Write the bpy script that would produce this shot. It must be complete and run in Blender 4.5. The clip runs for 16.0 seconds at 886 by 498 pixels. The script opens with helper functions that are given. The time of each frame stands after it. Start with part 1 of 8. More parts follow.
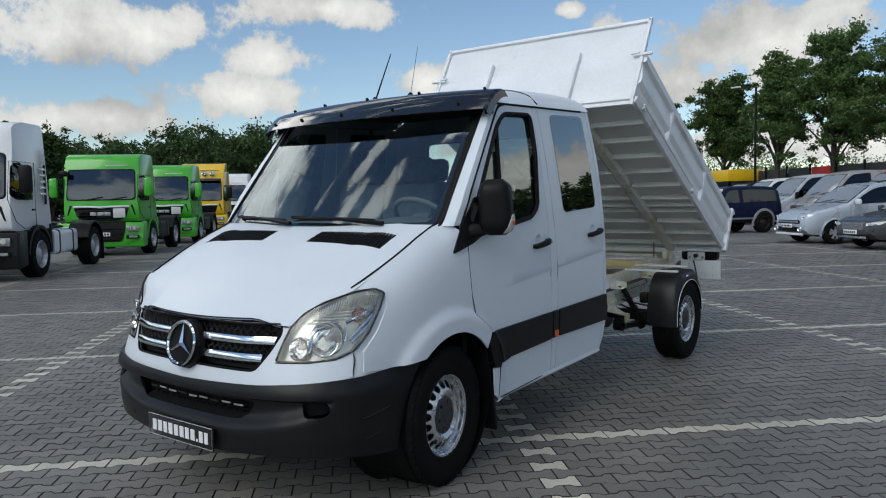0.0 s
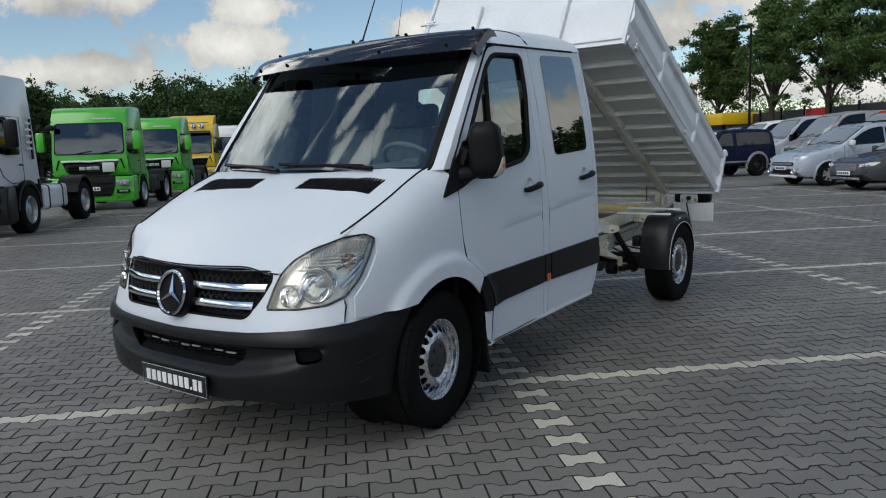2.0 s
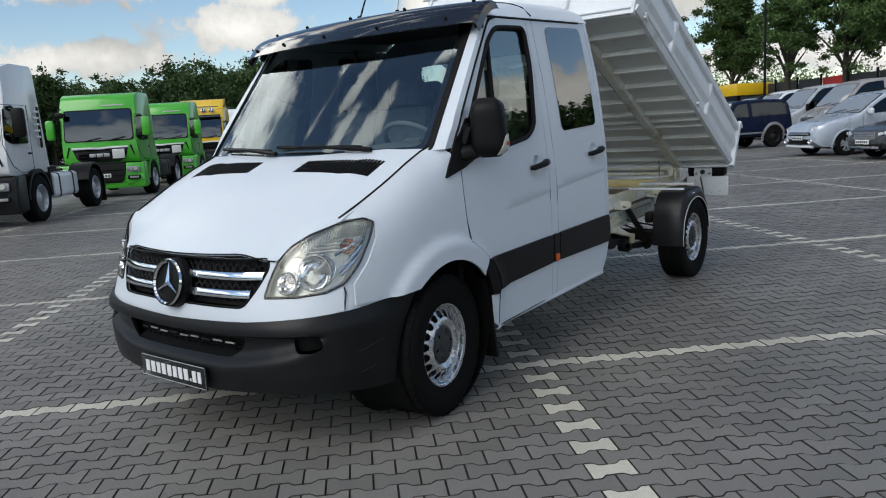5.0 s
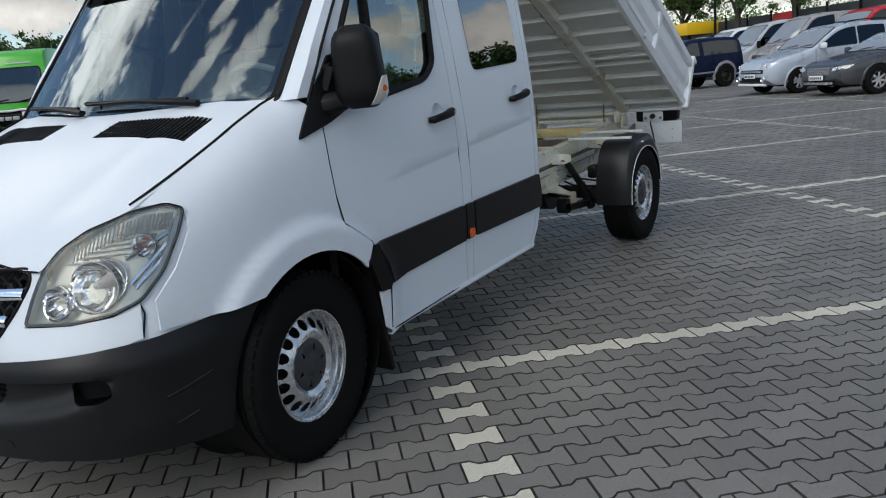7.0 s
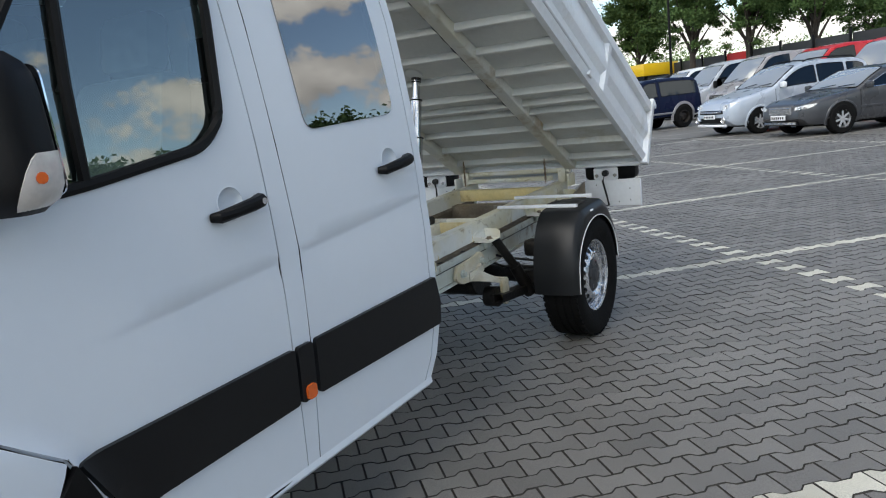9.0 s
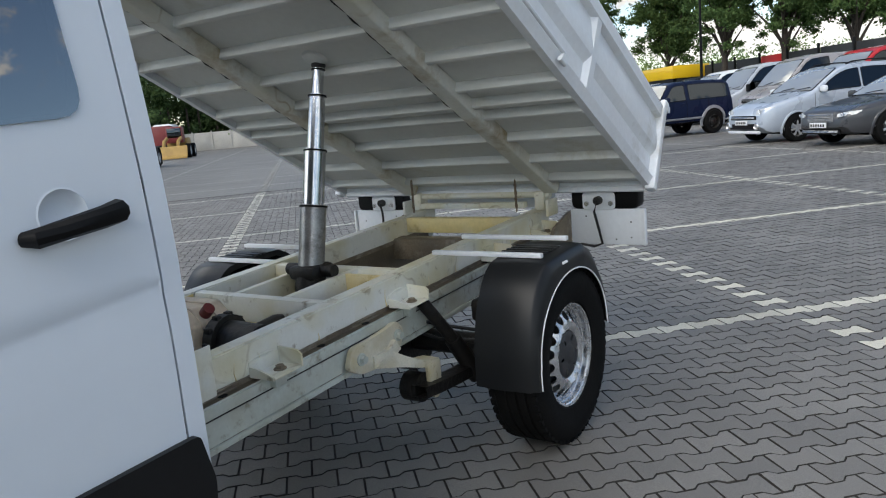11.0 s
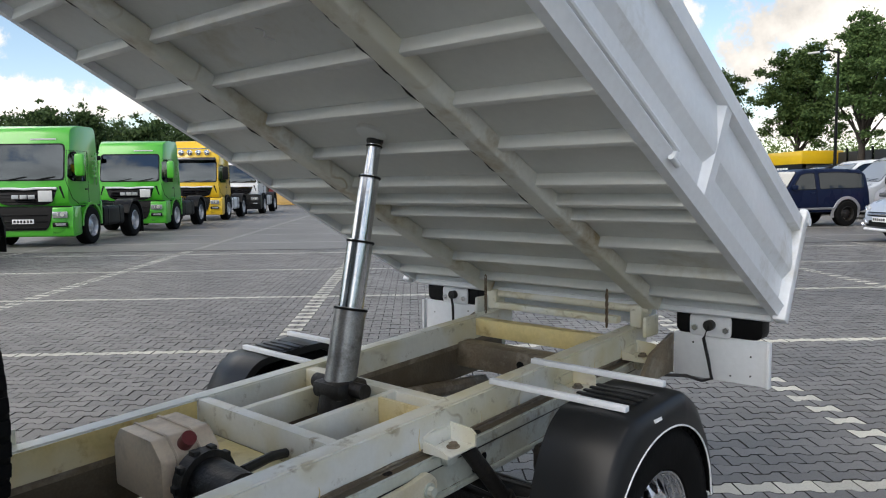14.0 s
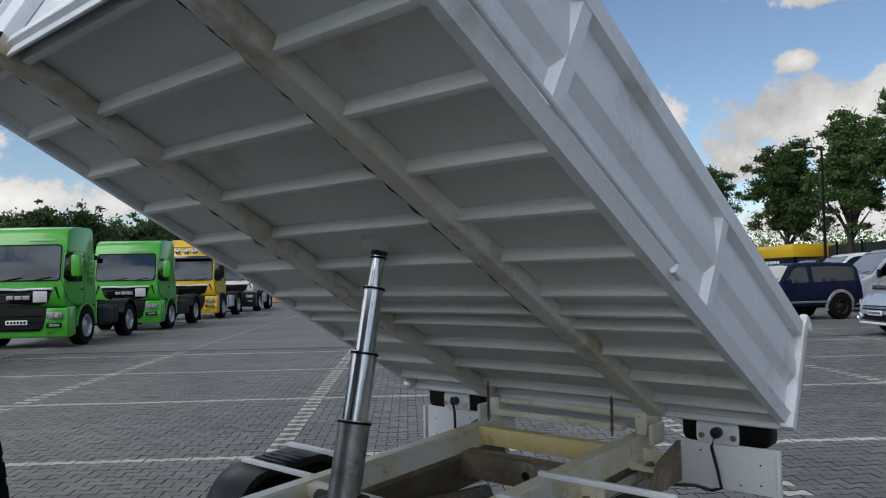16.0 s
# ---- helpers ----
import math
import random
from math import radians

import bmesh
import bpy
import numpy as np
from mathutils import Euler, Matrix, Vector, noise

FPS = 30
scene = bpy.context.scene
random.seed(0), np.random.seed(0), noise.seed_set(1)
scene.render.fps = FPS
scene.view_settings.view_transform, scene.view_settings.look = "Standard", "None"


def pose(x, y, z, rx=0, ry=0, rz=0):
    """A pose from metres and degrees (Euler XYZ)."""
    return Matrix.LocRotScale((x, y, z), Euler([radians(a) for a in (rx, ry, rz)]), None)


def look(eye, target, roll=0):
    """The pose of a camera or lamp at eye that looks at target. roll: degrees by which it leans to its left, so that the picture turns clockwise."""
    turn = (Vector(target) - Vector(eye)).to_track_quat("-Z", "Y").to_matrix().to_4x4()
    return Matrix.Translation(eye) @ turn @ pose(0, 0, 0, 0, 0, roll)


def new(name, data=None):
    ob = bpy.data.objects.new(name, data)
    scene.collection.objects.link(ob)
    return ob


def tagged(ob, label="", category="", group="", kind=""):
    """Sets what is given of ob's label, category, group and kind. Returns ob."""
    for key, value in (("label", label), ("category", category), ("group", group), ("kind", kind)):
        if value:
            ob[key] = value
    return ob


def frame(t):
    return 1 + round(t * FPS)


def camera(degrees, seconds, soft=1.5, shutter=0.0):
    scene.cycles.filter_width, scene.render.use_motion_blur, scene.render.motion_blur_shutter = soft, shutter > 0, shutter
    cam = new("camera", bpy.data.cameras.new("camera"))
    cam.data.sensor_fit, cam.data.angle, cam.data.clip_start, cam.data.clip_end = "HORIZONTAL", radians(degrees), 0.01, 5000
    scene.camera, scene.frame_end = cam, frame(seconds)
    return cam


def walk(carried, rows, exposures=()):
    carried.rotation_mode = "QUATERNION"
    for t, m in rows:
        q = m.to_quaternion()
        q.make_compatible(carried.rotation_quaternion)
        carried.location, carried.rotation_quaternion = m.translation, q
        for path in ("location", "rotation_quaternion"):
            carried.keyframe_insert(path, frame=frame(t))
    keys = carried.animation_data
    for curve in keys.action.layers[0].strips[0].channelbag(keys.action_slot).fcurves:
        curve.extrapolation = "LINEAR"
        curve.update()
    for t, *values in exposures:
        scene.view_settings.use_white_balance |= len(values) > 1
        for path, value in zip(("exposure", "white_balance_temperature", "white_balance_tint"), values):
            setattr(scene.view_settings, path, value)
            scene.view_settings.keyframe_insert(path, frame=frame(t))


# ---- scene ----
cam = camera(61.5, 16.0, 1.1)
PATH = [
    (0, (3.201, -3.01, 1.461), (2.0, -1.417, 1.331), -1.0),
    (0.5, (3.21, -2.996, 1.462), (2.059, -1.379, 1.218), -1.9),
    (1, (3.19, -2.931, 1.422), (2.064, -1.314, 1.079), -2.4),
    (1.5, (3.2, -2.96, 1.425), (2.043, -1.363, 1.094), -2.5),
    (2, (3.2, -2.977, 1.432), (2.016, -1.387, 1.167), -2.0),
    (2.5, (3.215, -2.969, 1.452), (2.03, -1.377, 1.205), -1.8),
    (3, (3.2, -2.954, 1.444), (2.034, -1.35, 1.182), -1.7),
    (3.5, (3.194, -2.943, 1.444), (2.03, -1.344, 1.147), -1.7),
    (3.7, (3.18, -2.939, 1.436), (2.01, -1.346, 1.13), -1.6),
    (5.8, (3.154, -2.543, 1.424), (1.927, -0.996, 1.105), -4.6),
    (6, (3.127, -2.417, 1.405), (1.911, -0.862, 1.087), -5.1),
    (6.5, (2.896, -2.145, 1.384), (1.736, -0.557, 1.019), -5.5),
    (7, (2.857, -1.841, 1.367), (1.742, -0.244, 0.912), -5.2),
    (7.5, (2.762, -1.437, 1.36), (1.735, 0.205, 0.862), -4.7),
    (8, (2.63, -1.174, 1.391), (1.632, 0.49, 0.905), -4.5),
    (8.5, (2.626, -0.754, 1.399), (1.587, 0.901, 0.974), -5.3),
    (9, (2.451, -0.435, 1.377), (1.407, 1.233, 1.022), -6.0),
    (9.2, (2.4, -0.29, 1.401), (1.348, 1.377, 1.064), -5.8),
    (11.3, (2.033, 1.167, 1.341), (0.908, 2.781, 0.982), -4.7),
    (11.5, (1.947, 1.262, 1.355), (0.775, 2.835, 0.963), -4.4),
    (12, (1.851, 1.478, 1.32), (0.537, 2.923, 0.891), -3.7),
    (12.5, (1.829, 1.67, 1.33), (0.456, 3.045, 0.856), -2.8),
    (13, (1.864, 1.626, 1.37), (0.494, 3.019, 0.939), -1.9),
    (13.5, (1.893, 1.607, 1.42), (0.554, 3.059, 1.105), -0.9),
    (14, (1.902, 1.597, 1.446), (0.576, 3.083, 1.273), -0.6),
    (14.5, (1.914, 1.587, 1.486), (0.573, 3.07, 1.481), -0.6),
    (15, (1.913, 1.57, 1.511), (0.558, 3.036, 1.637), -0.5),
    (15.5, (1.918, 1.573, 1.531), (0.568, 3.039, 1.707), -0.5),
    (16, (1.891, 1.563, 1.501), (0.574, 3.066, 1.582), -1.1),
]
walk(cam, [(t, look(eye, target, roll)) for t, eye, target, roll in PATH], exposures=[(0.0, 0.02, 6300, 7), (1.0, 0.33, 6400, 7), (1.5, 0.24, 6400, 7), (2.0, -0.03, 6450, 7), (3.0, 0.12, 6400, 7), (6.0, 0.20, 6450, 8), (7.0, 0.28, 6450, 8), (7.5, 0.52, 6550, 8), (8.0, 0.64, 6650, 8), (8.5, 0.62, 6600, 8), (9.2, 0.80, 6550, 8), (11.3, 0.68, 6550, 9), (12.5, 0.98, 7000, 11), (13.0, 1.02, 7000, 11), (13.5, 0.96, 6950, 11), (14.0, 0.74, 6800, 11), (14.5, 0.57, 6700, 11), (15.2, 0.18, 6250, 10), (16.0, 0.02, 6300, 10)])

# ---- sky and sun ----
SUN_AZ, SUN_EL = radians(-92), radians(40)      # azimuth from +x, anticlockwise
world = bpy.data.worlds.new("sky")
scene.world = world
world.use_nodes = True
wt = world.node_tree
wn, wl = wt.nodes, wt.links
bg = wn["Background"]
sky = wn.new("ShaderNodeTexSky")
sky.sky_type, sky.sun_disc = "NISHITA", False
sky.sun_elevation, sky.sun_rotation = SUN_EL, radians(90) - SUN_AZ
sky.air_density, sky.dust_density, sky.ozone_density = 1.0, 0.15, 1.5
coord = wn.new("ShaderNodeTexCoord")


def wmath(op, a, b=None, c=None):
    n = wn.new("ShaderNodeMath")
    n.operation = op
    for k, val in enumerate((a, b, c)):
        if val is None:
            continue
        if isinstance(val, (int, float)):
            n.inputs[k].default_value = val
        else:
            wl.new(val, n.inputs[k])
    return n.outputs[0]


# cumulus: azimuth, elevation, half width and half height in degrees
CLOUDS = [(151, 12.2, 8.0, 2.5), (139.5, 10.7, 3.8, 1.6), (141.5, 7.8, 6.2, 1.8), (151, 6.0, 6.0, 1.4), (136, 14.2, 6.5, 1.4), (127.8, 9.0, 3.2, 1.8),
          (103.5, 10.6, 7.0, 2.8), (109.5, 8.2, 3.2, 1.8), (117.3, 13.7, 1.2, 0.6), (118.6, 22, 4.5, 1.6), (109.8, 20.2, 2.4, 0.9), (104.0, 18.7, 2.6, 1.0), (101.3, 18.6, 2.0, 0.8), (105.3, 14.5, 1.7, 0.8), (114.4, 11.5, 2.0, 2.1),
          (161, 5.8, 6, 1.6), (165, 9, 4, 1.5), (98, 3.5, 16, 1.6), (120, 4.0, 8, 1.2), (62, 9, 9, 3.0), (46, 12, 10, 3.4), (70, 4.8, 7, 1.7), (30, 7, 8, 2.6), (50, 4.5, 8, 1.6), (55, 20, 9, 2.4),
          (12, 20, 16, 5), (-15, 14, 15, 4), (-40, 24, 14, 6), (-70, 16, 20, 6), (-100, 22, 18, 7), (-140, 14, 20, 6), (172, 29, 13, 9), (-170, 9, 14, 3),
          (-60, 40, 10, 5), (40, 38, 12, 5), (150, 40, 12, 5), (-120, 46, 9, 5), (-20, 60, 12, 6), (-95, 58, 7, 9), (-75, 50, 5, 8), (-110, 62, 4, 8), (-45, 9, 12, 3), (10, 76, 13, 9), (110, 74, 14, 9), (-160, 82, 9, 7), (-150, 52, 2.2, 6), (-158, 47, 1.4, 4), (-163, 52, 1.2, 5)]
detail = wn.new("ShaderNodeTexNoise")
detail.inputs["Scale"].default_value, detail.inputs["Detail"].default_value, detail.inputs["Roughness"].default_value = 17.0, 10.0, 0.66
wl.new(coord.outputs["Generated"], detail.inputs["Vector"])
cover = None
for az, el, hw, hh in CLOUDS:
    # the cloud's own frame: turn the direction so that its centre lies on +x, then stretch
    rot = wn.new("ShaderNodeVectorRotate")
    rot.rotation_type, rot.invert = "EULER_XYZ", True
    rot.inputs["Rotation"].default_value = (0, -radians(el), radians(az))
    wl.new(coord.outputs["Generated"], rot.inputs["Vector"])
    sep = wn.new("ShaderNodeSeparateXYZ")
    wl.new(rot.outputs[0], sep.inputs[0])
    a = wmath("MULTIPLY", sep.outputs[1], 1 / math.sin(radians(hw)))
    b = wmath("MULTIPLY", sep.outputs[2], 1 / math.sin(radians(hh)))
    d = wmath("SQRT", wmath("ADD", wmath("MULTIPLY", a, a), wmath("MULTIPLY", b, b)))
    d = wmath("ADD", d, wmath("MULTIPLY", wmath("LESS_THAN", sep.outputs[0], 0.0), 50.0))
    blob = wmath("SUBTRACT", 1.0, d)
    cover = blob if cover is None else wmath("MAXIMUM", cover, blob)
puffy = wmath("ADD", wmath("MAXIMUM", cover, -1.0), wmath("MULTIPLY", wmath("SUBTRACT", detail.outputs["Fac"], 0.5), 2.6))
mask = wn.new("ShaderNodeMapRange")
mask.interpolation_type = "SMOOTHSTEP"
mask.inputs["From Min"].default_value, mask.inputs["From Max"].default_value = -0.09, 0.32
wl.new(puffy, mask.inputs["Value"])
shade = wn.new("ShaderNodeMapRange")
shade.inputs["From Min"].default_value, shade.inputs["From Max"].default_value = 0.0, 1.1
wl.new(puffy, shade.inputs["Value"])
cloudcol = wn.new("ShaderNodeValToRGB")
cloudcol.color_ramp.elements[0].color = (5.3, 5.2, 5.05, 1)
cloudcol.color_ramp.elements[1].color = (8.0, 7.75, 7.35, 1)
wl.new(shade.outputs[0], cloudcol.inputs[0])
# grey bases, and clouds that are brighter the nearer they stand to the sun
billow = wn.new("ShaderNodeTexNoise")
billow.inputs["Scale"].default_value, billow.inputs["Detail"].default_value = 7.0, 6.0
wl.new(coord.outputs["Generated"], billow.inputs["Vector"])
sundot = wn.new("ShaderNodeVectorMath")
sundot.operation = "DOT_PRODUCT"
sundot.inputs[1].default_value = (math.cos(SUN_AZ) * math.cos(SUN_EL), math.sin(SUN_AZ) * math.cos(SUN_EL), math.sin(SUN_EL))
wl.new(coord.outputs["Generated"], sundot.inputs[0])
near_sun = wn.new("ShaderNodeMapRange")
near_sun.interpolation_type = "SMOOTHSTEP"
for k, val in (("From Min", -0.3), ("From Max", 0.95), ("To Min", 1.0), ("To Max", 2.2)):
    near_sun.inputs[k].default_value = val
wl.new(sundot.outputs["Value"], near_sun.inputs["Value"])
grey = wn.new("ShaderNodeMapRange")
for k, val in (("From Min", 0.34), ("From Max", 0.52), ("To Min", 0.64), ("To Max", 1.04)):
    grey.inputs[k].default_value = val
wl.new(billow.outputs["Fac"], grey.inputs["Value"])
lit = wn.new("ShaderNodeVectorMath")
lit.operation = "SCALE"
wl.new(cloudcol.outputs[0], lit.inputs[0])
CLOUD_SCALE = lit.inputs["Scale"]
# thin streaks of high cloud over the yard's near side
turned = wn.new("ShaderNodeMapping")
turned.inputs["Rotation"].default_value, turned.inputs["Scale"].default_value = (0.5, 0.6, 0.3), (1.0, 4.2, 1.6)
wl.new(coord.outputs["Generated"], turned.inputs["Vector"])
streak = wn.new("ShaderNodeTexNoise")
streak.inputs["Scale"].default_value, streak.inputs["Detail"].default_value, streak.inputs["Distortion"].default_value = 4.2, 8.0, 1.1
wl.new(turned.outputs[0], streak.inputs["Vector"])
streaks = wn.new("ShaderNodeMapRange")
streaks.interpolation_type = "SMOOTHSTEP"
streaks.inputs["From Min"].default_value, streaks.inputs["From Max"].default_value = 0.58, 0.70
wl.new(streak.outputs["Fac"], streaks.inputs["Value"])
upz = wn.new("ShaderNodeSeparateXYZ")
wl.new(coord.outputs["Generated"], upz.inputs[0])
high = wn.new("ShaderNodeMapRange")
high.interpolation_type = "SMOOTHSTEP"
high.inputs["From Min"].default_value, high.inputs["From Max"].default_value = 0.50, 0.66
wl.new(upz.outputs[2], high.inputs["Value"])
veil = wmath("MULTIPLY", streaks.outputs[0], high.outputs[0])
# the tall sunlit cumulus that the windscreen mirrors
BRIGHT_AZ, BRIGHT_EL = radians(172), radians(29)
brightdot = wn.new("ShaderNodeVectorMath")
brightdot.operation = "DOT_PRODUCT"
brightdot.inputs[1].default_value = (math.cos(BRIGHT_AZ) * math.cos(BRIGHT_EL), math.sin(BRIGHT_AZ) * math.cos(BRIGHT_EL), math.sin(BRIGHT_EL))
wl.new(coord.outputs["Generated"], brightdot.inputs[0])
sunlit = wn.new("ShaderNodeMapRange")
sunlit.interpolation_type = "SMOOTHSTEP"
for k, val in (("From Min", 0.945), ("From Max", 0.985), ("To Min", 1.0), ("To Max", 3.0)):
    sunlit.inputs[k].default_value = val
wl.new(brightdot.outputs["Value"], sunlit.inputs["Value"])
wl.new(wmath("MULTIPLY", wmath("MULTIPLY", wmath("MAXIMUM", near_sun.outputs[0], sunlit.outputs[0]), grey.outputs[0]), wmath("MULTIPLY_ADD", veil, 0.9, 1.0)), CLOUD_SCALE)
haze = wn.new("ShaderNodeMix")
haze.data_type = "RGBA"
wl.new(wmath("MAXIMUM", mask.outputs[0], veil), haze.inputs["Factor"])
wl.new(sky.outputs[0], haze.inputs["A"])
wl.new(lit.outputs[0], haze.inputs["B"])
wl.new(haze.outputs["Result"], bg.inputs["Color"])
bg.inputs["Strength"].default_value = 0.11

sun_data = bpy.data.lights.new("sun", "SUN")
sun_data.energy, sun_data.angle, sun_data.color = 1.35, radians(36), (1.0, 0.95, 0.88)
sun = new("sun", sun_data)
sun.matrix_world = look((0, 0, 50), Vector((0, 0, 50)) - Vector((math.cos(SUN_AZ) * math.cos(SUN_EL), math.sin(SUN_AZ) * math.cos(SUN_EL), math.sin(SUN_EL))))

# ---- materials ----
MATS = {}


def material(name, color, rough=0.5, metal=0.0, vary=0.12, scale=6.0, bump=0.0, bump_scale=60.0, coat=0.0, spots=None, spot_scale=3.0, spot_amount=0.5, spec=0.5, wash=None, tide=None):
    """A Principled surface: broad and fine variation of its colour, bump, and, if given, stains of a second colour."""
    if name in MATS:
        return MATS[name]
    m = bpy.data.materials.new(name)
    m.use_nodes = True
    n, l = m.node_tree.nodes, m.node_tree.links
    p = n["Principled BSDF"]
    p.inputs["Metallic"].default_value = metal
    p.inputs["Coat Weight"].default_value = coat
    p.inputs["Coat Roughness"].default_value = 0.05
    p.inputs["Specular IOR Level"].default_value = spec
    tc = n.new("ShaderNodeTexCoord")
    big, fine = n.new("ShaderNodeTexNoise"), n.new("ShaderNodeTexNoise")
    for t, s, d in ((big, scale, 4), (fine, scale * 14, 3)):
        t.inputs["Scale"].default_value, t.inputs["Detail"].default_value = s, d
        l.new(tc.outputs["Object"], t.inputs["Vector"])
    ramp = n.new("ShaderNodeMapRange")
    ramp.inputs["From Min"].default_value, ramp.inputs["From Max"].default_value = 0.3, 0.7
    ramp.inputs["To Min"].default_value, ramp.inputs["To Max"].default_value = 1 - vary, 1 + vary * 0.5
    l.new(big.outputs["Fac"], ramp.inputs["Value"])
    ramp2 = n.new("ShaderNodeMapRange")
    ramp2.inputs["From Min"].default_value, ramp2.inputs["From Max"].default_value = 0.3, 0.7
    ramp2.inputs["To Min"].default_value, ramp2.inputs["To Max"].default_value = 1 - vary * 0.5, 1 + vary * 0.4
    l.new(fine.outputs["Fac"], ramp2.inputs["Value"])
    mul = n.new("ShaderNodeMath")
    mul.operation = "MULTIPLY"
    l.new(ramp.outputs[0], mul.inputs[0])
    l.new(ramp2.outputs[0], mul.inputs[1])
    tint = n.new("ShaderNodeVectorMath")
    tint.operation = "SCALE"
    tint.inputs[0].default_value = color
    l.new(mul.outputs[0], tint.inputs["Scale"])
    out = tint.outputs[0]
    if wash:
        wt2, wr, wm = n.new("ShaderNodeTexNoise"), n.new("ShaderNodeMapRange"), n.new("ShaderNodeMix")
        wt2.inputs["Scale"].default_value, wt2.inputs["Detail"].default_value = scale * 0.7, 3 if tide else 7
        l.new(tc.outputs["Object"], wt2.inputs["Vector"])
        wr.inputs["From Min"].default_value, wr.inputs["From Max"].default_value = 0.42, 0.68
        l.new(wt2.outputs["Fac"], wr.inputs["Value"])
        wm.data_type = "RGBA"
        l.new(wr.outputs[0], wm.inputs["Factor"])
        l.new(out, wm.inputs["A"])
        wm.inputs["B"].default_value = (*wash, 1)
        out = wm.outputs["Result"]
        if tide:
            # the dark edge that a dried puddle leaves round the washed patches, broken here and there
            edge, near, gap, both_, tm = n.new("ShaderNodeMath"), n.new("ShaderNodeMapRange"), n.new("ShaderNodeMapRange"), n.new("ShaderNodeMath"), n.new("ShaderNodeMix")
            edge.operation, both_.operation = "SUBTRACT", "MULTIPLY"
            l.new(wt2.outputs["Fac"], edge.inputs[0])
            edge.inputs[1].default_value = 0.53
            flat = n.new("ShaderNodeMath")
            flat.operation = "ABSOLUTE"
            l.new(edge.outputs[0], flat.inputs[0])
            near.inputs["From Min"].default_value, near.inputs["From Max"].default_value = 0.004, 0.016
            near.inputs["To Min"].default_value, near.inputs["To Max"].default_value = 0.55, 0.0
            l.new(flat.outputs[0], near.inputs["Value"])
            gap.inputs["From Min"].default_value, gap.inputs["From Max"].default_value = 0.50, 0.66
            l.new(big.outputs["Fac"], gap.inputs["Value"])
            l.new(near.outputs[0], both_.inputs[0])
            l.new(gap.outputs[0], both_.inputs[1])
            tm.data_type = "RGBA"
            l.new(both_.outputs[0], tm.inputs["Factor"])
            l.new(out, tm.inputs["A"])
            tm.inputs["B"].default_value = (*tide, 1)
            out = tm.outputs["Result"]
    if spots:
        st = n.new("ShaderNodeTexNoise")
        st.inputs["Scale"].default_value, st.inputs["Detail"].default_value, st.inputs["Roughness"].default_value = spot_scale, 9, 0.68
        l.new(tc.outputs["Object"], st.inputs["Vector"])
        sr = n.new("ShaderNodeMapRange")
        sr.inputs["From Min"].default_value, sr.inputs["From Max"].default_value = 0.62 - 0.25 * spot_amount, 0.80 - 0.25 * spot_amount
        l.new(st.outputs["Fac"], sr.inputs["Value"])
        mx = n.new("ShaderNodeMix")
        mx.data_type = "RGBA"
        l.new(sr.outputs[0], mx.inputs["Factor"])
        l.new(out, mx.inputs["A"])
        mx.inputs["B"].default_value = (*spots, 1)
        out = mx.outputs["Result"]
    l.new(out, p.inputs["Base Color"])
    rr = n.new("ShaderNodeMapRange")
    rr.inputs["To Min"].default_value, rr.inputs["To Max"].default_value = max(0.02, rough * 0.8), min(1, rough * 1.2)
    l.new(big.outputs["Fac"], rr.inputs["Value"])
    l.new(rr.outputs[0], p.inputs["Roughness"])
    if bump:
        bt, bn = n.new("ShaderNodeTexNoise"), n.new("ShaderNodeBump")
        bt.inputs["Scale"].default_value, bt.inputs["Detail"].default_value = bump_scale, 4
        l.new(tc.outputs["Object"], bt.inputs["Vector"])
        bn.inputs["Strength"].default_value, bn.inputs["Distance"].default_value = bump, 0.01
        l.new(bt.outputs["Fac"], bn.inputs["Height"])
        l.new(bn.outputs[0], p.inputs["Normal"])
    MATS[name] = m
    return m


def glass(name, tint, gloss=0.04, rough=0.0, haze=0.0, shine=(1, 1, 1)):
    """A pane: clear or dark transmission, with a mirror gloss that grows at grazing angles."""
    if name in MATS:
        return MATS[name]
    m = bpy.data.materials.new(name)
    m.use_nodes = True
    n, l = m.node_tree.nodes, m.node_tree.links
    n.remove(n["Principled BSDF"])
    tr, gl, mix, fr = n.new("ShaderNodeBsdfTransparent"), n.new("ShaderNodeBsdfGlossy"), n.new("ShaderNodeMixShader"), n.new("ShaderNodeFresnel")
    tr.inputs["Color"].default_value = (*tint, 1)
    gl.inputs["Roughness"].default_value = rough
    gl.inputs["Color"].default_value = (*shine, 1)
    fr.inputs["IOR"].default_value = 1.45 + gloss * 5
    l.new(fr.outputs[0], mix.inputs[0])
    if haze:
        df, mh = n.new("ShaderNodeBsdfDiffuse"), n.new("ShaderNodeMixShader")
        df.inputs["Color"].default_value = (0.86, 0.87, 0.82, 1)
        mh.inputs[0].default_value = haze
        l.new(tr.outputs[0], mh.inputs[1])
        l.new(df.outputs[0], mh.inputs[2])
        l.new(mh.outputs[0], mix.inputs[1])
    else:
        l.new(tr.outputs[0], mix.inputs[1])
    l.new(gl.outputs[0], mix.inputs[2])
    l.new(mix.outputs[0], n["Material Output"].inputs["Surface"])
    MATS[name] = m
    return m


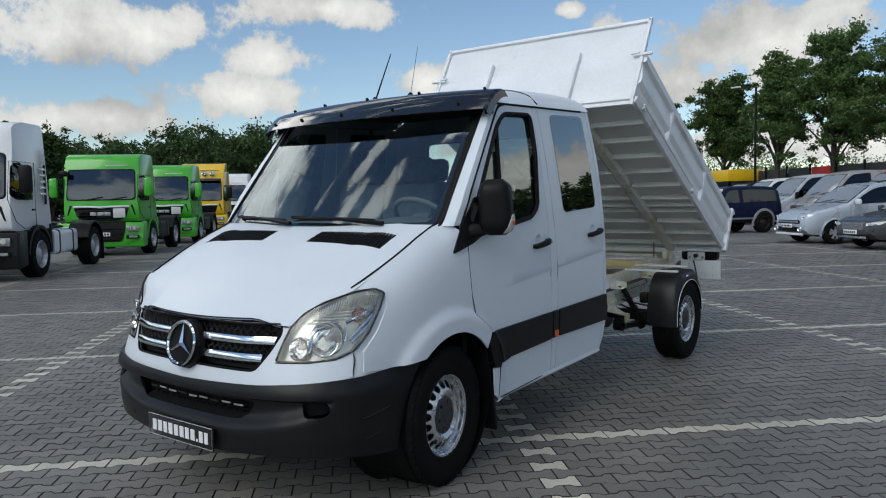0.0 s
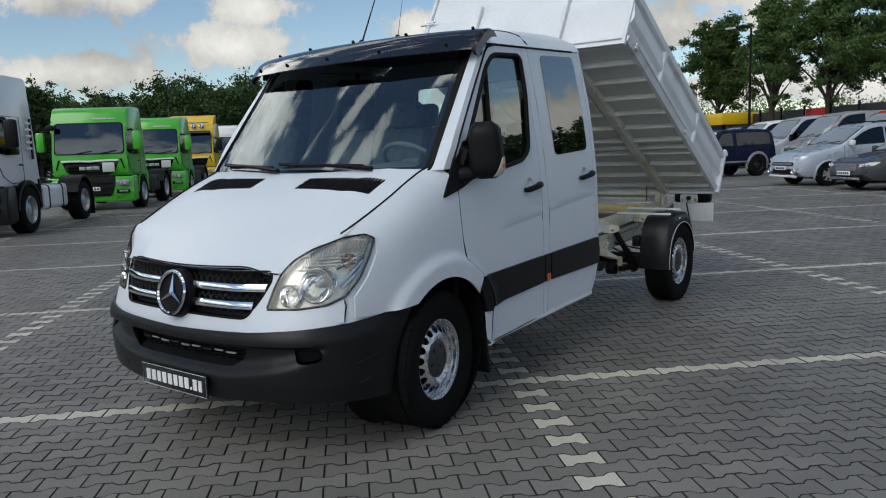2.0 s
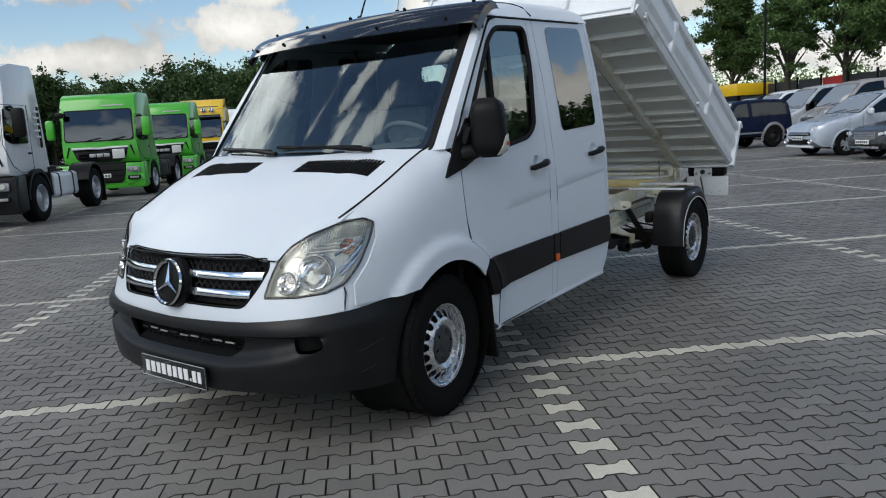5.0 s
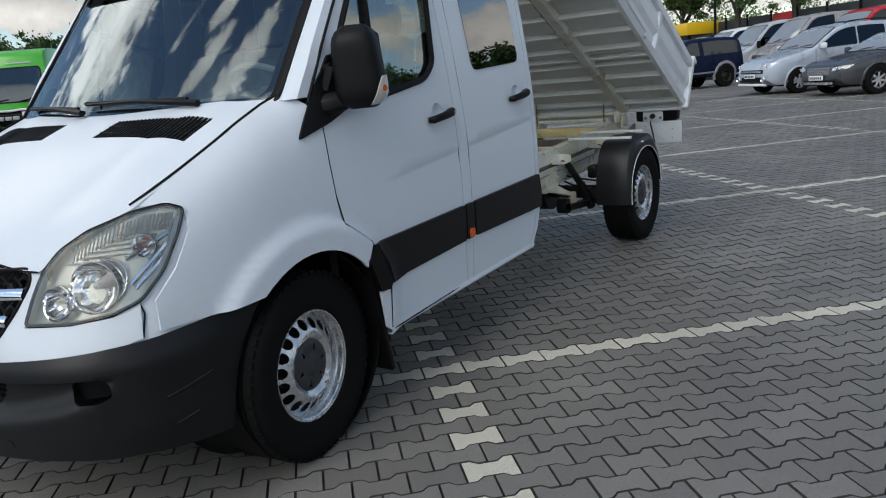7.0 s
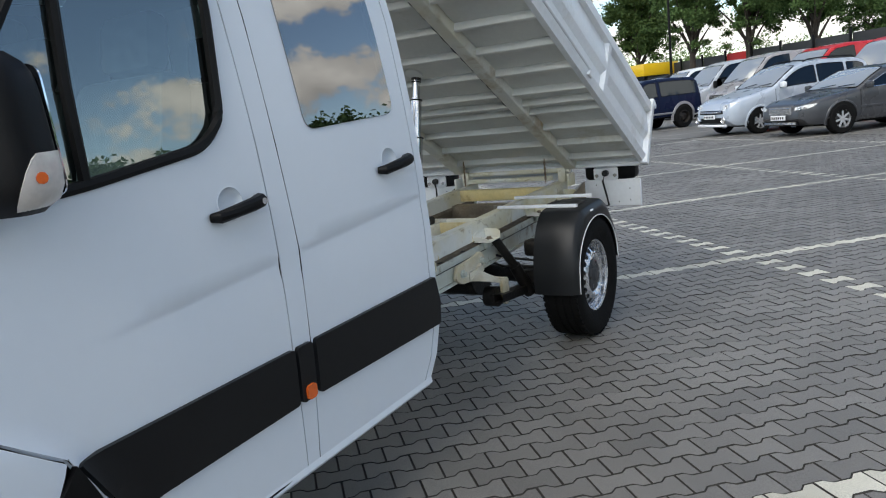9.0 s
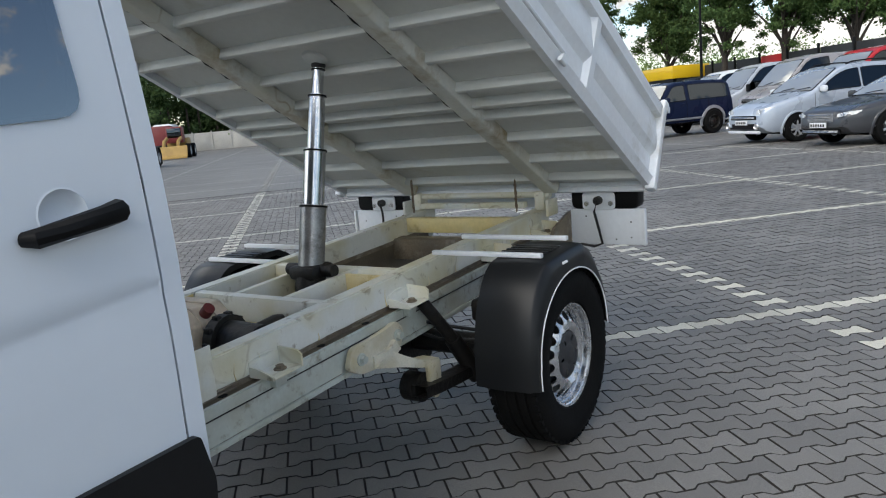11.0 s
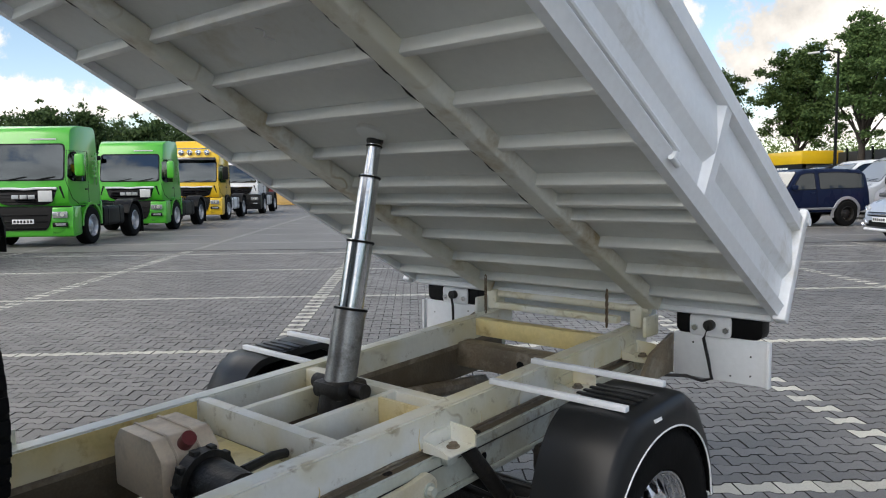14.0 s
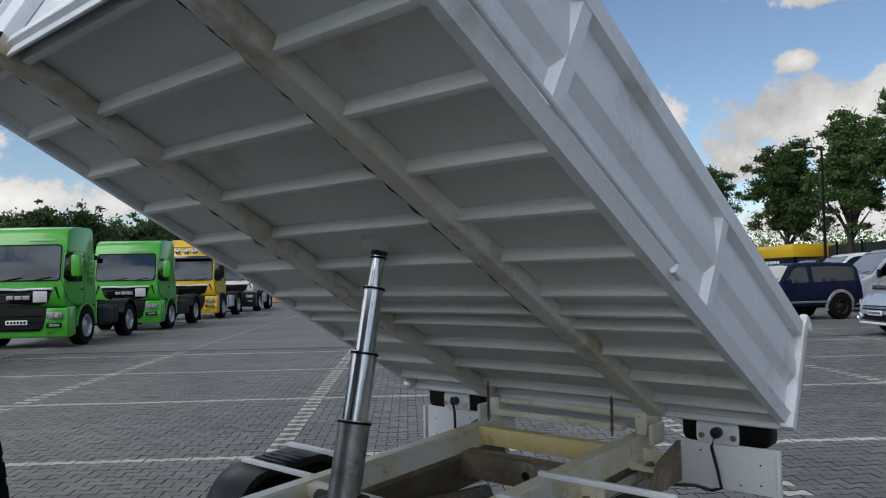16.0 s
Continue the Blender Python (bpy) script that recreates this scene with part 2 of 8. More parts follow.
WHITE = material("white_paint", (0.65, 0.70, 0.755), 0.38, vary=0.012, scale=1.5, coat=0.08, spec=0.32)
LAMPSILVER = material("lamp_silver", (0.66, 0.66, 0.60), 0.28, metal=0.55, vary=0.05)
# one white bed: sky tint mixed into the sides' colour, shade into the underside's
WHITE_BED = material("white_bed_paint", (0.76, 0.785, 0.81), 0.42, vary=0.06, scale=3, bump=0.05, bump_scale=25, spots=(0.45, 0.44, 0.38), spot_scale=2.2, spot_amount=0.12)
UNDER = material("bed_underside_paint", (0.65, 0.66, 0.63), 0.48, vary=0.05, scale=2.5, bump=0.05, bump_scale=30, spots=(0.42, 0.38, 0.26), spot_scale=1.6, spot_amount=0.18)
BEAM = material("dirty_beam_paint", (0.70, 0.71, 0.66), 0.46, vary=0.10, scale=4, bump=0.1, bump_scale=40, wash=(0.62, 0.60, 0.49), tide=(0.30, 0.20, 0.06), spots=(0.30, 0.21, 0.08), spot_scale=2.5, spot_amount=0.45)
CREAM = material("weathered_cream_paint", (0.76, 0.765, 0.71), 0.36, vary=0.05, scale=5, bump=0.12, bump_scale=50, wash=(0.62, 0.56, 0.34), tide=(0.26, 0.18, 0.06), spots=(0.20, 0.15, 0.07), spot_scale=17, spot_amount=0.14)
PRIMER = material("yellowed_cream_paint", (0.74, 0.60, 0.27), 0.42, vary=0.12, scale=5, bump=0.12, bump_scale=40, wash=(0.74, 0.67, 0.46), tide=(0.34, 0.20, 0.04), spots=(0.36, 0.22, 0.05), spot_scale=8, spot_amount=0.30)
GREYRAIL = material("grimy_grey_rail", (0.54, 0.58, 0.53), 0.40, vary=0.10, scale=5, bump=0.14, bump_scale=60, wash=(0.40, 0.38, 0.28), tide=(0.14, 0.10, 0.04), spots=(0.16, 0.12, 0.06), spot_scale=11, spot_amount=0.34)
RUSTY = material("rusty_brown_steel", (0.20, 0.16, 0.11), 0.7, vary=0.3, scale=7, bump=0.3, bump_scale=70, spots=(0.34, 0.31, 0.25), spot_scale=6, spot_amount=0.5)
BLACK = material("black_plastic", (0.0055, 0.0055, 0.006), 0.45, vary=0.12, scale=8, bump=0.06, bump_scale=300, spec=0.16)
DARK = material("dark_grey_plastic", (0.0085, 0.009, 0.0100), 0.40, vary=0.12, scale=8, bump=0.06, bump_scale=300, spec=0.24)
GLOSSBLACK = material("gloss_black_acrylic", (0.008, 0.008, 0.010), 0.06, vary=0.05, scale=5, coat=0.8)
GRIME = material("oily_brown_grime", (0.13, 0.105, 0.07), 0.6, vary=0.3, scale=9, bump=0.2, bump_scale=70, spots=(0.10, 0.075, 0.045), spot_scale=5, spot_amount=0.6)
GUARD = material("satin_black_mudguard", (0.011, 0.012, 0.013), 0.38, vary=0.1, scale=6, bump=0.03, bump_scale=200, spec=0.28)
RUBBER = material("tyre_rubber", (0.007, 0.007, 0.007), 0.8, vary=0.2, scale=14, bump=0.2, bump_scale=120, spec=0.1)
SEAL = material("black_rubber_seal", (0.004, 0.004, 0.004), 0.6, spec=0.2)
GREASE = material("oily_black_steel", (0.012, 0.011, 0.010), 0.5, vary=0.3, scale=10, bump=0.3, bump_scale=60, spots=(0.05, 0.04, 0.03), spot_scale=8, spot_amount=0.3, spec=0.35)
SILVER = material("silver_wheel_paint", (0.66, 0.67, 0.69), 0.27, metal=0.8, vary=0.08, scale=12, spots=(0.30, 0.28, 0.26), spot_scale=9, spot_amount=0.15)
CHROME = material("chrome", (0.82, 0.83, 0.85), 0.08, metal=1.0, vary=0.03)
STEEL = material("polished_steel", (0.62, 0.63, 0.65), 0.18, metal=1.0, vary=0.12, scale=9, spots=(0.25, 0.24, 0.22), spot_scale=11, spot_amount=0.2)
CAPGREY = material("grey_wheel_cap", (0.030, 0.032, 0.036), 0.42, vary=0.15, scale=20)
ORANGE = material("orange_lens", (0.72, 0.13, 0.02), 0.2, coat=0.5)
RED = material("red_lens", (0.35, 0.01, 0.01), 0.2, coat=0.5)
LENSWHITE = material("clear_indicator_lens", (0.62, 0.58, 0.54), 0.2, coat=0.6)
ALU = material("brushed_aluminium", (0.72, 0.72, 0.70), 0.35, metal=0.6, vary=0.08)
BEIGE = material("beige_plastic_tank", (0.70, 0.57, 0.42), 0.5, vary=0.12, scale=6, bump=0.05, spots=(0.34, 0.25, 0.18), spot_scale=4, spot_amount=0.45)
REDCAP = material("dark_red_cap", (0.16, 0.02, 0.02), 0.5)
CABLE = material("black_cable", (0.012, 0.012, 0.012), 0.5)
SEAT = material("dark_seat_fabric", (0.12, 0.145, 0.15), 0.9, vary=0.2, scale=20, bump=0.1, bump_scale=200)
DASH = material("dark_dashboard", (0.19, 0.215, 0.215), 0.6, vary=0.1)
CHAIN = material("rusty_chain", (0.20, 0.15, 0.10), 0.5, metal=0.7)
PLATEWHITE = material("plate_white", (0.8, 0.8, 0.8), 0.4, vary=0.03)
SCREEN = glass("windscreen_glass", (0.88, 0.97, 0.98), 0.13, shine=(0.86, 0.95, 1.0))
SIDEGLASS = glass("side_window_glass", (0.58, 0.70, 0.68), 0.32, shine=(0.95, 1.0, 0.96))
BACKGLASS = glass("rear_window_glass", (0.86, 0.92, 0.90), 0.03)
TINTED = glass("tinted_window_glass", (0.03, 0.035, 0.04), 0.32)
LAMPGLASS = glass("headlamp_lens", (0.95, 0.96, 0.95), 0.02, haze=0.05)

# ---- mesh helpers ----


def add_box(bm, c, s, rot=None, bev=0.0, seg=2):
    m = Matrix.Translation(c) @ (rot.to_4x4() if rot is not None else Matrix.Identity(4)) @ Matrix.Diagonal((*s, 1))
    r = bmesh.ops.create_cube(bm, size=1.0, matrix=m)
    if bev:
        es = {e for v in r["verts"] for e in v.link_edges}
        bmesh.ops.bevel(bm, geom=list(es), offset=min(bev, min(s) * 0.45), segments=seg, affect="EDGES", profile=0.5, clamp_overlap=True)
    return bm


def boxm(c, s, rot=None, bev=0.0, seg=2):
    return add_box(bmesh.new(), c, s, rot, bev, seg)


def add_cyl(bm, p0, p1, r0, r1=None, n=16):
    p0, p1 = Vector(p0), Vector(p1)
    d = p1 - p0
    q = d.to_track_quat("Z", "Y").to_matrix().to_4x4()
    bmesh.ops.create_cone(bm, cap_ends=True, segments=n, radius1=r0, radius2=r0 if r1 is None else r1, depth=d.length,
                          matrix=Matrix.Translation((p0 + p1) / 2) @ q)
    return bm


def cyl(p0, p1, r0, r1=None, n=16):
    return add_cyl(bmesh.new(), p0, p1, r0, r1, n)


def add_tube(bm, pts, r, n=8, closed=False):
    """A round bar along a line of points."""
    pts = [Vector(p) for p in pts]
    rings = []
    up = Vector((0.13, 0.31, 0.94))
    for i, p in enumerate(pts):
        a = pts[i - 1] if i or closed else p
        b = pts[(i + 1) % len(pts)] if i + 1 < len(pts) or closed else p
        t = (b - a).normalized()
        s = t.cross(up).normalized()
        w = s.cross(t)
        rr = r[i] if isinstance(r, (list, tuple)) else r
        rings.append([bm.verts.new(p + rr * (math.cos(2 * math.pi * k / n) * s + math.sin(2 * math.pi * k / n) * w)) for k in range(n)])
    m = len(rings)
    for i in range(m if closed else m - 1):
        for k in range(n):
            bm.faces.new((rings[i][k], rings[i][(k + 1) % n], rings[(i + 1) % m][(k + 1) % n], rings[(i + 1) % m][k]))
    if not closed:
        bm.faces.new(rings[0][::-1])
        bm.faces.new(rings[-1])
    return bm


def tube(pts, r, n=8, closed=False):
    return add_tube(bmesh.new(), pts, r, n, closed)


def add_lathe(bm, prof, m, n=32, closed=False):
    """prof: (radius, height) about the local z axis of the matrix m."""
    rings = []
    for r, h in prof:
        rings.append([bm.verts.new(m @ Vector((r * math.cos(2 * math.pi * k / n), r * math.sin(2 * math.pi * k / n), h))) for k in range(n)])
    c = len(rings)
    for i in range(c if closed else c - 1):
        for k in range(n):
            bm.faces.new((rings[i][k], rings[i][(k + 1) % n], rings[(i + 1) % c][(k + 1) % n], rings[(i + 1) % c][k]))
    return bm


def lathe(prof, m, n=32, closed=False):
    return add_lathe(bmesh.new(), prof, m, n, closed)


def add_loft(bm, rows, close=False, cap=False):
    """A skin over rows of points, all of one length."""
    vs = [[bm.verts.new(p) for p in row] for row in rows]
    k = len(vs[0])
    for a, b in zip(vs, vs[1:]):
        for i in range(k if close else k - 1):
            bm.faces.new((a[i], a[(i + 1) % k], b[(i + 1) % k], b[i]))
    if cap:
        bm.faces.new(vs[0][::-1])
        bm.faces.new(vs[-1])
    return bm


def loft(rows, close=False, cap=False):
    return add_loft(bmesh.new(), rows, close, cap)


def extrude_profile(prof, x0, x1, axis="x", bev=0.0):
    """A closed outline pulled along one axis. prof holds the two other coordinates in order."""
    def place(a, b, t):
        return {"x": (t, a, b), "y": (a, t, b), "z": (a, b, t)}[axis]
    bm = bmesh.new()
    a = [bm.verts.new(place(p[0], p[1], x0)) for p in prof]
    b = [bm.verts.new(place(p[0], p[1], x1)) for p in prof]
    n = len(prof)
    bm.faces.new(a[::-1])
    bm.faces.new(b)
    for i in range(n):
        bm.faces.new((a[i], a[(i + 1) % n], b[(i + 1) % n], b[i]))
    bmesh.ops.recalc_face_normals(bm, faces=bm.faces)
    if bev:
        bmesh.ops.bevel(bm, geom=list(bm.edges), offset=bev, segments=2, affect="EDGES", profile=0.5, clamp_overlap=True)
    return bm


def inside(p, poly):
    x, y = p
    hit = False
    j = len(poly) - 1
    for i in range(len(poly)):
        xi, yi = poly[i]
        xj, yj = poly[j]
        if (yi > y) != (yj > y) and x < (xj - xi) * (y - yi) / (yj - yi) + xi:
            hit = not hit
        j = i
    return hit


def rounded(pts, r, n=4):
    """The outline with its corners rounded."""
    out = []
    k = len(pts)
    for i in range(k):
        a, b, c = Vector(pts[i - 1]), Vector(pts[i]), Vector(pts[(i + 1) % k])
        ra = min(r, (a - b).length * 0.45, (c - b).length * 0.45)
        p, q = b + (a - b).normalized() * ra, b + (c - b).normalized() * ra
        for t in range(n + 1):
            t /= n
            v = p * (1 - t) ** 2 + b * 2 * t * (1 - t) + q * t * t
            out.append((v.x, v.y))
    return out


def dense(pts, step):
    """More points along a closed outline."""
    out = []
    for i, a in enumerate(pts):
        b = pts[(i + 1) % len(pts)]
        k = max(1, int(math.dist(a, b) / step))
        out += [(a[0] + (b[0] - a[0]) * t / k, a[1] + (b[1] - a[1]) * t / k) for t in range(k)]
    return out


def add_sheet(bm, outline, fn, holes=(), step=0.05, lines=()):
    """A skin inside a flat outline, less its holes, bent into space by fn(a, b)."""
    from mathutils.geometry import delaunay_2d_cdt
    loops = [dense(l, step) for l in (outline, *holes)]
    pts, edges = [], []
    for l in loops:
        k = len(pts)
        pts += l
        edges += [(k + i, k + (i + 1) % len(l)) for i in range(len(l))]
    for l in lines:
        l = [p for p in l if inside(p, outline) and not any(inside(p, h) for h in holes)]
        edges += [(len(pts) + i, len(pts) + i + 1) for i in range(len(l) - 1)]
        pts += l
    xs, ys = [p[0] for p in outline], [p[1] for p in outline]
    edge_pts = np.array(pts)
    for i in range(1, int((max(xs) - min(xs)) / step) + 1):
        for j in range(1, int((max(ys) - min(ys)) / step) + 1):
            p = (min(xs) + i * step, min(ys) + j * step)
            if inside(p, outline) and not any(inside(p, h) for h in holes) and np.min(np.hypot(*(edge_pts - p).T)) > step * 0.45:
                pts.append(p)
    co, _, fs, *_ = delaunay_2d_cdt([Vector(p) for p in pts], edges, [], 0, 1e-5)
    vs = [bm.verts.new(fn(p.x, p.y)) for p in co]
    for f in fs:
        c = sum((co[i] for i in f), Vector((0, 0))) / len(f)
        if inside(c, outline) and not any(inside(c, h) for h in holes):
            bm.faces.new([vs[i] for i in f])
    bmesh.ops.delete(bm, geom=[v for v in vs if not v.link_faces], context="VERTS")
    bmesh.ops.recalc_face_normals(bm, faces=bm.faces)
    return bm


def sheet(outline, fn, holes=(), step=0.05, lines=()):
    return add_sheet(bmesh.new(), outline, fn, holes, step, lines)


def circle(cx, cy, r, n=20):
    return [(cx + r * math.cos(2 * math.pi * i / n), cy + r * math.sin(2 * math.pi * i / n)) for i in range(n)]


def mesh_from(name, bm, mat, sharp=35):
    bmesh.ops.recalc_face_normals(bm, faces=bm.faces)
    me = bpy.data.meshes.new(name)
    bm.to_mesh(me)
    bm.free()
    me.materials.append(mat)
    me.shade_smooth()
    me.set_sharp_from_angle(angle=radians(sharp))
    return me


def part(name, bm, mat, parent, label="", solid=0.0, bend=None, sharp=35, offset=-1.0):
    """One mesh under a thing or under a part. bend: a map of its points; solid: its thickness."""
    if bend:
        for v in bm.verts:
            v.co = bend(v.co)
    ob = new(name, mesh_from(name, bm, mat, sharp))
    ob.parent = parent
    if solid:
        md = ob.modifiers.new("thickness", "SOLIDIFY")
        md.thickness, md.offset = solid, offset
    if label:
        ob["label"] = label
    return ob


def thing(name, label, category, group="", at=None):
    ob = new(name)
    if at is not None:
        ob.matrix_world = at
    return tagged(ob, label, category, group)


def lerp(x, pts):
    """A value from a table of (x, y), eased between."""
    return float(np.interp(x, [p[0] for p in pts], [p[1] for p in pts]))


def smooth(x, a, b):
    t = min(1.0, max(0.0, (x - a) / (b - a)))
    return t * t * (3 - 2 * t)


# ---- the tipper truck: cab ----
RAKE, FAR_SIDE = 0.035, 1.06


def rake(p):
    return Vector((p[0] * (FAR_SIDE if p[0] < 0 else 1.0), p[1], p[2] + RAKE * p[1]))


truck = thing("tipper_truck", "white crew-cab tipper truck with its steel bed raised", "truck")
WPOLY = np.polyfit([0.2, 0.33, 0.5, 0.75, 1.0, 1.2, 1.35, 1.6, 1.9, 2.02], [0.925, 0.94, 0.953, 0.963, 0.962, 0.953, 0.937, 0.908, 0.868, 0.846], 4)
SEAM = [(-0.62, 1.035), (-0.535, 1.074), (-0.3, 1.18), (-0.1, 1.27), (0.07, 1.335), (0.3, 1.40)]
ARCH = (0.02, 0.40)
CREASE0, CREASE1 = 0.915, 0.062


def crease(y):
    return CREASE0 + CREASE1 * y


def half_width(y, z):
    """Half the cab's width at y and height z."""
    w = float(np.polyval(WPOLY, z))
    if y < -0.1:
        w -= 0.30 * (-0.1 - y) ** 2
    r = math.hypot(y - ARCH[0], z - ARCH[1])
    w += 0.028 * (1 - smooth(r, 0.465, 0.512))
    d = crease(y) - z                                # a fold tucked in below the line, swelling out again under it
    w -= 0.0036 * (max(0.0, 1 + d / 0.006) if d < 0 else 1 - smooth(d, 0.0, 0.10)) * smooth(y, 0.42, 0.75)
    w -= 0.11 * math.exp(-max(lerp(y, SEAM) - z, 0) / 0.075) * (1 - smooth(y, 0.02, 0.24)) * (z > 0.8)
    return w


def side(s, off=0.0):
    return lambda y, z: Vector((s * (half_width(y, z) + off), y, z))


def screen_y(x, z):
    return -0.05 + 0.80 * (z - 1.33) + 0.18 * x * x


def arc(c, r, a0, a1, n=14):
    return [(c[0] + r * math.cos(radians(a0 + (a1 - a0) * i / n)), c[1] + r * math.sin(radians(a0 + (a1 - a0) * i / n))) for i in range(n + 1)]


FOLD = [[(y, crease(y) + d) for y in np.linspace(0.47, 1.86, 70)] for d in (0.006, 0.0, -0.012, -0.03)]
FENDER = arc(ARCH, 0.385, 128, 40) + [(0.36, 0.735), (0.222, 0.842), (0.207, 0.95), (0.197, 1.08), (0.195, 1.22), (0.150, 1.30), (0.10, 1.35),
          (0.07, 1.335), (-0.1, 1.27), (-0.3, 1.18), (-0.525, 1.076), (-0.470, 1.074), (-0.412, 1.052), (-0.420, 0.985), (-0.487, 0.88), (-0.565, 0.80), (-0.565, 0.706), (-0.36, 0.700)]
DOOR_F = [(0.452, 0.335), (0.458, 0.55), (0.37, 0.738), (0.227, 0.848), (0.213, 0.95), (0.203, 1.08), (0.201, 1.22), (0.158, 1.305), (0.27, 1.50), (0.45, 1.735), (0.62, 1.945), (0.69, 1.99),
          (1.035, 1.99), (1.050, 1.65), (1.066, 1.30), (1.072, 1.0), (1.072, 0.72), (1.09, 0.335)]
WIN_F = rounded([(0.285, 1.40), (0.60, 1.86), (0.70, 1.935), (0.995, 1.94), (1.0, 1.70), (0.955, 1.385), (0.88, 1.325), (0.54, 1.285), (0.30, 1.27)], 0.05)
PILLAR = [(1.094, 0.335), (1.076, 0.72), (1.076, 1.0), (1.070, 1.30), (1.054, 1.65), (1.039, 1.99), (1.098, 1.99), (1.126, 1.65), (1.141, 1.30), (1.157, 1.0), (1.150, 0.72), (1.145, 0.335)]
REAR_EDGE = [(0.345, 1.80), (0.42, 1.845), (0.535, 1.875), (0.745, 1.870), (1.21, 1.868), (1.65, 1.858), (1.99, 1.81)]
DOOR_R = [(1.149, 0.335), (1.154, 0.72), (1.161, 1.0), (1.145, 1.30), (1.130, 1.65), (1.102, 1.99)] + [(y - 0.045, z) for z, y in REAR_EDGE[::-1]]
WIN_R = rounded([(1.285, 1.335), (1.268, 1.60), (1.25, 1.945), (1.685, 1.95), (1.72, 1.62), (1.735, 1.345)], 0.045)
CORNER = [(y - 0.040, z) for z, y in REAR_EDGE] + [(y, z) for z, y in REAR_EDGE[::-1]]

for s in (1, -1):
    wing = part("front_wing", sheet(FENDER, side(s), step=0.024), WHITE, truck, "white front wing with flared wheel arch", 0.012, rake)
    part("arch_liner", lathe([(0.44, -0.30), (0.415, -0.25), (0.40, 0.0), (0.39, 0.03)], Matrix.Translation((s * 0.90, 0.02, 0.40)) @ Matrix.Rotation(radians(90 * s), 4, "Y"), 36), SEAL, truck, "black wheel arch liner", 0.004)
    door = part("front_door", sheet(DOOR_F, side(s), [WIN_F, circle(0.935, 1.172, 0.045, 24)], 0.04, FOLD), WHITE, truck, "white front door with lower body crease", 0.014, rake)
    part("window_pane", sheet(WIN_F, side(s, -0.012), step=0.08), SIDEGLASS, door, "clear side window glass", 0.0, rake)
    part("window_seal", tube([side(s, 0.002)(*p) for p in WIN_F], 0.014, 6, True), SEAL, door, "black rubber window surround", 0, rake)
    part("window_divider", tube([side(s, 0.0)(*p) for p in ((0.545, 1.285), (0.555, 1.5), (0.60, 1.86))], 0.014, 6), SEAL, door, "black window divider bar", 0, rake)
    part("door_gap", tube([side(s, -0.003)(*p) for p in DOOR_F], 0.0030, 5, True), SEAL, door, "dark door gap seal", 0, rake)
    part("pillar_gap", tube([side(s, 0.001)(*p) for p in ((0.158, 1.305), (0.21, 1.40), (0.27, 1.50), (0.36, 1.62), (0.45, 1.735), (0.54, 1.845), (0.62, 1.945), (0.66, 1.975), (0.72, 1.99))], 0.0062, 6), SEAL, door, "dark seam along the windscreen pillar", 0, rake)
    part("centre_pillar", sheet(PILLAR, side(s), step=0.05), WHITE, truck, "", 0.012, rake)
    rdoor = part("rear_door", sheet(DOOR_R, side(s), [WIN_R, circle(1.67, 1.182, 0.045, 24)], 0.04, FOLD), WHITE, truck, "white rear door with tinted window", 0.014, rake)
    part("window_pane", sheet([(1.495 + (a - 1.495) * 1.03, 1.645 + (b - 1.645) * 1.025) for a, b in WIN_R], side(s, 0.004), step=0.08), TINTED, rdoor, "dark tinted window glass", 0.005, rake)
    part("door_gap", tube([side(s, -0.003)(*p) for p in DOOR_R], 0.0030, 5, True), SEAL, rdoor, "dark door gap seal", 0, rake)
    part("cab_corner", sheet(CORNER, side(s), step=0.05), WHITE, truck, "", 0.012, rake)
    # rubbing strip in three lengths
    for k, o in enumerate(([(0.385, 0.722), (1.068, 0.722), (1.068, 0.552), (0.462, 0.540), (0.44, 0.62)], [(1.080, 0.722), (1.145, 0.722), (1.145, 0.552), (1.080, 0.552)],
                           [(1.160, 0.722), (1.845, 0.722), (1.87, 0.62), (1.865, 0.535), (1.160, 0.552)])):
        strip = part("rubbing_strip", sheet(rounded(o, 0.012, 3), side(s, 0.014), step=0.05), DARK, (door, truck, rdoor)[k], "dark grey plastic rubbing strip", 0.016, rake)
    part("side_marker", sheet(rounded([(1.095, 0.60), (1.135, 0.60), (1.135, 0.555), (1.095, 0.555)], 0.015), side(s, 0.022), step=0.02), ORANGE, truck, "orange side marker lamp", 0.012, rake)
    part("sill", loft([[side(s, d)(y, z) for y in np.linspace(0.45, 1.80, 14)] for d, z in ((0.0, 0.345), (0.006, 0.325), (-0.004, 0.312), (-0.05, 0.31))]), WHITE, truck, "white sill rail", 0.008, rake)
    part("wing_trim", sheet([(0.375, 0.725), (0.452, 0.545), (0.435, 0.52), (0.375, 0.53), (0.330, 0.64), (0.318, 0.665)], side(s, 0.012), step=0.03), BLACK, truck, "black plastic arch trim", 0.02, rake)
    part("sill_tip", sheet([(0.442, 0.515), (0.445, 0.335), (0.415, 0.36), (0.385, 0.52)], side(s, 0.0), step=0.03), WHITE, truck, "", 0.012, rake)
    part("mud_flap", extrude_profile([(0.36, 0.62), (0.385, 0.62), (0.455, 0.16), (0.435, 0.155)], s * 0.70, s * 0.955, "x", 0.004), BLACK, truck, "black rubber mud flap", 0, rake)
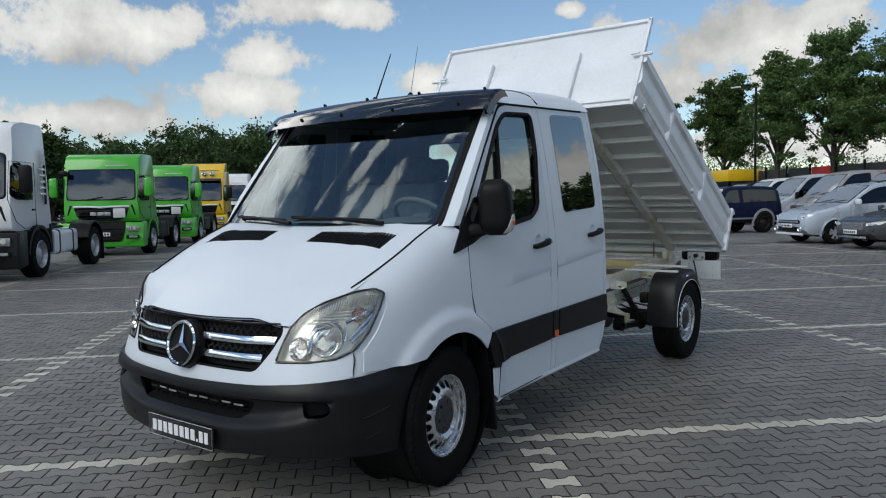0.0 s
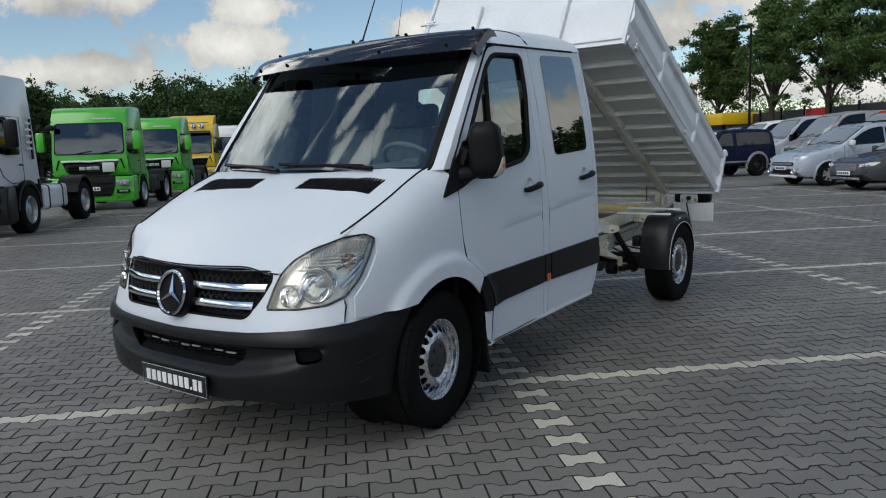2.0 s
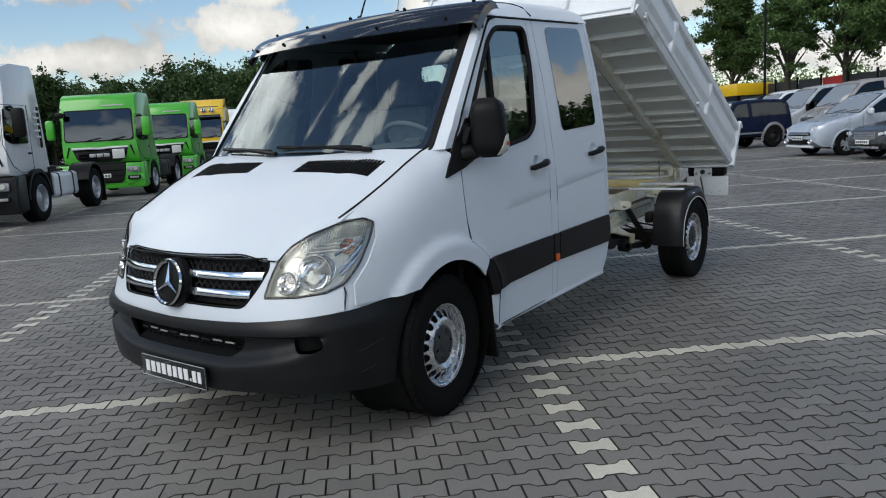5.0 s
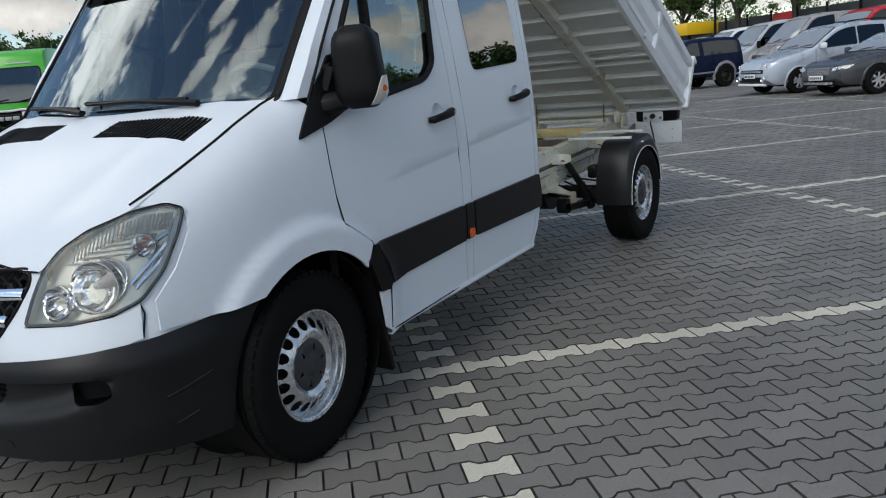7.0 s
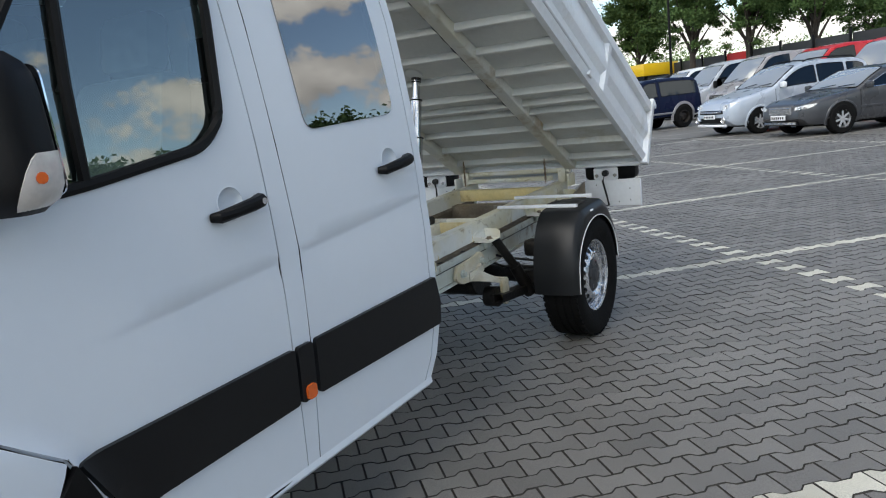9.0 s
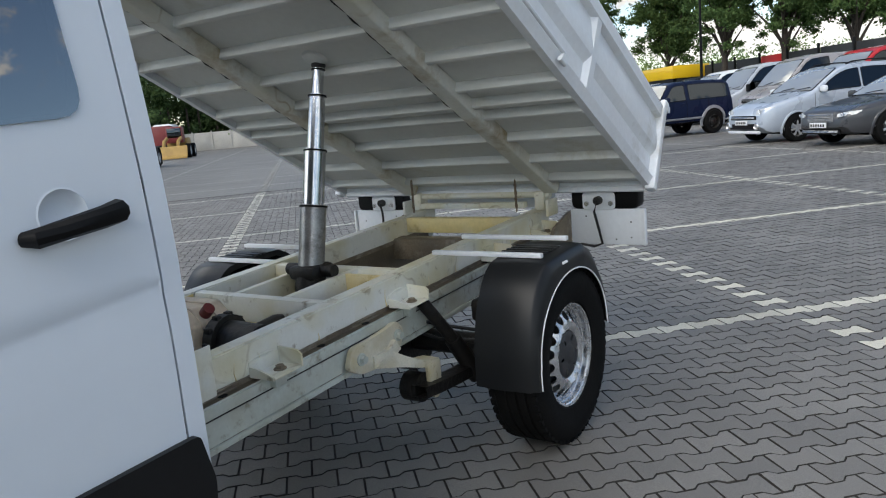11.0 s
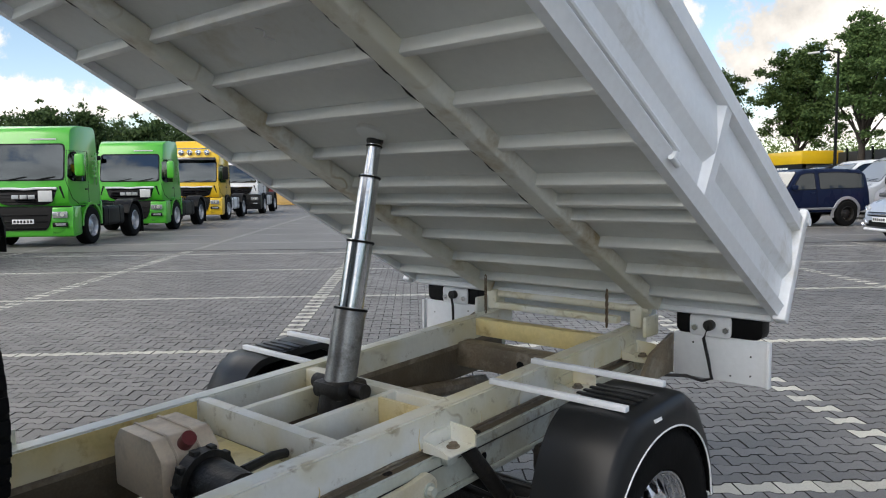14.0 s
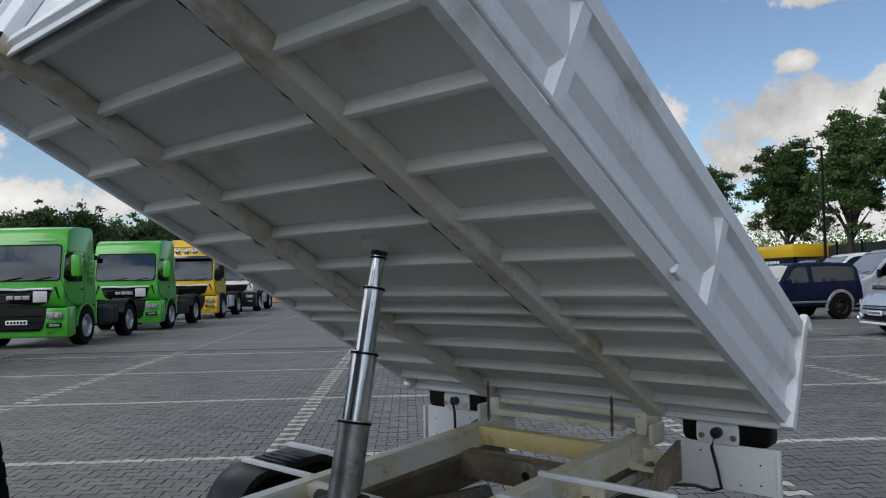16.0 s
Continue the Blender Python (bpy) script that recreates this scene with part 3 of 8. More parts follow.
    # handles
    for y0, z0, own in ((0.86, 1.155, door), (1.595, 1.165, rdoor)):
        m = half_width(y0 + 0.08, z0)
        h = part("door_handle", tube([(s * (m + o), y0 + dy, z0 + dz) for dy, dz, o in ((0, -0.008, 0.004), (0.012, -0.008, 0.026), (0.05, -0.002, 0.036), (0.12, 0.005, 0.036), (0.155, 0.009, 0.026), (0.168, 0.010, 0.004))],
                                      [0.012, 0.017, 0.017, 0.019, 0.021, 0.016], 10), BLACK, own, "black plastic door handle", 0, rake)
        part("handle_recess", loft([[side(s, o)(y0 + 0.075 + r * math.cos(a), z0 + 0.017 + r * math.sin(a)) for a in np.linspace(0, 2 * math.pi, 25)[:-1]] for r, o in ((0.0455, 0.0005), (0.043, -0.008), (0.034, -0.018), (0.018, -0.023), (0.001, -0.024))], True), WHITE, own, "white handle recess", 0.003, rake)
        if own is door:
            part("lock", cyl((s * (m + 0.034), y0 + 0.15, z0 + 0.008), (s * (m + 0.05), y0 + 0.15, z0 + 0.008), 0.009, n=12), CHROME, h, "chrome lock barrel", 0, rake)
    # black triangle and door mirror
    tri = [(0.068, 1.182), (0.235, 1.225), (0.36, 1.27), (0.40, 1.38), (0.335, 1.455), (0.285, 1.47), (0.20, 1.37)]
    mirror = part("door_mirror", sheet(rounded(tri, 0.02), side(s, 0.012), step=0.04), BLACK, truck, "black door mirror on a triangular base", 0.03, rake)
    if s > 0:
        swing = Matrix.Translation((1.045, 0.335, 0)) @ Matrix.Rotation(radians(26), 4, "Z")
        rows = []
        for k in range(15):
            t = k / 14
            f = max((1 - abs(2 * t - 1) ** 6.0) ** 0.42, 0.5)
            w, shift = 0.098 - 0.014 * t, -0.012 * t
            rows.append([swing @ Vector((shift + w * f * math.copysign(abs(math.cos(a)) ** 0.42, math.cos(a)), (0.085 if math.sin(a) < 0 else 0.035) * f * math.copysign(abs(math.sin(a)) ** 0.7, math.sin(a)), 1.262 + 0.296 * t)) for a in np.linspace(0, 2 * math.pi, 29)[:-1]])
        part("mirror_housing", loft(rows, True, True), BLACK, mirror, "large black mirror housing", 0, rake)
        part("mirror_glass", extrude_profile(rounded([(-0.085, 1.285), (0.085, 1.285), (0.070, 1.535), (-0.088, 1.535)], 0.03), 0.034, 0.040, "y"), CHROME, mirror, "mirror glass", 0, lambda p: rake(swing @ p))
        part("mirror_arm", tube([(0.92, 0.24, 1.285), (0.955, 0.25, 1.29), (1.0, 0.30, 1.30)], [0.05, 0.045, 0.035], 10), BLACK, mirror, "", 0, rake)
        part("mirror_joint", tube([(0.935, 0.255, 1.34), (0.96, 0.27, 1.42), (0.965, 0.285, 1.46)], [0.035, 0.03, 0.018], 8), BLACK, mirror, "", 0, rake)
        def shell(t, a, d):
            f = max((1 - abs(2 * t - 1) ** 6.0) ** 0.42, 0.5)
            w = (0.098 - 0.014 * t) * f + d
            return swing @ Vector((-0.012 * t + w * math.copysign(abs(math.cos(a)) ** 0.42, math.cos(a)), ((0.085 if math.sin(a) < 0 else 0.035) * f + d) * math.copysign(abs(math.sin(a)) ** 0.7, math.sin(a)), 1.262 + 0.296 * t))
        part("indicator_lens", loft([[shell(t, radians(a), 0.004) for a in np.linspace(a0, 28, 12)] for t, a0 in ((0.015, -76), (0.07, -72), (0.16, -62), (0.26, -48), (0.34, -32), (0.37, -22))]), LENSWHITE, mirror, "clear indicator lens", 0.006, rake)
        part("indicator_bulb", cyl(shell(0.22, radians(-25), -0.004), shell(0.22, radians(-25), 0.007), 0.011, n=10), ORANGE, mirror, "", 0, rake)
    # windscreen pillar
    rows = []
    for k in range(13):
        z = 1.325 + (2.0 - 1.325) * k / 12
        xe = 0.856 - 0.066 * k / 12
        a = Vector((s * xe, screen_y(xe, z), z))
        yb = lerp(z, [(1.30, 0.150), (1.5, 0.262), (1.735, 0.442), (1.945, 0.612), (2.0, 0.665)])
        b = Vector((s * half_width(yb, z), yb, z))
        out = Vector((s * 0.02, -0.02, 0.0))
        rows.append([a + Vector((0, 0.012, 0)), a, a.lerp(b, 0.33) + out * 0.8, a.lerp(b, 0.66) + out, b, b + Vector((-s * 0.012, 0.0, 0))])
    part("windscreen_pillar", loft(rows), WHITE, truck, "", 0.006, rake)

for s in (1, -1):
    part("bonnet_seam", tube([side(s, 0.0)(y, lerp(y, SEAM)) + Vector((-s * 0.004, 0, 0.004)) for y in np.linspace(-0.525, 0.10, 18)], 0.0046, 5), SEAL, truck, "dark shut line of the bonnet", 0, rake)

# roof
rows = []
for t in np.linspace(-1, 1, 33):
    x = 0.850 * math.copysign(abs(t) ** 0.8, t)
    row = []
    y0 = 0.50 + 0.20 * x * x
    for k in range(17):
        y = y0 + (1.828 - y0) * k / 16
        zc = lerp(y, [(0.45, 2.02), (0.6, 2.062), (0.8, 2.105), (1.1, 2.145), (1.4, 2.162), (1.73, 2.162), (1.835, 2.14)])
        row.append((x, y, 1.985 + (zc - 1.985) * max(0.0, 1 - abs(x / 0.851) ** 4) ** 0.5))
    rows.append(row)
roof = part("roof", loft(rows), WHITE, truck, "white cab roof", 0.008, rake)
part("roof_gutter", tube([(s0 * half_width(y, 1.99), y, 1.992) for s0 in (1,) for y in np.linspace(0.64, 1.70, 16)], 0.007, 6), SEAL, roof, "dark roof seam", 0, rake)
part("roof_gutter", tube([(-half_width(y, 1.99), y, 1.992) for y in np.linspace(0.64, 1.70, 16)], 0.007, 6), SEAL, roof, "dark roof seam", 0, rake)
part("roof_joint", tube([(x, 1.12, 1.987 + 0.160 * max(0.0, 1 - abs(x / 0.851) ** 4) ** 0.5) for x in np.linspace(-0.845, 0.845, 30)], 0.004, 5), SEAL, roof, "", 0, rake)

# rear wall of the cab with its window
back = [(x, z) for z, _ in REAR_EDGE for x in (half_width(1.7, z) - 0.004,)]
outline = back + [(0.66, 2.11), (-0.66, 2.11)] + [(-x, z) for x, z in back[::-1]]
hole = rounded([(-0.58, 1.38), (0.58, 1.38), (0.56, 1.86), (-0.56, 1.86)], 0.06)
rear_y = lambda z: lerp(z, REAR_EDGE + [(2.1, 1.815)])
wallb = part("cab_back_wall", sheet(outline, lambda x, z: Vector((x, rear_y(z), z)), [hole], 0.09), WHITE, truck, "white rear wall of the cab", 0.015, rake)
part("window_pane", sheet(hole, lambda x, z: Vector((x, rear_y(z) - 0.008, z)), step=0.2), BACKGLASS, wallb, "rear cab window glass", 0, rake)
part("window_seal", tube([(x, rear_y(z) + 0.003, z) for x, z in hole], 0.012, 6, True), SEAL, wallb, "", 0, rake)

# bonnet
BONNET_EDGE = [(-0.735, 0.598, 0.922), (-0.665, 0.655, 0.985), (-0.605, 0.735, 1.036), (-0.535, 0.812, 1.072), (-0.4, 0.822, 1.130), (-0.3, 0.829, 1.180), (-0.1, 0.832, 1.268), (0.065, 0.812, 1.334)]


def bonnet_z(x, y):
    def base(x, y):
        k = 0.2 * (1 - smooth(y, -0.5, 0.0))
        zc = lerp(y - k * x * x, [(-0.90, 0.88), (-0.84, 0.932), (-0.78, 0.98), (-0.7, 1.035), (-0.6, 1.088), (-0.5, 1.138), (-0.4, 1.185), (-0.3, 1.226), (-0.2, 1.264), (-0.1, 1.30), (0.0, 1.333), (0.1, 1.362), (0.2, 1.39)])
        rib = 0.012 * smooth(abs(x), 0.50, 0.58) * (1 - smooth(abs(x), 0.60, 0.76)) + 0.010 * (1 - smooth(abs(x), 0.45, 0.60))
        return zc + rib - 0.022 * (abs(x) / 0.82) ** 3
    ex, ez = lerp(y, [(p[0], p[1]) for p in BONNET_EDGE]), lerp(y, [(p[0], p[2]) for p in BONNET_EDGE])
    q = max(y, -0.735)
    return base(x, y) + (ez - base(ex, q)) * smooth(abs(x) / ex, 0.66, 1.0)


lip = [(x, -0.832 + 0.27 * x * x) for x in np.linspace(-0.59, 0.59, 25)]
edge = [(x, y) for y, x, z in BONNET_EDGE]
rear = [(x, -0.035 + 0.155 * x * x) for x in np.linspace(0.78, -0.78, 21)]
BONNET = lip + edge + rear + [(-x, y) for x, y in edge[::-1]]
def vent(sx):
    return [(sx * a, b) for a, b in ((0.175, -0.235), (0.70, -0.222), (0.70, -0.085), (0.175, -0.112))]
bonnet = part("bonnet", sheet(BONNET, lambda x, y: Vector((x, y, bonnet_z(x, y))), [vent(1), vent(-1)], 0.045), WHITE, truck, "white bonnet with two black air grilles", 0.015, rake)
part("bonnet_gap", tube([(x, y, bonnet_z(x, y) - 0.002) for x, y in lip], 0.0032, 5), SEAL, bonnet, "", 0, rake)
for sx in (1, -1):
    g = part("air_grille", sheet(vent(sx), lambda x, y: Vector((x, y, bonnet_z(x, y) - 0.014)), step=0.06), SEAL, bonnet, "black slatted air grille", 0.004, rake)
    bm = bmesh.new()
    for k in range(24):
        t = (k + 0.5) / 24
        a = Vector(vent(sx)[0]).lerp(Vector(vent(sx)[1]), t)
        b = Vector(vent(sx)[3]).lerp(Vector(vent(sx)[2]), t)
        add_tube(bm, [(a.x, a.y, bonnet_z(a.x, a.y) - 0.003), (b.x, b.y, bonnet_z(b.x, b.y) - 0.003)], 0.0045, 5)
    for t in (0.33, 0.67):
        a = Vector(vent(sx)[0]).lerp(Vector(vent(sx)[3]), t)
        b = Vector(vent(sx)[1]).lerp(Vector(vent(sx)[2]), t)
        add_tube(bm, [(a.x, a.y, bonnet_z(a.x, a.y) - 0.002), (b.x, b.y, bonnet_z(b.x, b.y) - 0.002)], 0.004, 5)
    part("slat_grid", bm, BLACK, g, "", 0, rake)

# windscreen, cowl and wipers
top_z = 2.01
WS = rounded([(-0.83, 1.325), (0.83, 1.325), (0.765, top_z), (-0.765, top_z)], 0.05)
screen = part("windscreen", sheet(WS, lambda x, z: Vector((x, screen_y(x, z), z)), step=0.07), SCREEN, truck, "large sloping windscreen reflecting the clouds", 0.0, rake)
band = rounded([(-0.862, 1.31), (0.862, 1.31), (0.798, top_z + 0.02), (-0.798, top_z + 0.02)], 0.05)
inner = rounded([(-0.80, 1.345), (0.80, 1.345), (0.74, top_z - 0.035), (-0.735, top_z - 0.035)], 0.05)
part("screen_border", sheet(band, lambda x, z: Vector((x, screen_y(x, z) + 0.004, z)), [inner], 0.05), SEAL, screen, "black printed border of the windscreen", 0.003, rake)
part("screen_seal", tube([(x, screen_y(x, z) - 0.001, z) for x, z in band], 0.009, 6, True), SEAL, screen, "", 0, rake)
part("cowl", loft([[(x, screen_y(x, 1.32) + d, z) for x in np.linspace(-0.84, 0.84, 21)] for d, z in ((-0.06, 1.30), (-0.02, 1.315), (0.03, 1.33))]), BLACK, truck, "black scuttle panel", 0.01, rake)
for x0, x1 in ((0.55, -0.12), (-0.12, -0.70)):
    w = part("wiper", tube([(x0, screen_y(x0, 1.34) - 0.035, 1.345), ((x0 + x1) / 2, screen_y((x0 + x1) / 2, 1.36) - 0.035, 1.372), (x1, screen_y(x1, 1.36) - 0.025, 1.375)], [0.014, 0.009, 0.006], 6), BLACK, truck, "black windscreen wiper", 0, rake)
    part("wiper_blade", tube([(x0 - 0.08, screen_y(x0 - 0.08, 1.36) - 0.018, 1.362), (x1 - 0.03, screen_y(x1 - 0.03, 1.37) - 0.018, 1.38)], 0.008, 6), SEAL, w, "", 0, rake)

# sun visor over the windscreen
def visor_pt(x, t, d=0.0):
    f = abs(x) / 0.93
    yf, zf = 0.315 + 0.20 * x * x, 1.952
    yb, zb = 0.545 + 0.15 * x * x, 2.088 - 0.018 * f ** 3
    return Vector((x, yf + (yb - yf) * t + d, zf + (zb - zf) * t + 0.038 * math.sin(math.pi * t) - 0.012 * smooth(f, 0.93, 1.0) * (1 - t)))


xs = np.linspace(-0.93, 0.875, 31)
visor = part("sun_visor", loft([[visor_pt(x, t) for x in xs] for t in np.linspace(0, 1, 11)]), GLOSSBLACK, truck, "glossy black acrylic sun visor", 0.006, rake)
for s in (1, -1):
    w = 0.875 if s > 0 else 0.93
    part("visor_end", loft([[visor_pt(s * w, t), visor_pt(s * w, t) + Vector((s * 0.016, 0.012, -0.012)), visor_pt(s * w, t) + Vector((s * 0.018, 0.045, -0.045))] for t in np.linspace(0, 1, 11)]), GLOSSBLACK, visor, "", 0.005, rake)
    part("visor_bracket", boxm((s * 0.855, 0.56, 1.95), (0.03, 0.05, 0.05), None, 0.005), BLACK, visor, "", 0, rake)
for x in (-0.82, -0.48, -0.1, 0.30, 0.72):
    for t in (0.14, 0.8):
        p = visor_pt(x + 0.08 * (t > 0.5), t)
        part("visor_screw", cyl(p + Vector((0, 0.004, -0.004)), p + Vector((0, -0.007, 0.010)), 0.011, 0.008, 10), SEAL, visor, "", 0, rake)
for y, z, tip in ((0.62, 2.085, (-0.04, 0.76, 2.40)), (0.98, 2.14, (0.0, 0.99, 2.47))):
    base = part("antenna", add_cyl(tube([(-0.06, y, z), tip], [0.006 - 0.004 * (y > 0.8), 0.003 - 0.0015 * (y > 0.8)], 6), (-0.06, y - 0.01, z - 0.02), (-0.06, y + 0.005, z + 0.025), 0.032, 0.012, 14), BLACK, truck, "thin black whip antenna", 0, rake)

# ---- nose ----
CURVE = [Vector(p) for p in ((-0.25, -0.878), (0, -0.885), (0.25, -0.878), (0.45, -0.855), (0.62, -0.812), (0.76, -0.74), (0.855, -0.635), (0.905, -0.50), (0.93, -0.34), (0.94, -0.17), (0.945, 0.0))]
fine = []
for a, b, c, d in zip(CURVE, CURVE[1:], CURVE[2:], CURVE[3:]):
    for k in range(10):
        t = k / 10
        fine.append(0.5 * (2 * b + (c - a) * t + (2 * a - 5 * b + 4 * c - d) * t * t + (3 * b - a - 3 * c + d) * t ** 3))
lengths = [0.0]
for a, b in zip(fine, fine[1:]):
    lengths.append(lengths[-1] + (b - a).length)


def wrap(off=0.0):
    """The nose's skin: s along the bumper's curve from the middle, z up; off stands proud of it."""
    def fn(s, z):
        a = abs(s)
        o = off(a, z) if callable(off) else off
        tilt = 0.22 + 0.15 * smooth(a, 0.35, 0.6)
        x, y = np.interp(a, lengths, [p.x for p in fine]), np.interp(a, lengths, [p.y for p in fine])
        x2, y2 = np.interp(a + 0.02, lengths, [p.x for p in fine]), np.interp(a + 0.02, lengths, [p.y for p in fine])
        n = Vector((y2 - y, -(x2 - x))).normalized()
        y += tilt * max(0.0, z - 0.66) * (1 - smooth(a, 0.95, 1.2) * 0.6)
        return Vector((math.copysign(x + o * n.x, s) if s else 0.0, y + o * n.y, z))
    return fn


def both(half):
    return half + [(-a, b) for a, b in half[::-1]]


def bump_off(a, z):
    """How far the bumper stands out: a full upper band, and a long hollow from lamp recess to lamp recess that closes in a ledge below."""
    o = lerp(z, [(0.19, -0.05), (0.24, -0.012), (0.32, 0.012), (0.42, 0.028), (0.56, 0.034), (0.63, 0.036), (0.66, 0.024), (0.70, 0.012)])
    low = lerp(a, [(0.0, 0.440), (0.36, 0.440), (0.5, 0.458), (0.68, 0.488), (0.80, 0.522), (0.86, 0.565), (0.875, 0.60)])
    return o * (1 - 0.8 * smooth(a, 1.0, 1.36)) - 0.046 * smooth(0.610 - z, 0.0, 0.022) * smooth(z, low, low + 0.075) * (1 - smooth(a, 0.80, 0.885))


BUMPER = both([(0.0, 0.326), (0.3, 0.332), (0.5, 0.343), (0.7, 0.347), (0.9, 0.337), (1.05, 0.315), (1.19, 0.300), (1.212, 0.42), (1.235, 0.50), (1.275, 0.58), (1.335, 0.655), (1.372, 0.692), (1.30, 0.695), (1.05, 0.694), (0.85, 0.688), (0.5, 0.668), (0.0, 0.656)])
# added black block: keeps the shaded gap below the bumper dark
part("under_tray", boxm((0, -0.22, 0.42), (1.20, 0.70, 0.03), None, 0.01), SEAL, truck, "added black block for the shade under the nose", 0, rake)
MOUTH = rounded([(-0.47, 0.582), (0.47, 0.582), (0.44, 0.525), (0.37, 0.490), (-0.37, 0.490), (-0.44, 0.525)], 0.025)
FOG = rounded([(0.715, 0.588), (0.845, 0.592), (0.85, 0.548), (0.82, 0.530), (0.735, 0.528)], 0.022)
FOLDS = [[(a, z) for a in np.linspace(-0.9, 0.9, 91)] for z in (0.610, 0.603, 0.596, 0.589)] + [[(a, lerp(abs(a), [(0.0, 0.440), (0.36, 0.440), (0.5, 0.458), (0.68, 0.488), (0.80, 0.522), (0.86, 0.565), (0.875, 0.60)]) + d) for a in np.linspace(-0.868, 0.868, 88)] for d in (0.0, 0.018, 0.036)]
bumper = part("front_bumper", sheet(BUMPER, wrap(bump_off), [MOUTH, FOG, [(-a, b) for a, b in FOG]], 0.02, FOLDS), DARK, truck, "dark grey plastic front bumper", 0.014, rake, sharp=50)
g = part("lower_grille", sheet([(a * 1.08, (b - 0.53) * 1.3 + 0.53) for a, b in MOUTH], wrap(-0.075), step=0.06), SEAL, bumper, "black lower air intake grille", 0.004, rake)
part("mouth_shelf", loft([[wrap(o)(a, z) for a in np.linspace(-0.40, 0.40, 21)] for o, z in ((-0.012, 0.488), (-0.03, 0.494), (-0.072, 0.512))]), DARK, bumper, "dark sloping shelf of the air intake", 0.004, rake)
bm = bmesh.new()
for k in range(9):
    a0 = -0.36 + 0.085 * k
    part("intake_slat", tube([wrap(-0.028)(a, 0.548 + 0.004 * (k % 2)) for a in np.linspace(a0, a0 + 0.06, 4)], 0.0045, 5), ALU if k % 3 else CAPGREY, g, "", 0, rake)
for z in (0.525, 0.545, 0.565):
    add_tube(bm, [wrap(-0.055)(a, z) for a in np.linspace(-0.42, 0.42, 13)], 0.006, 5)
for a in np.linspace(-0.4, 0.4, 17):
    add_tube(bm, [wrap(-0.057)(a, 0.500), wrap(-0.057)(a, 0.585)], 0.004, 5)
part("grille_mesh", bm, BLACK, g, "", 0, rake)
for s in (1, -1):
    part("fog_lamp_blank", sheet([(s * ((a - 0.79) * 1.15 + 0.79), (b - 0.555) * 1.2 + 0.555) for a, b in FOG], wrap(-0.035), step=0.04), SEAL, bumper, "black fog lamp recess", 0.004, rake)
    for a0, a1, z0, z1 in ((0.985, 1.135, 0.500, 0.530), (1.0, 1.075, 0.405, 0.420)):
        part("bumper_crease", loft([[wrap(lambda a, z: bump_off(a, z) + o)(s * q, z0 + (z1 - z0) * (q - a0) / (a1 - a0) + dz) for q in np.linspace(a0, a1, 9)] for o, dz in ((-0.002, 0.006), (0.004, 0.002), (-0.002, -0.006))]), DARK, bumper, "", 0.003, rake)
    part("tow_eye_cover", sheet([(s * (0.47 + 0.016 * math.cos(t)), 0.395 + 0.016 * math.sin(t)) for t in np.linspace(0, 2 * math.pi, 17)[:-1]], wrap(lambda a, z: bump_off(a, z) + 0.002), step=0.02), DARK, bumper, "", 0.002, rake)
plate = part("name_plate", boxm((0, -0.926, 0.388), (0.52, 0.010, 0.112), None, 0.004), GLOSSBLACK, bumper, "black dealer plate with a row of white marks", 0, rake)
x = -0.222
for wdt in (0.036, 0.036, 0.032, 0.036, 0.036, 0.036, 0.036, 0.038, 0.013, 0.034, 0.030):
    tall = 0.054 if wdt > 0.02 else 0.013
    part("plate_mark", boxm((x + wdt / 2, -0.9322, 0.388 - (0.0205 if wdt < 0.02 else 0)), (wdt * 0.86, 0.003, tall)), PLATEWHITE, plate, "", 0, rake)
    x += wdt + 0.0085
part("plate_rim", tube([(-0.255, -0.931, 0.336), (0.255, -0.931, 0.336), (0.255, -0.931, 0.440), (-0.255, -0.931, 0.440)], 0.0016, 5, True), ALU, plate, "", 0, rake)

GRILLE = rounded([(-0.555, 0.934), (0.555, 0.930), (0.566, 0.890), (0.528, 0.81), (0.465, 0.722), (-0.465, 0.722), (-0.528, 0.81), (-0.566, 0.890)], 0.03)
FACE = both([(0.0, 0.640), (0.5, 0.652), (0.85, 0.676), (0.945, 0.695), (0.922, 0.800), (0.85, 0.772), (0.72, 0.762), (0.566, 0.760), (0.579, 0.845), (0.598, 0.915), (0.60, 0.922), (0.5, 0.936), (0.0, 0.938)])
part("front_panel", sheet(FACE, wrap(0.004), [GRILLE], 0.04), WHITE, truck, "white front panel round the grille", 0.012, rake)
for s in (1, -1):
    under = [(0.80, 0.676), (1.05, 0.690), (1.215, 0.698), (1.20, 0.80), (1.14, 0.95), (1.06, 1.03), (1.004, 1.03), (0.992, 0.97), (0.955, 0.872), (0.915, 0.798), (0.85, 0.770), (0.80, 0.765)]
    part("lamp_surround", sheet([(s * a, b) for a, b in under], wrap(-0.003), step=0.03), WHITE, truck, "white panel under the headlamp", 0.008, rake)
    part("panel_gap", tube([wrap(0.001)(s * a, b) for a, b in ((0.920, 0.800), (0.940, 0.765), (0.946, 0.695))], 0.003, 5), SEAL, truck, "", 0, rake)
grille = part("radiator_grille", sheet(GRILLE, wrap(-0.035), step=0.06), SEAL, truck, "black mesh radiator grille with chrome bars", 0.004, rake)
part("grille_rim", tube([wrap(0.003)(*p) for p in dense(GRILLE, 0.05)], 0.006, 6, True), SEAL, grille, "black grille rim", 0, rake)
bm = bmesh.new()
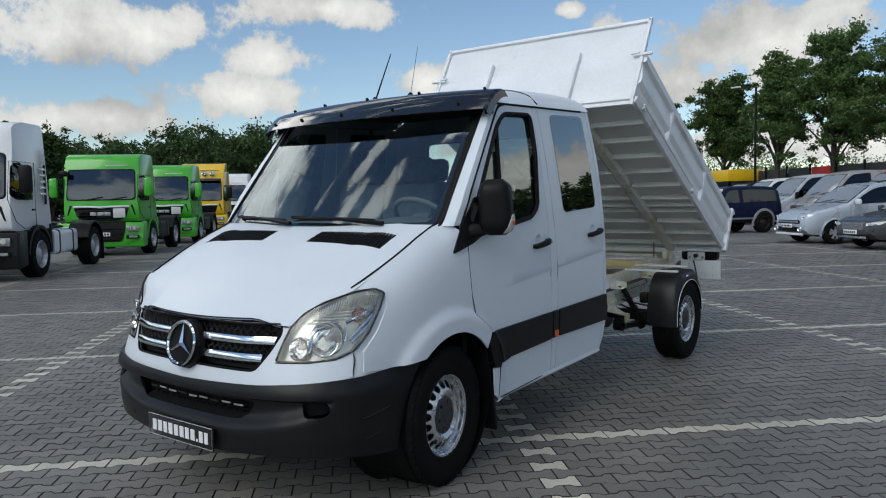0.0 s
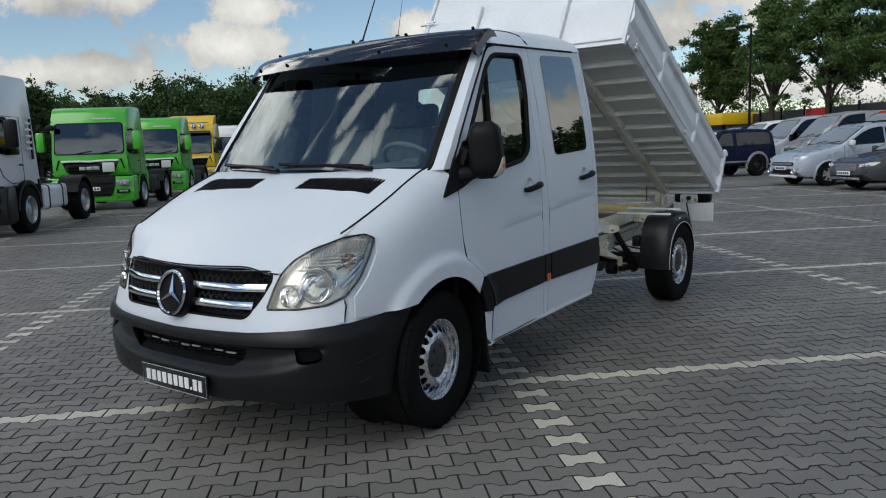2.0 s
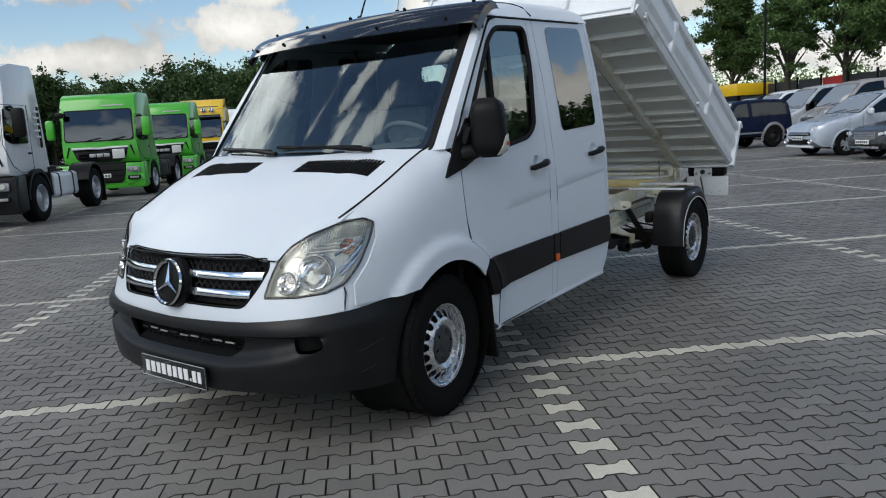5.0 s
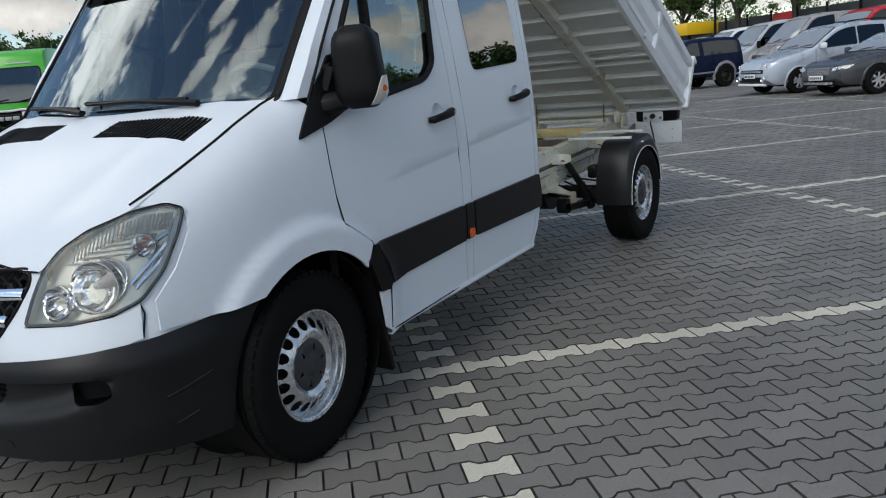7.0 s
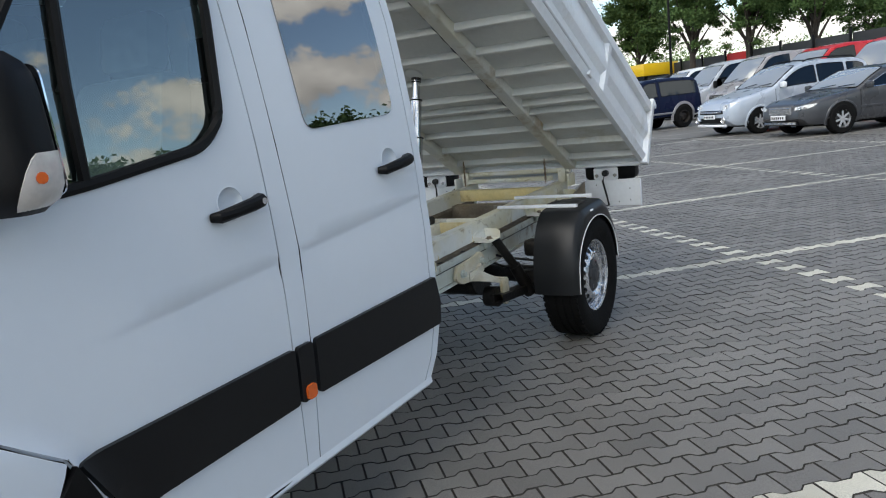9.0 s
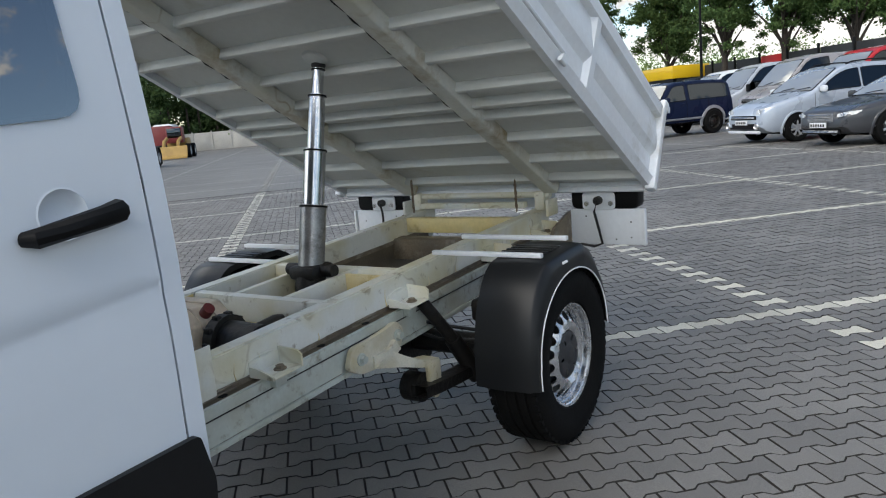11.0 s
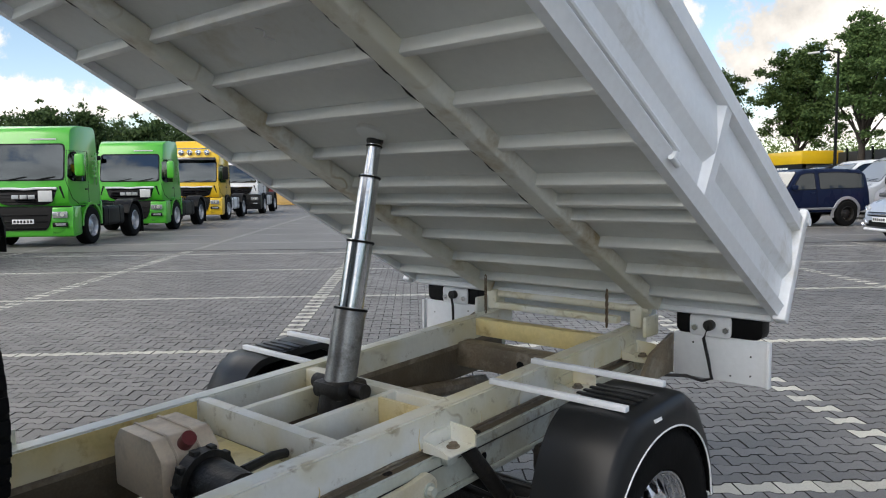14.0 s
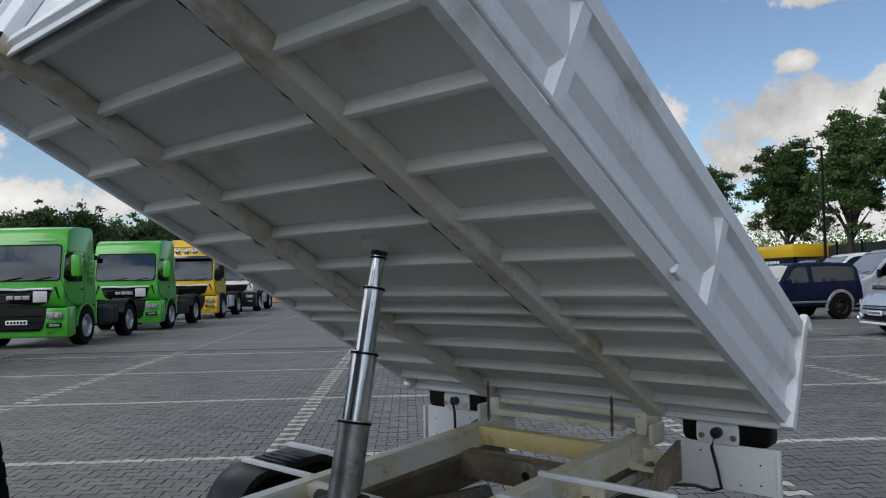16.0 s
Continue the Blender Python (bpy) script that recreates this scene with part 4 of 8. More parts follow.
for k in range(-30, 31):
    for d in (0.11, -0.11):
        seg = []
        for z in np.linspace(0.722, 0.915, 9):
            a = k * 0.042 + d * (z - 0.8) / 0.115
            if inside((a, z), GRILLE):
                seg.append(wrap(-0.016)(a, z))
        if len(seg) > 1:
            add_tube(bm, seg, 0.0042, 4)
part("wire_mesh", bm, DARK, grille, "dark wire mesh", 0, rake)
for z, w in ((0.858, 0.546), (0.780, 0.496)):
    part("grille_bar", loft([[wrap(o)(a, z + dz) for a in np.linspace(-w, w, 31)] for o, dz in ((-0.01, 0.019), (0.008, 0.017), (0.014, 0.0), (0.009, -0.016), (-0.01, -0.018))]), CHROME, grille, "broad chrome grille bar", 0.004, rake)
star_m = Matrix.Translation((0, -0.885, 0.815)) @ Matrix.Rotation(radians(90 - 12), 4, "X")
emblem = part("round_emblem", lathe([(0.0, 0.012), (0.09, 0.010), (0.115, 0.002), (0.122, -0.03)], star_m, 40), BLACK, grille, "round black emblem dish with chrome ring and spokes", 0, rake)
part("emblem_ring", lathe([(0.093, 0.022), (0.1, 0.03), (0.107, 0.03), (0.112, 0.02), (0.107, 0.008), (0.095, 0.008)], star_m, 48, True), CHROME, emblem, "chrome ring", 0, rake)
bm = bmesh.new()
for k in range(3):
    a = math.pi / 2 + k * 2 * math.pi / 3
    tip = Vector((math.cos(a) * 0.099, math.sin(a) * 0.099, 0.022))
    e = Vector((-math.sin(a), math.cos(a), 0)) * 0.0115
    c = Vector((-math.cos(a), -math.sin(a), 0)) * 0.016
    q = [bm.verts.new(star_m @ v) for v in (tip, Vector((0, 0, 0.020)) + e * 1.05 + c * 0.0, Vector((0, 0, 0.034)), Vector((0, 0, 0.020)) - e * 1.05)]
    bm.faces.new((q[0], q[1], q[2]))
    bm.faces.new((q[0], q[2], q[3]))
part("emblem_spokes", bm, CHROME, emblem, "three chrome spokes", 0.004, rake, sharp=10)

# headlamps
LAMP = rounded([(0.566, 0.766), (0.582, 0.845), (0.606, 0.918), (0.655, 0.976), (0.74, 1.026), (0.865, 1.066), (0.955, 1.074), (1.035, 1.050), (1.020, 0.985), (0.980, 0.88), (0.925, 0.805), (0.85, 0.778), (0.72, 0.766)], 0.018)
for s in (1, -1):
    lamp = part("headlamp", sheet([(s * a, b) for a, b in LAMP], wrap(-0.035), step=0.04), LAMPSILVER, truck, "large clear headlamp wrapping round the wing", 0.004, rake)
    part("lamp_wall", loft([[wrap(o)(s * a, b) for a, b in LAMP + LAMP[:1]] for o in (0.0, -0.03, -0.056)]), LAMPSILVER, lamp, "", 0, rake)
    part("lamp_lens", sheet([(s * a, b) for a, b in LAMP], wrap(0.010), step=0.05), LAMPGLASS, lamp, "clear plastic lens", 0, rake)
    part("lamp_seal", tube([wrap(0.004)(s * a, b) for a, b in LAMP], 0.0055, 5, True), SEAL, lamp, "", 0, rake)
    for a, b, r in ((0.795, 0.865, 0.074), (0.672, 0.825, 0.046), (0.925, 0.960, 0.034)):
        c = wrap(-0.034)(s * a, b)
        d = (wrap(0.0)(s * a, b) - c).normalized()
        d = (d + Vector((0, -0.6, 0.05))).normalized()
        m = Matrix.Translation(c) @ d.to_track_quat("Z", "Y").to_matrix().to_4x4()
        bowl = part("reflector", lathe([(0.0, 0.0), (r * 0.45, 0.004), (r * 0.8, 0.016), (r, 0.040), (r * 1.06, 0.040), (r * 1.06, 0.0)], m, 24), CHROME, lamp, "chrome reflector bowl", 0, rake)
        part("bulb", lathe([(0.0, 0.036), (r * 0.16, 0.030), (r * 0.20, 0.012), (r * 0.20, 0.0)], m, 12), ORANGE if b > 0.9 else LENSWHITE, lamp, "", 0, rake)
    for a, b, r in ((0.795, 0.865, 0.080), (0.672, 0.825, 0.051)):
        part("lamp_ring", tube([wrap(-0.004)(s * (a + r * math.cos(t)), b + 0.95 * r * math.sin(t)) for t in np.linspace(0, 2 * math.pi, 37)[:-1]], 0.0035, 6, True), CHROME, lamp, "chrome lamp ring", 0, rake)
    for a0, b0, a1, b1 in ((0.89, 0.855, 0.985, 0.955), (0.905, 0.840, 0.995, 0.93), (0.86, 0.93, 0.985, 0.985)):
        part("lamp_blade", tube([wrap(-0.012)(s * (a0 + (a1 - a0) * t), b0 + (b1 - b0) * t) for t in (0, 0.25, 0.5, 0.75, 1)], 0.008, 6), CHROME, lamp, "chrome blade", 0, rake)
    for k in range(26):
        a0 = 0.70 + 0.0115 * k
        zt = lerp(a0, [(0.69, 0.985), (0.80, 1.035), (0.90, 1.058), (1.0, 1.050)])
        part("lens_flute", tube([wrap(-0.006)(s * a0, zt - 0.055), wrap(-0.006)(s * (a0 + 0.004), zt - 0.008)], 0.0028, 4), ALU, lamp, "", 0, rake)
    for k in range(7):
        z = 0.93 + 0.014 * k
        a0 = 0.67 + 0.03 * k
        part("lens_rib", tube([wrap(-0.02)(s * a, z) for a in np.linspace(a0, a0 + 0.16, 5)], 0.003, 4), ALU, lamp, "", 0, rake)

# ---- cab interior ----
part("cab_floor", boxm((0, 1.12, 0.44), (1.80, 1.36, 0.06)), BLACK, truck, "", 0, rake)
part("engine_bay", boxm((0, -0.20, 0.62), (1.05, 0.9, 0.50), None, 0.05), SEAL, truck, "dark engine bay", 0, rake)
part("radiator", boxm((0, -0.755, 0.645), (1, 0.04, 0.490)), SEAL, truck, "", 0, rake)
part("bulkhead", boxm((0, 0.22, 0.85), (1.80, 0.04, 0.85)), SEAL, truck, "", 0, rake)
part("dashboard", loft([[(x, y + 0.10 * x * x, z + 0.03 * math.exp(-((x - 0.42) / 0.2) ** 2)) for x in np.linspace(-0.80, 0.80, 25)] for y, z in ((0.02, 1.30), (0.16, 1.325), (0.34, 1.33), (0.42, 1.30), (0.45, 1.18), (0.42, 0.9))]), DASH, truck, "dark grey dashboard", 0.02, rake)
wheel_m = Matrix.Translation((0.42, 0.50, 1.33)) @ Matrix.Rotation(radians(-42), 4, "X")
st = part("steering_wheel", tube([wheel_m @ Vector((0.195 * math.cos(a), 0.195 * math.sin(a), 0)) for a in np.linspace(0, 2 * math.pi, 33)[:-1]], 0.015, 8, True), DASH, truck, "dark grey steering wheel", 0, rake)
part("steering_hub", add_box(add_box(bmesh.new(), (0.42, 0.50, 1.33), (0.36, 0.03, 0.02), Matrix.Rotation(radians(-42), 3, "X"), 0.008), (0.42, 0.50, 1.32), (0.13, 0.12, 0.05), Matrix.Rotation(radians(-42), 3, "X"), 0.02), DASH, st, "", 0, rake)
for x, y in ((0.45, 0.82), (-0.12, 0.82), (-0.55, 0.82), (0.5, 1.55), (0.0, 1.55), (-0.5, 1.55)):
    seat = part("seat", boxm((x, y - 0.05, 0.92), (0.46, 0.50, 0.16), None, 0.05), SEAT, truck, "dark fabric seat", 0, rake)
    part("backrest", boxm((x, y + 0.20, 1.24), (0.44, 0.13, 0.62), Matrix.Rotation(radians(-12), 3, "X"), 0.05), SEAT, seat, "", 0, rake)
    part("headrest", boxm((x, y + 0.29, 1.64), (0.25, 0.10, 0.19), Matrix.Rotation(radians(-10), 3, "X"), 0.045), SEAT, seat, "", 0, rake)
    part("seat_base", boxm((x, y - 0.05, 0.66), (0.40, 0.42, 0.40)), BLACK, seat, "", 0, rake)
part("interior_mirror", add_tube(boxm((0.0, 0.50, 1.80), (0.20, 0.03, 0.065), None, 0.012), [(0, 0.50, 1.82), (0, 0.50, 1.90)], 0.008, 6), BLACK, truck, "", 0, rake)
part("headlining", sheet([(-0.74, 0.60), (0.74, 0.60), (0.76, 1.74), (-0.76, 1.74)], lambda x, y: Vector((x, y, 2.0 + 0.05 * smooth(y, 0.6, 1.0))), step=0.3), DASH, truck, "", 0.01, rake)
for s in (1, -1):
    part("inner_trim", sheet([(0.50, 0.50), (1.78, 0.50), (1.76, 1.22), (0.32, 1.22), (0.32, 0.95), (0.50, 0.80)], side(s, -0.09), step=0.2), DASH, truck, "", 0.02, rake)

# ---- wheels ----
def wheel_meshes():
    """Tyre, rim, hub cap about the x axis, the outer face towards +x."""
    ax = Matrix.Rotation(radians(90), 4, "Y")
    R = 0.355
    prof = [(0.204, 0.080), (0.216, 0.096), (0.27, 0.112), (0.315, 0.114), (0.338, 0.104), (0.350, 0.090)]
    for h in (0.072, 0.030, -0.012):          # grooves
        prof += [(R, h + 0.006), (R, h - 0.006), (R - 0.009, h - 0.008), (R - 0.009, h - 0.018), (R, h - 0.020)]
    prof += [(R, -0.07), (0.350, -0.090), (0.338, -0.104), (0.315, -0.112), (0.26, -0.11), (0.204, -0.085)]
    tyre = lathe(prof, ax, 64)
    rim = bmesh.new()
    add_lathe(rim, [(0.204, 0.080), (0.212, 0.086), (0.209, 0.091), (0.204, 0.089), (0.2035, 0.083), (0.1985, 0.079), (0.198, 0.060), (0.1945, 0.056), (0.194, 0.046), (0.1935, 0.004), (0.188, -0.02), (0.180, -0.08), (0.204, -0.085)], ax, 48)
    holes = [circle(0.158 * math.cos(2 * math.pi * k / 18), 0.158 * math.sin(2 * math.pi * k / 18), 0.0205, 12) for k in range(18)]

    def dish(a, b):
        r = math.hypot(a, b)
        return Vector((lerp(r, [(0.0, 0.065), (0.088, 0.065), (0.098, 0.074), (0.108, 0.086), (0.118, 0.090), (0.130, 0.086), (0.176, 0.052), (0.186, 0.046), (0.196, 0.044)]), a, b))
    add_sheet(rim, circle(0, 0, 0.1935, 60), dish, holes, 0.019)
    cap = bmesh.new()
    slots = [rounded([(r * math.cos(t), r * math.sin(t)) for r, t in ((0.058, k * math.pi / 3 - 0.10), (0.082, k * math.pi / 3 - 0.07), (0.082, k * math.pi / 3 + 0.07), (0.058, k * math.pi / 3 + 0.10))], 0.004, 2) for k in range(6)]
    add_sheet(cap, circle(0, 0, 0.096, 40), lambda a, b: Vector((0.084 - 0.6 * max(0.0, math.hypot(a, b) - 0.084) ** 1.0 + 0.008 * (math.hypot(a, b) < 0.036), a, b)), slots, 0.014)
    return tyre, rim, cap


TYRE, RIM, CAP = (mesh_from(n, b, m) for n, b, m in zip(("tyre", "rim", "wheel_cap"), wheel_meshes(), (RUBBER, SILVER, CAPGREY)))
bm = bmesh.new()                              # raised tread blocks round the shoulders
for k in range(56):
    a = 2 * math.pi * k / 56
    for sgn in (1, -1):
        rot = Matrix.Rotation(-a, 3, "X")
        add_box(bm, rot @ Vector((sgn * 0.088, 0, 0.350)), (0.024, 0.026, 0.012), rot)
TREAD = mesh_from("tread", bm, RUBBER)
bm = bmesh.new()
add_lathe(bm, [(0.0, -0.03), (0.178, -0.05)], Matrix.Rotation(radians(90), 4, "Y"), 32)
WELL = mesh_from("wheel_back", bm, SEAL)


def add_wheel(parent, m, label="black tyre on a silver steel wheel", cap=True):
    w = new("wheel", TYRE.copy())
    w.data = TYRE
    w.parent, w.matrix_basis = parent, m
    w["label"] = label
    for name, me in (("rim", RIM), ("tread", TREAD), ("wheel_back", WELL)) + ((("wheel_cap", CAP),) if cap else ()):
        o = new(name, me)
        o.parent = w
        if name == "rim":
            o["label"] = "silver steel rim with round holes"
        if name == "tread":
            o["kind"] = "stuff"
        if name == "wheel_cap":
            o["label"] = "grey plastic wheel centre cap"
    w.children[0].matrix_basis = Matrix.Identity(4)
    return w


for s in (1, -1):
    turn = Matrix.Identity(4) if s > 0 else Matrix.Rotation(radians(180), 4, "Z")
    add_wheel(truck, Matrix.Translation((s * 0.84, 0.0, 0.355)) @ Matrix.Rotation(radians(7), 4, 'Z') @ turn @ Matrix.Rotation(radians(11), 4, "X"))
    add_wheel(truck, Matrix.Translation((s * 0.835, 3.665, 0.355)) @ turn @ Matrix.Rotation(radians(4), 4, "X"))
    part("hub", cyl((s * 0.6, 0, 0.355), (s * 0.825, 0, 0.355), 0.10, n=20), GREASE, truck)
spare = add_wheel(truck, Matrix.Translation((0.15, 1.935, 1.035)) @ Matrix.Rotation(radians(-90), 4, "Z"), "spare wheel standing behind the cab", cap=False)
part("front_axle", add_box(cyl((-0.8, 0.02, 0.33), (0.8, 0.02, 0.33), 0.045, n=12), (0, 0.0, 0.36), (0.9, 0.30, 0.12), None, 0.03), GREASE, truck, "greasy front axle beam")

# ---- chassis rails and subframe ----
FAR_SHIFT = (-0.02, -0.09, -0.052)             # the far mudguard sits lower and further forward than the near one
HANGER = material("grimy_cast_cream", (0.66, 0.63, 0.52), 0.45, vary=0.15, scale=9, bump=0.2, bump_scale=60, wash=(0.50, 0.43, 0.26), spots=(0.14, 0.10, 0.05), spot_scale=14, spot_amount=0.30)
def top(y):
    return 0.612 + 0.045 * y


def climb(p):
    """Heights given from the subframe's top edge, which rises to the rear."""
    return Vector((p[0], p[1], p[2] + top(p[1])))


def yrun(x0, x1, z0, z1, y0, y1, bev=0.006, n=8):
    """A straight bar along y, bent with the climb."""
    bm = extrude_profile([(x0, z0), (x1, z0), (x1, z1), (x0, z1)], y0, y1, "y")
    bmesh.ops.bevel(bm, geom=[e for e in bm.edges if abs(e.verts[0].co.y - e.verts[1].co.y) > 0.01], offset=bev, segments=2, affect="EDGES")
    return bm


for s in (1, -1):
    a, b = sorted((s * 0.335, s * 0.402))
    part("subframe_rail", yrun(a, b, -0.105, 0.0, 1.93, 4.63), CREAM, truck, "cream subframe rail with rust runs", 0, climb)
    # chassis rail: web, flanges and the dark gap under the subframe
    a, b = sorted((s * 0.34, s * 0.394))
    part("packing", yrun(a, b, -0.125, -0.100, 1.93, 4.55, 0.002), RUSTY, truck, "", 0, climb)
    rail = part("chassis_rail", yrun(min(s * 0.345, s * 0.432), max(s * 0.345, s * 0.432), -0.165, -0.122, 0.5, 4.6), GREYRAIL, truck, "grimy grey chassis rail", 0, climb)
    part("rail_web", yrun(min(s * 0.36, s * 0.418), max(s * 0.36, s * 0.418), -0.255, -0.158, 0.5, 4.6), GREYRAIL, rail, "", 0, climb)
    part("rail_flange", yrun(min(s * 0.35, s * 0.432), max(s * 0.35, s * 0.432), -0.268, -0.250, 0.5, 4.6, 0.003), GREYRAIL, rail, "", 0, climb)
    a, b = sorted((s * 0.396, s * 0.427))
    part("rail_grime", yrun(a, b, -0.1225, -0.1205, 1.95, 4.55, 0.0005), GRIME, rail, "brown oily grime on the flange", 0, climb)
    part("rail_seam", tube([(s * 0.4195, y, -0.168) for y in np.linspace(0.6, 4.55, 9)], 0.0045, 6), GREASE, rail, "dark seam under the flange", 0, climb)
    for k, y in enumerate((2.35, 2.78, 3.02, 3.42, 3.9)):
        part("rail_hole", cyl((s * 0.411, y, -0.1206), (s * 0.411, y, -0.1190), 0.015, n=12), SEAL, rail, "", 0, climb)
    for y in (3.45, 4.05):
        part("web_hole", cyl((s * 0.4175, y, -0.21), (s * 0.4192, y, -0.21), 0.014, n=12), SEAL, rail, "", 0, climb)
    a, b = sorted((s * 0.3325, s * 0.3355))
    part("rail_stain", yrun(a, b, -0.100, -0.006, 1.95, 2.86, 0.0008), PRIMER, rail, "yellowed inner face", 0, climb)
    a, b = sorted((s * 0.3425, s * 0.3465))
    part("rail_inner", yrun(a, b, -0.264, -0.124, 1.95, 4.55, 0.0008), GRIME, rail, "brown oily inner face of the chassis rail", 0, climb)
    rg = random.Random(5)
    # brown tubes along the joints: grime that also paints in the gaps' shade
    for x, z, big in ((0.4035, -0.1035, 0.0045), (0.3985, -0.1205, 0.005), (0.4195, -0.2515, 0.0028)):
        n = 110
        part("joint_grime", tube([(s * x, 1.95 + 2.6 * k / n, z + rg.uniform(-0.0012, 0.0012)) for k in range(n + 1)], [big * (0.35 + 0.75 * abs(math.sin(k * 0.31) * math.sin(k * 0.083 + x * 40))) for k in range(n + 1)], 5), RUSTY, rail, "line of brown grime and painted shade along the joint", 0, climb)
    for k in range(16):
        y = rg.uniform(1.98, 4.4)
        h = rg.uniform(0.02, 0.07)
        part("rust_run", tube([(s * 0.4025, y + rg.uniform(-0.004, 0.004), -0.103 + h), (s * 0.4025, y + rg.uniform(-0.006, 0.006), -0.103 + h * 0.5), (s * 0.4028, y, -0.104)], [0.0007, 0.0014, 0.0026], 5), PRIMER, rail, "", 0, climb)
    # angle brackets that tie the subframe down
    for y in (2.10, 2.53, 3.24, 3.95, 4.47):
        br = part("angle_bracket", boxm((s * 0.455, y, -0.108), (0.10, 0.125, 0.007), None, 0.003), CREAM, truck, "cream angle bracket with bolt", 0, climb)
        for q, hs in ((-0.062, (-0.076, -0.080, -0.092, -0.100)), (0.062, (-0.052, -0.054, -0.058, -0.070))):
            part("bracket_cheek", extrude_profile([(s * 0.405, -0.110), (s * 0.405, hs[0]), (s * 0.44, hs[1]), (s * 0.490, hs[2]), (s * 0.506, hs[3]), (s * 0.506, -0.110)], y + q - 0.0035, y + q + 0.0035, "y"), CREAM, br, "", 0, climb)
        part("bracket_back", boxm((s * 0.405, y, -0.086), (0.006, 0.13, 0.046), None, 0.002), CREAM, br, "", 0, climb)
        part("weld_bead", tube([(s * 0.403, y + 0.07 * math.cos(a), -0.088 + 0.032 * math.sin(a)) for a in np.linspace(0.2, math.pi - 0.2, 14)], 0.0032, 5), CREAM, br, "", 0, climb)
        part("bracket_foot", boxm((s * 0.445, y + 0.01, -0.135), (0.03, 0.05, 0.05), None, 0.006), GREYRAIL, br, "", 0, climb)
        part("bolt", add_cyl(cyl((s * 0.46, y + 0.01, -0.104), (s * 0.46, y + 0.01, -0.091), 0.014, n=6), (s * 0.46, y + 0.01, -0.104), (s * 0.46, y + 0.01, -0.101), 0.021, n=14), RUSTY, br, "rusty bolt", 0, climb)
    part("upright_tab", boxm((s * 0.408, 2.30, -0.035), (0.008, 0.065, 0.155), None, 0.003), CREAM, truck, "cream upright steel tab", 0, climb)
    # wheel-arch carrier bars and mudguard
    for y in (3.52, 3.76):
        bar = part("mudguard_bar", boxm((s * 0.645, y, 0.792 + 0.10 * (y - 3.52)), (0.50, 0.024, 0.018), None, 0.002), WHITE_BED, truck, "white mudguard carrier bar")
        bar.location = FAR_SHIFT if s < 0 else (0, 0, 0)
    prof = [(3.292, 0.325), (3.294, 0.45), (3.322, 0.58), (3.375, 0.69), (3.44, 0.755), (3.52, 0.778), (3.76, 0.792), (3.83, 0.778), (3.91, 0.72), (3.985, 0.60), (4.030, 0.40)]
    dn = []
    for k in range(len(prof) - 1):
        p0, p1, p2, p3 = (Vector(prof[min(max(k + q, 0), len(prof) - 1)]) for q in (-1, 0, 1, 2))
        dn += [0.5 * (2 * p1 + (p2 - p0) * t + (2 * p0 - 5 * p1 + 4 * p2 - p3) * t * t + (3 * p1 - p0 - 3 * p2 + p3) * t ** 3) for t in (0, 0.2, 0.4, 0.6, 0.8)]
    dn.append(Vector(prof[-1]))
    cen = (3.66, 0.42)
    rows = []
    for y, z in dn:
        d = Vector((y - cen[0], z - cen[1])).normalized()
        e = math.hypot(d.x / 0.328, d.y / 0.292)          # the round opening in the outer face
        oy, oz = (cen[0] + d.x / e, cen[1] + d.y / e) if z > cen[1] else (y - 0.035 * math.copysign(1, d.x), z)
        rows.append([(s * 0.695, y - 0.03 * d.x, z - 0.03 * d.y), (s * 0.698, y, z), (s * 0.80, y + 0.006 * d.x, z + 0.006 * d.y), (s * 0.925, y, z), (s * 0.940, y - 0.010 * d.x, z - 0.010 * d.y), (s * 0.956, 0.45 * y + 0.55 * oy, 0.45 * z + 0.55 * oz), (s * 0.958, oy, oz)])
    guard = part("mudguard", loft(rows), GUARD, truck, "black plastic rear mudguard with white piping", 0.005)
    guard.location = FAR_SHIFT if s < 0 else (0, 0, 0)
    part("mudguard_piping", tube([r[6] for r in rows], 0.0032, 6), PLATEWHITE, guard, "thin white edge piping")
    part("mudguard_sticker", boxm((s * 0.9515, 3.60, 0.752), (0.003, 0.045, 0.010), Matrix.Rotation(radians(-s * 20), 3, "Y")), PLATEWHITE, guard)
    for y in (3.58, 3.62, 3.66, 3.70):
        part("mudguard_rib", boxm((s * 0.79, y, 0.793), (0.20, 0.018, 0.007), None, 0.003), GUARD, guard)
    # leaf spring, hanger, damper
    part("leaf_spring", loft([[(s * x, y, 0.325 + 0.03 * ((y - 3.66) / 0.5) ** 2 + dz) for y in np.linspace(3.14, 4.30, 24)] for x, dz in ((0.50, 0.0), (0.57, 0.0), (0.57, -0.045), (0.50, -0.045), (0.50, 0.0))]), GREASE, truck, "greasy black leaf spring")
    hang = part("spring_hanger", extrude_profile(rounded([(2.855, 0.505), (2.885, 0.575), (2.97, 0.580), (3.08, 0.590), (3.15, 0.605), (3.19, 0.565), (3.165, 0.500), (3.10, 0.470), (3.0, 0.462), (2.92, 0.468)], 0.02), s * 0.432, s * 0.455, "x", 0.006), HANGER, truck, "grimy cream cast spring hanger")
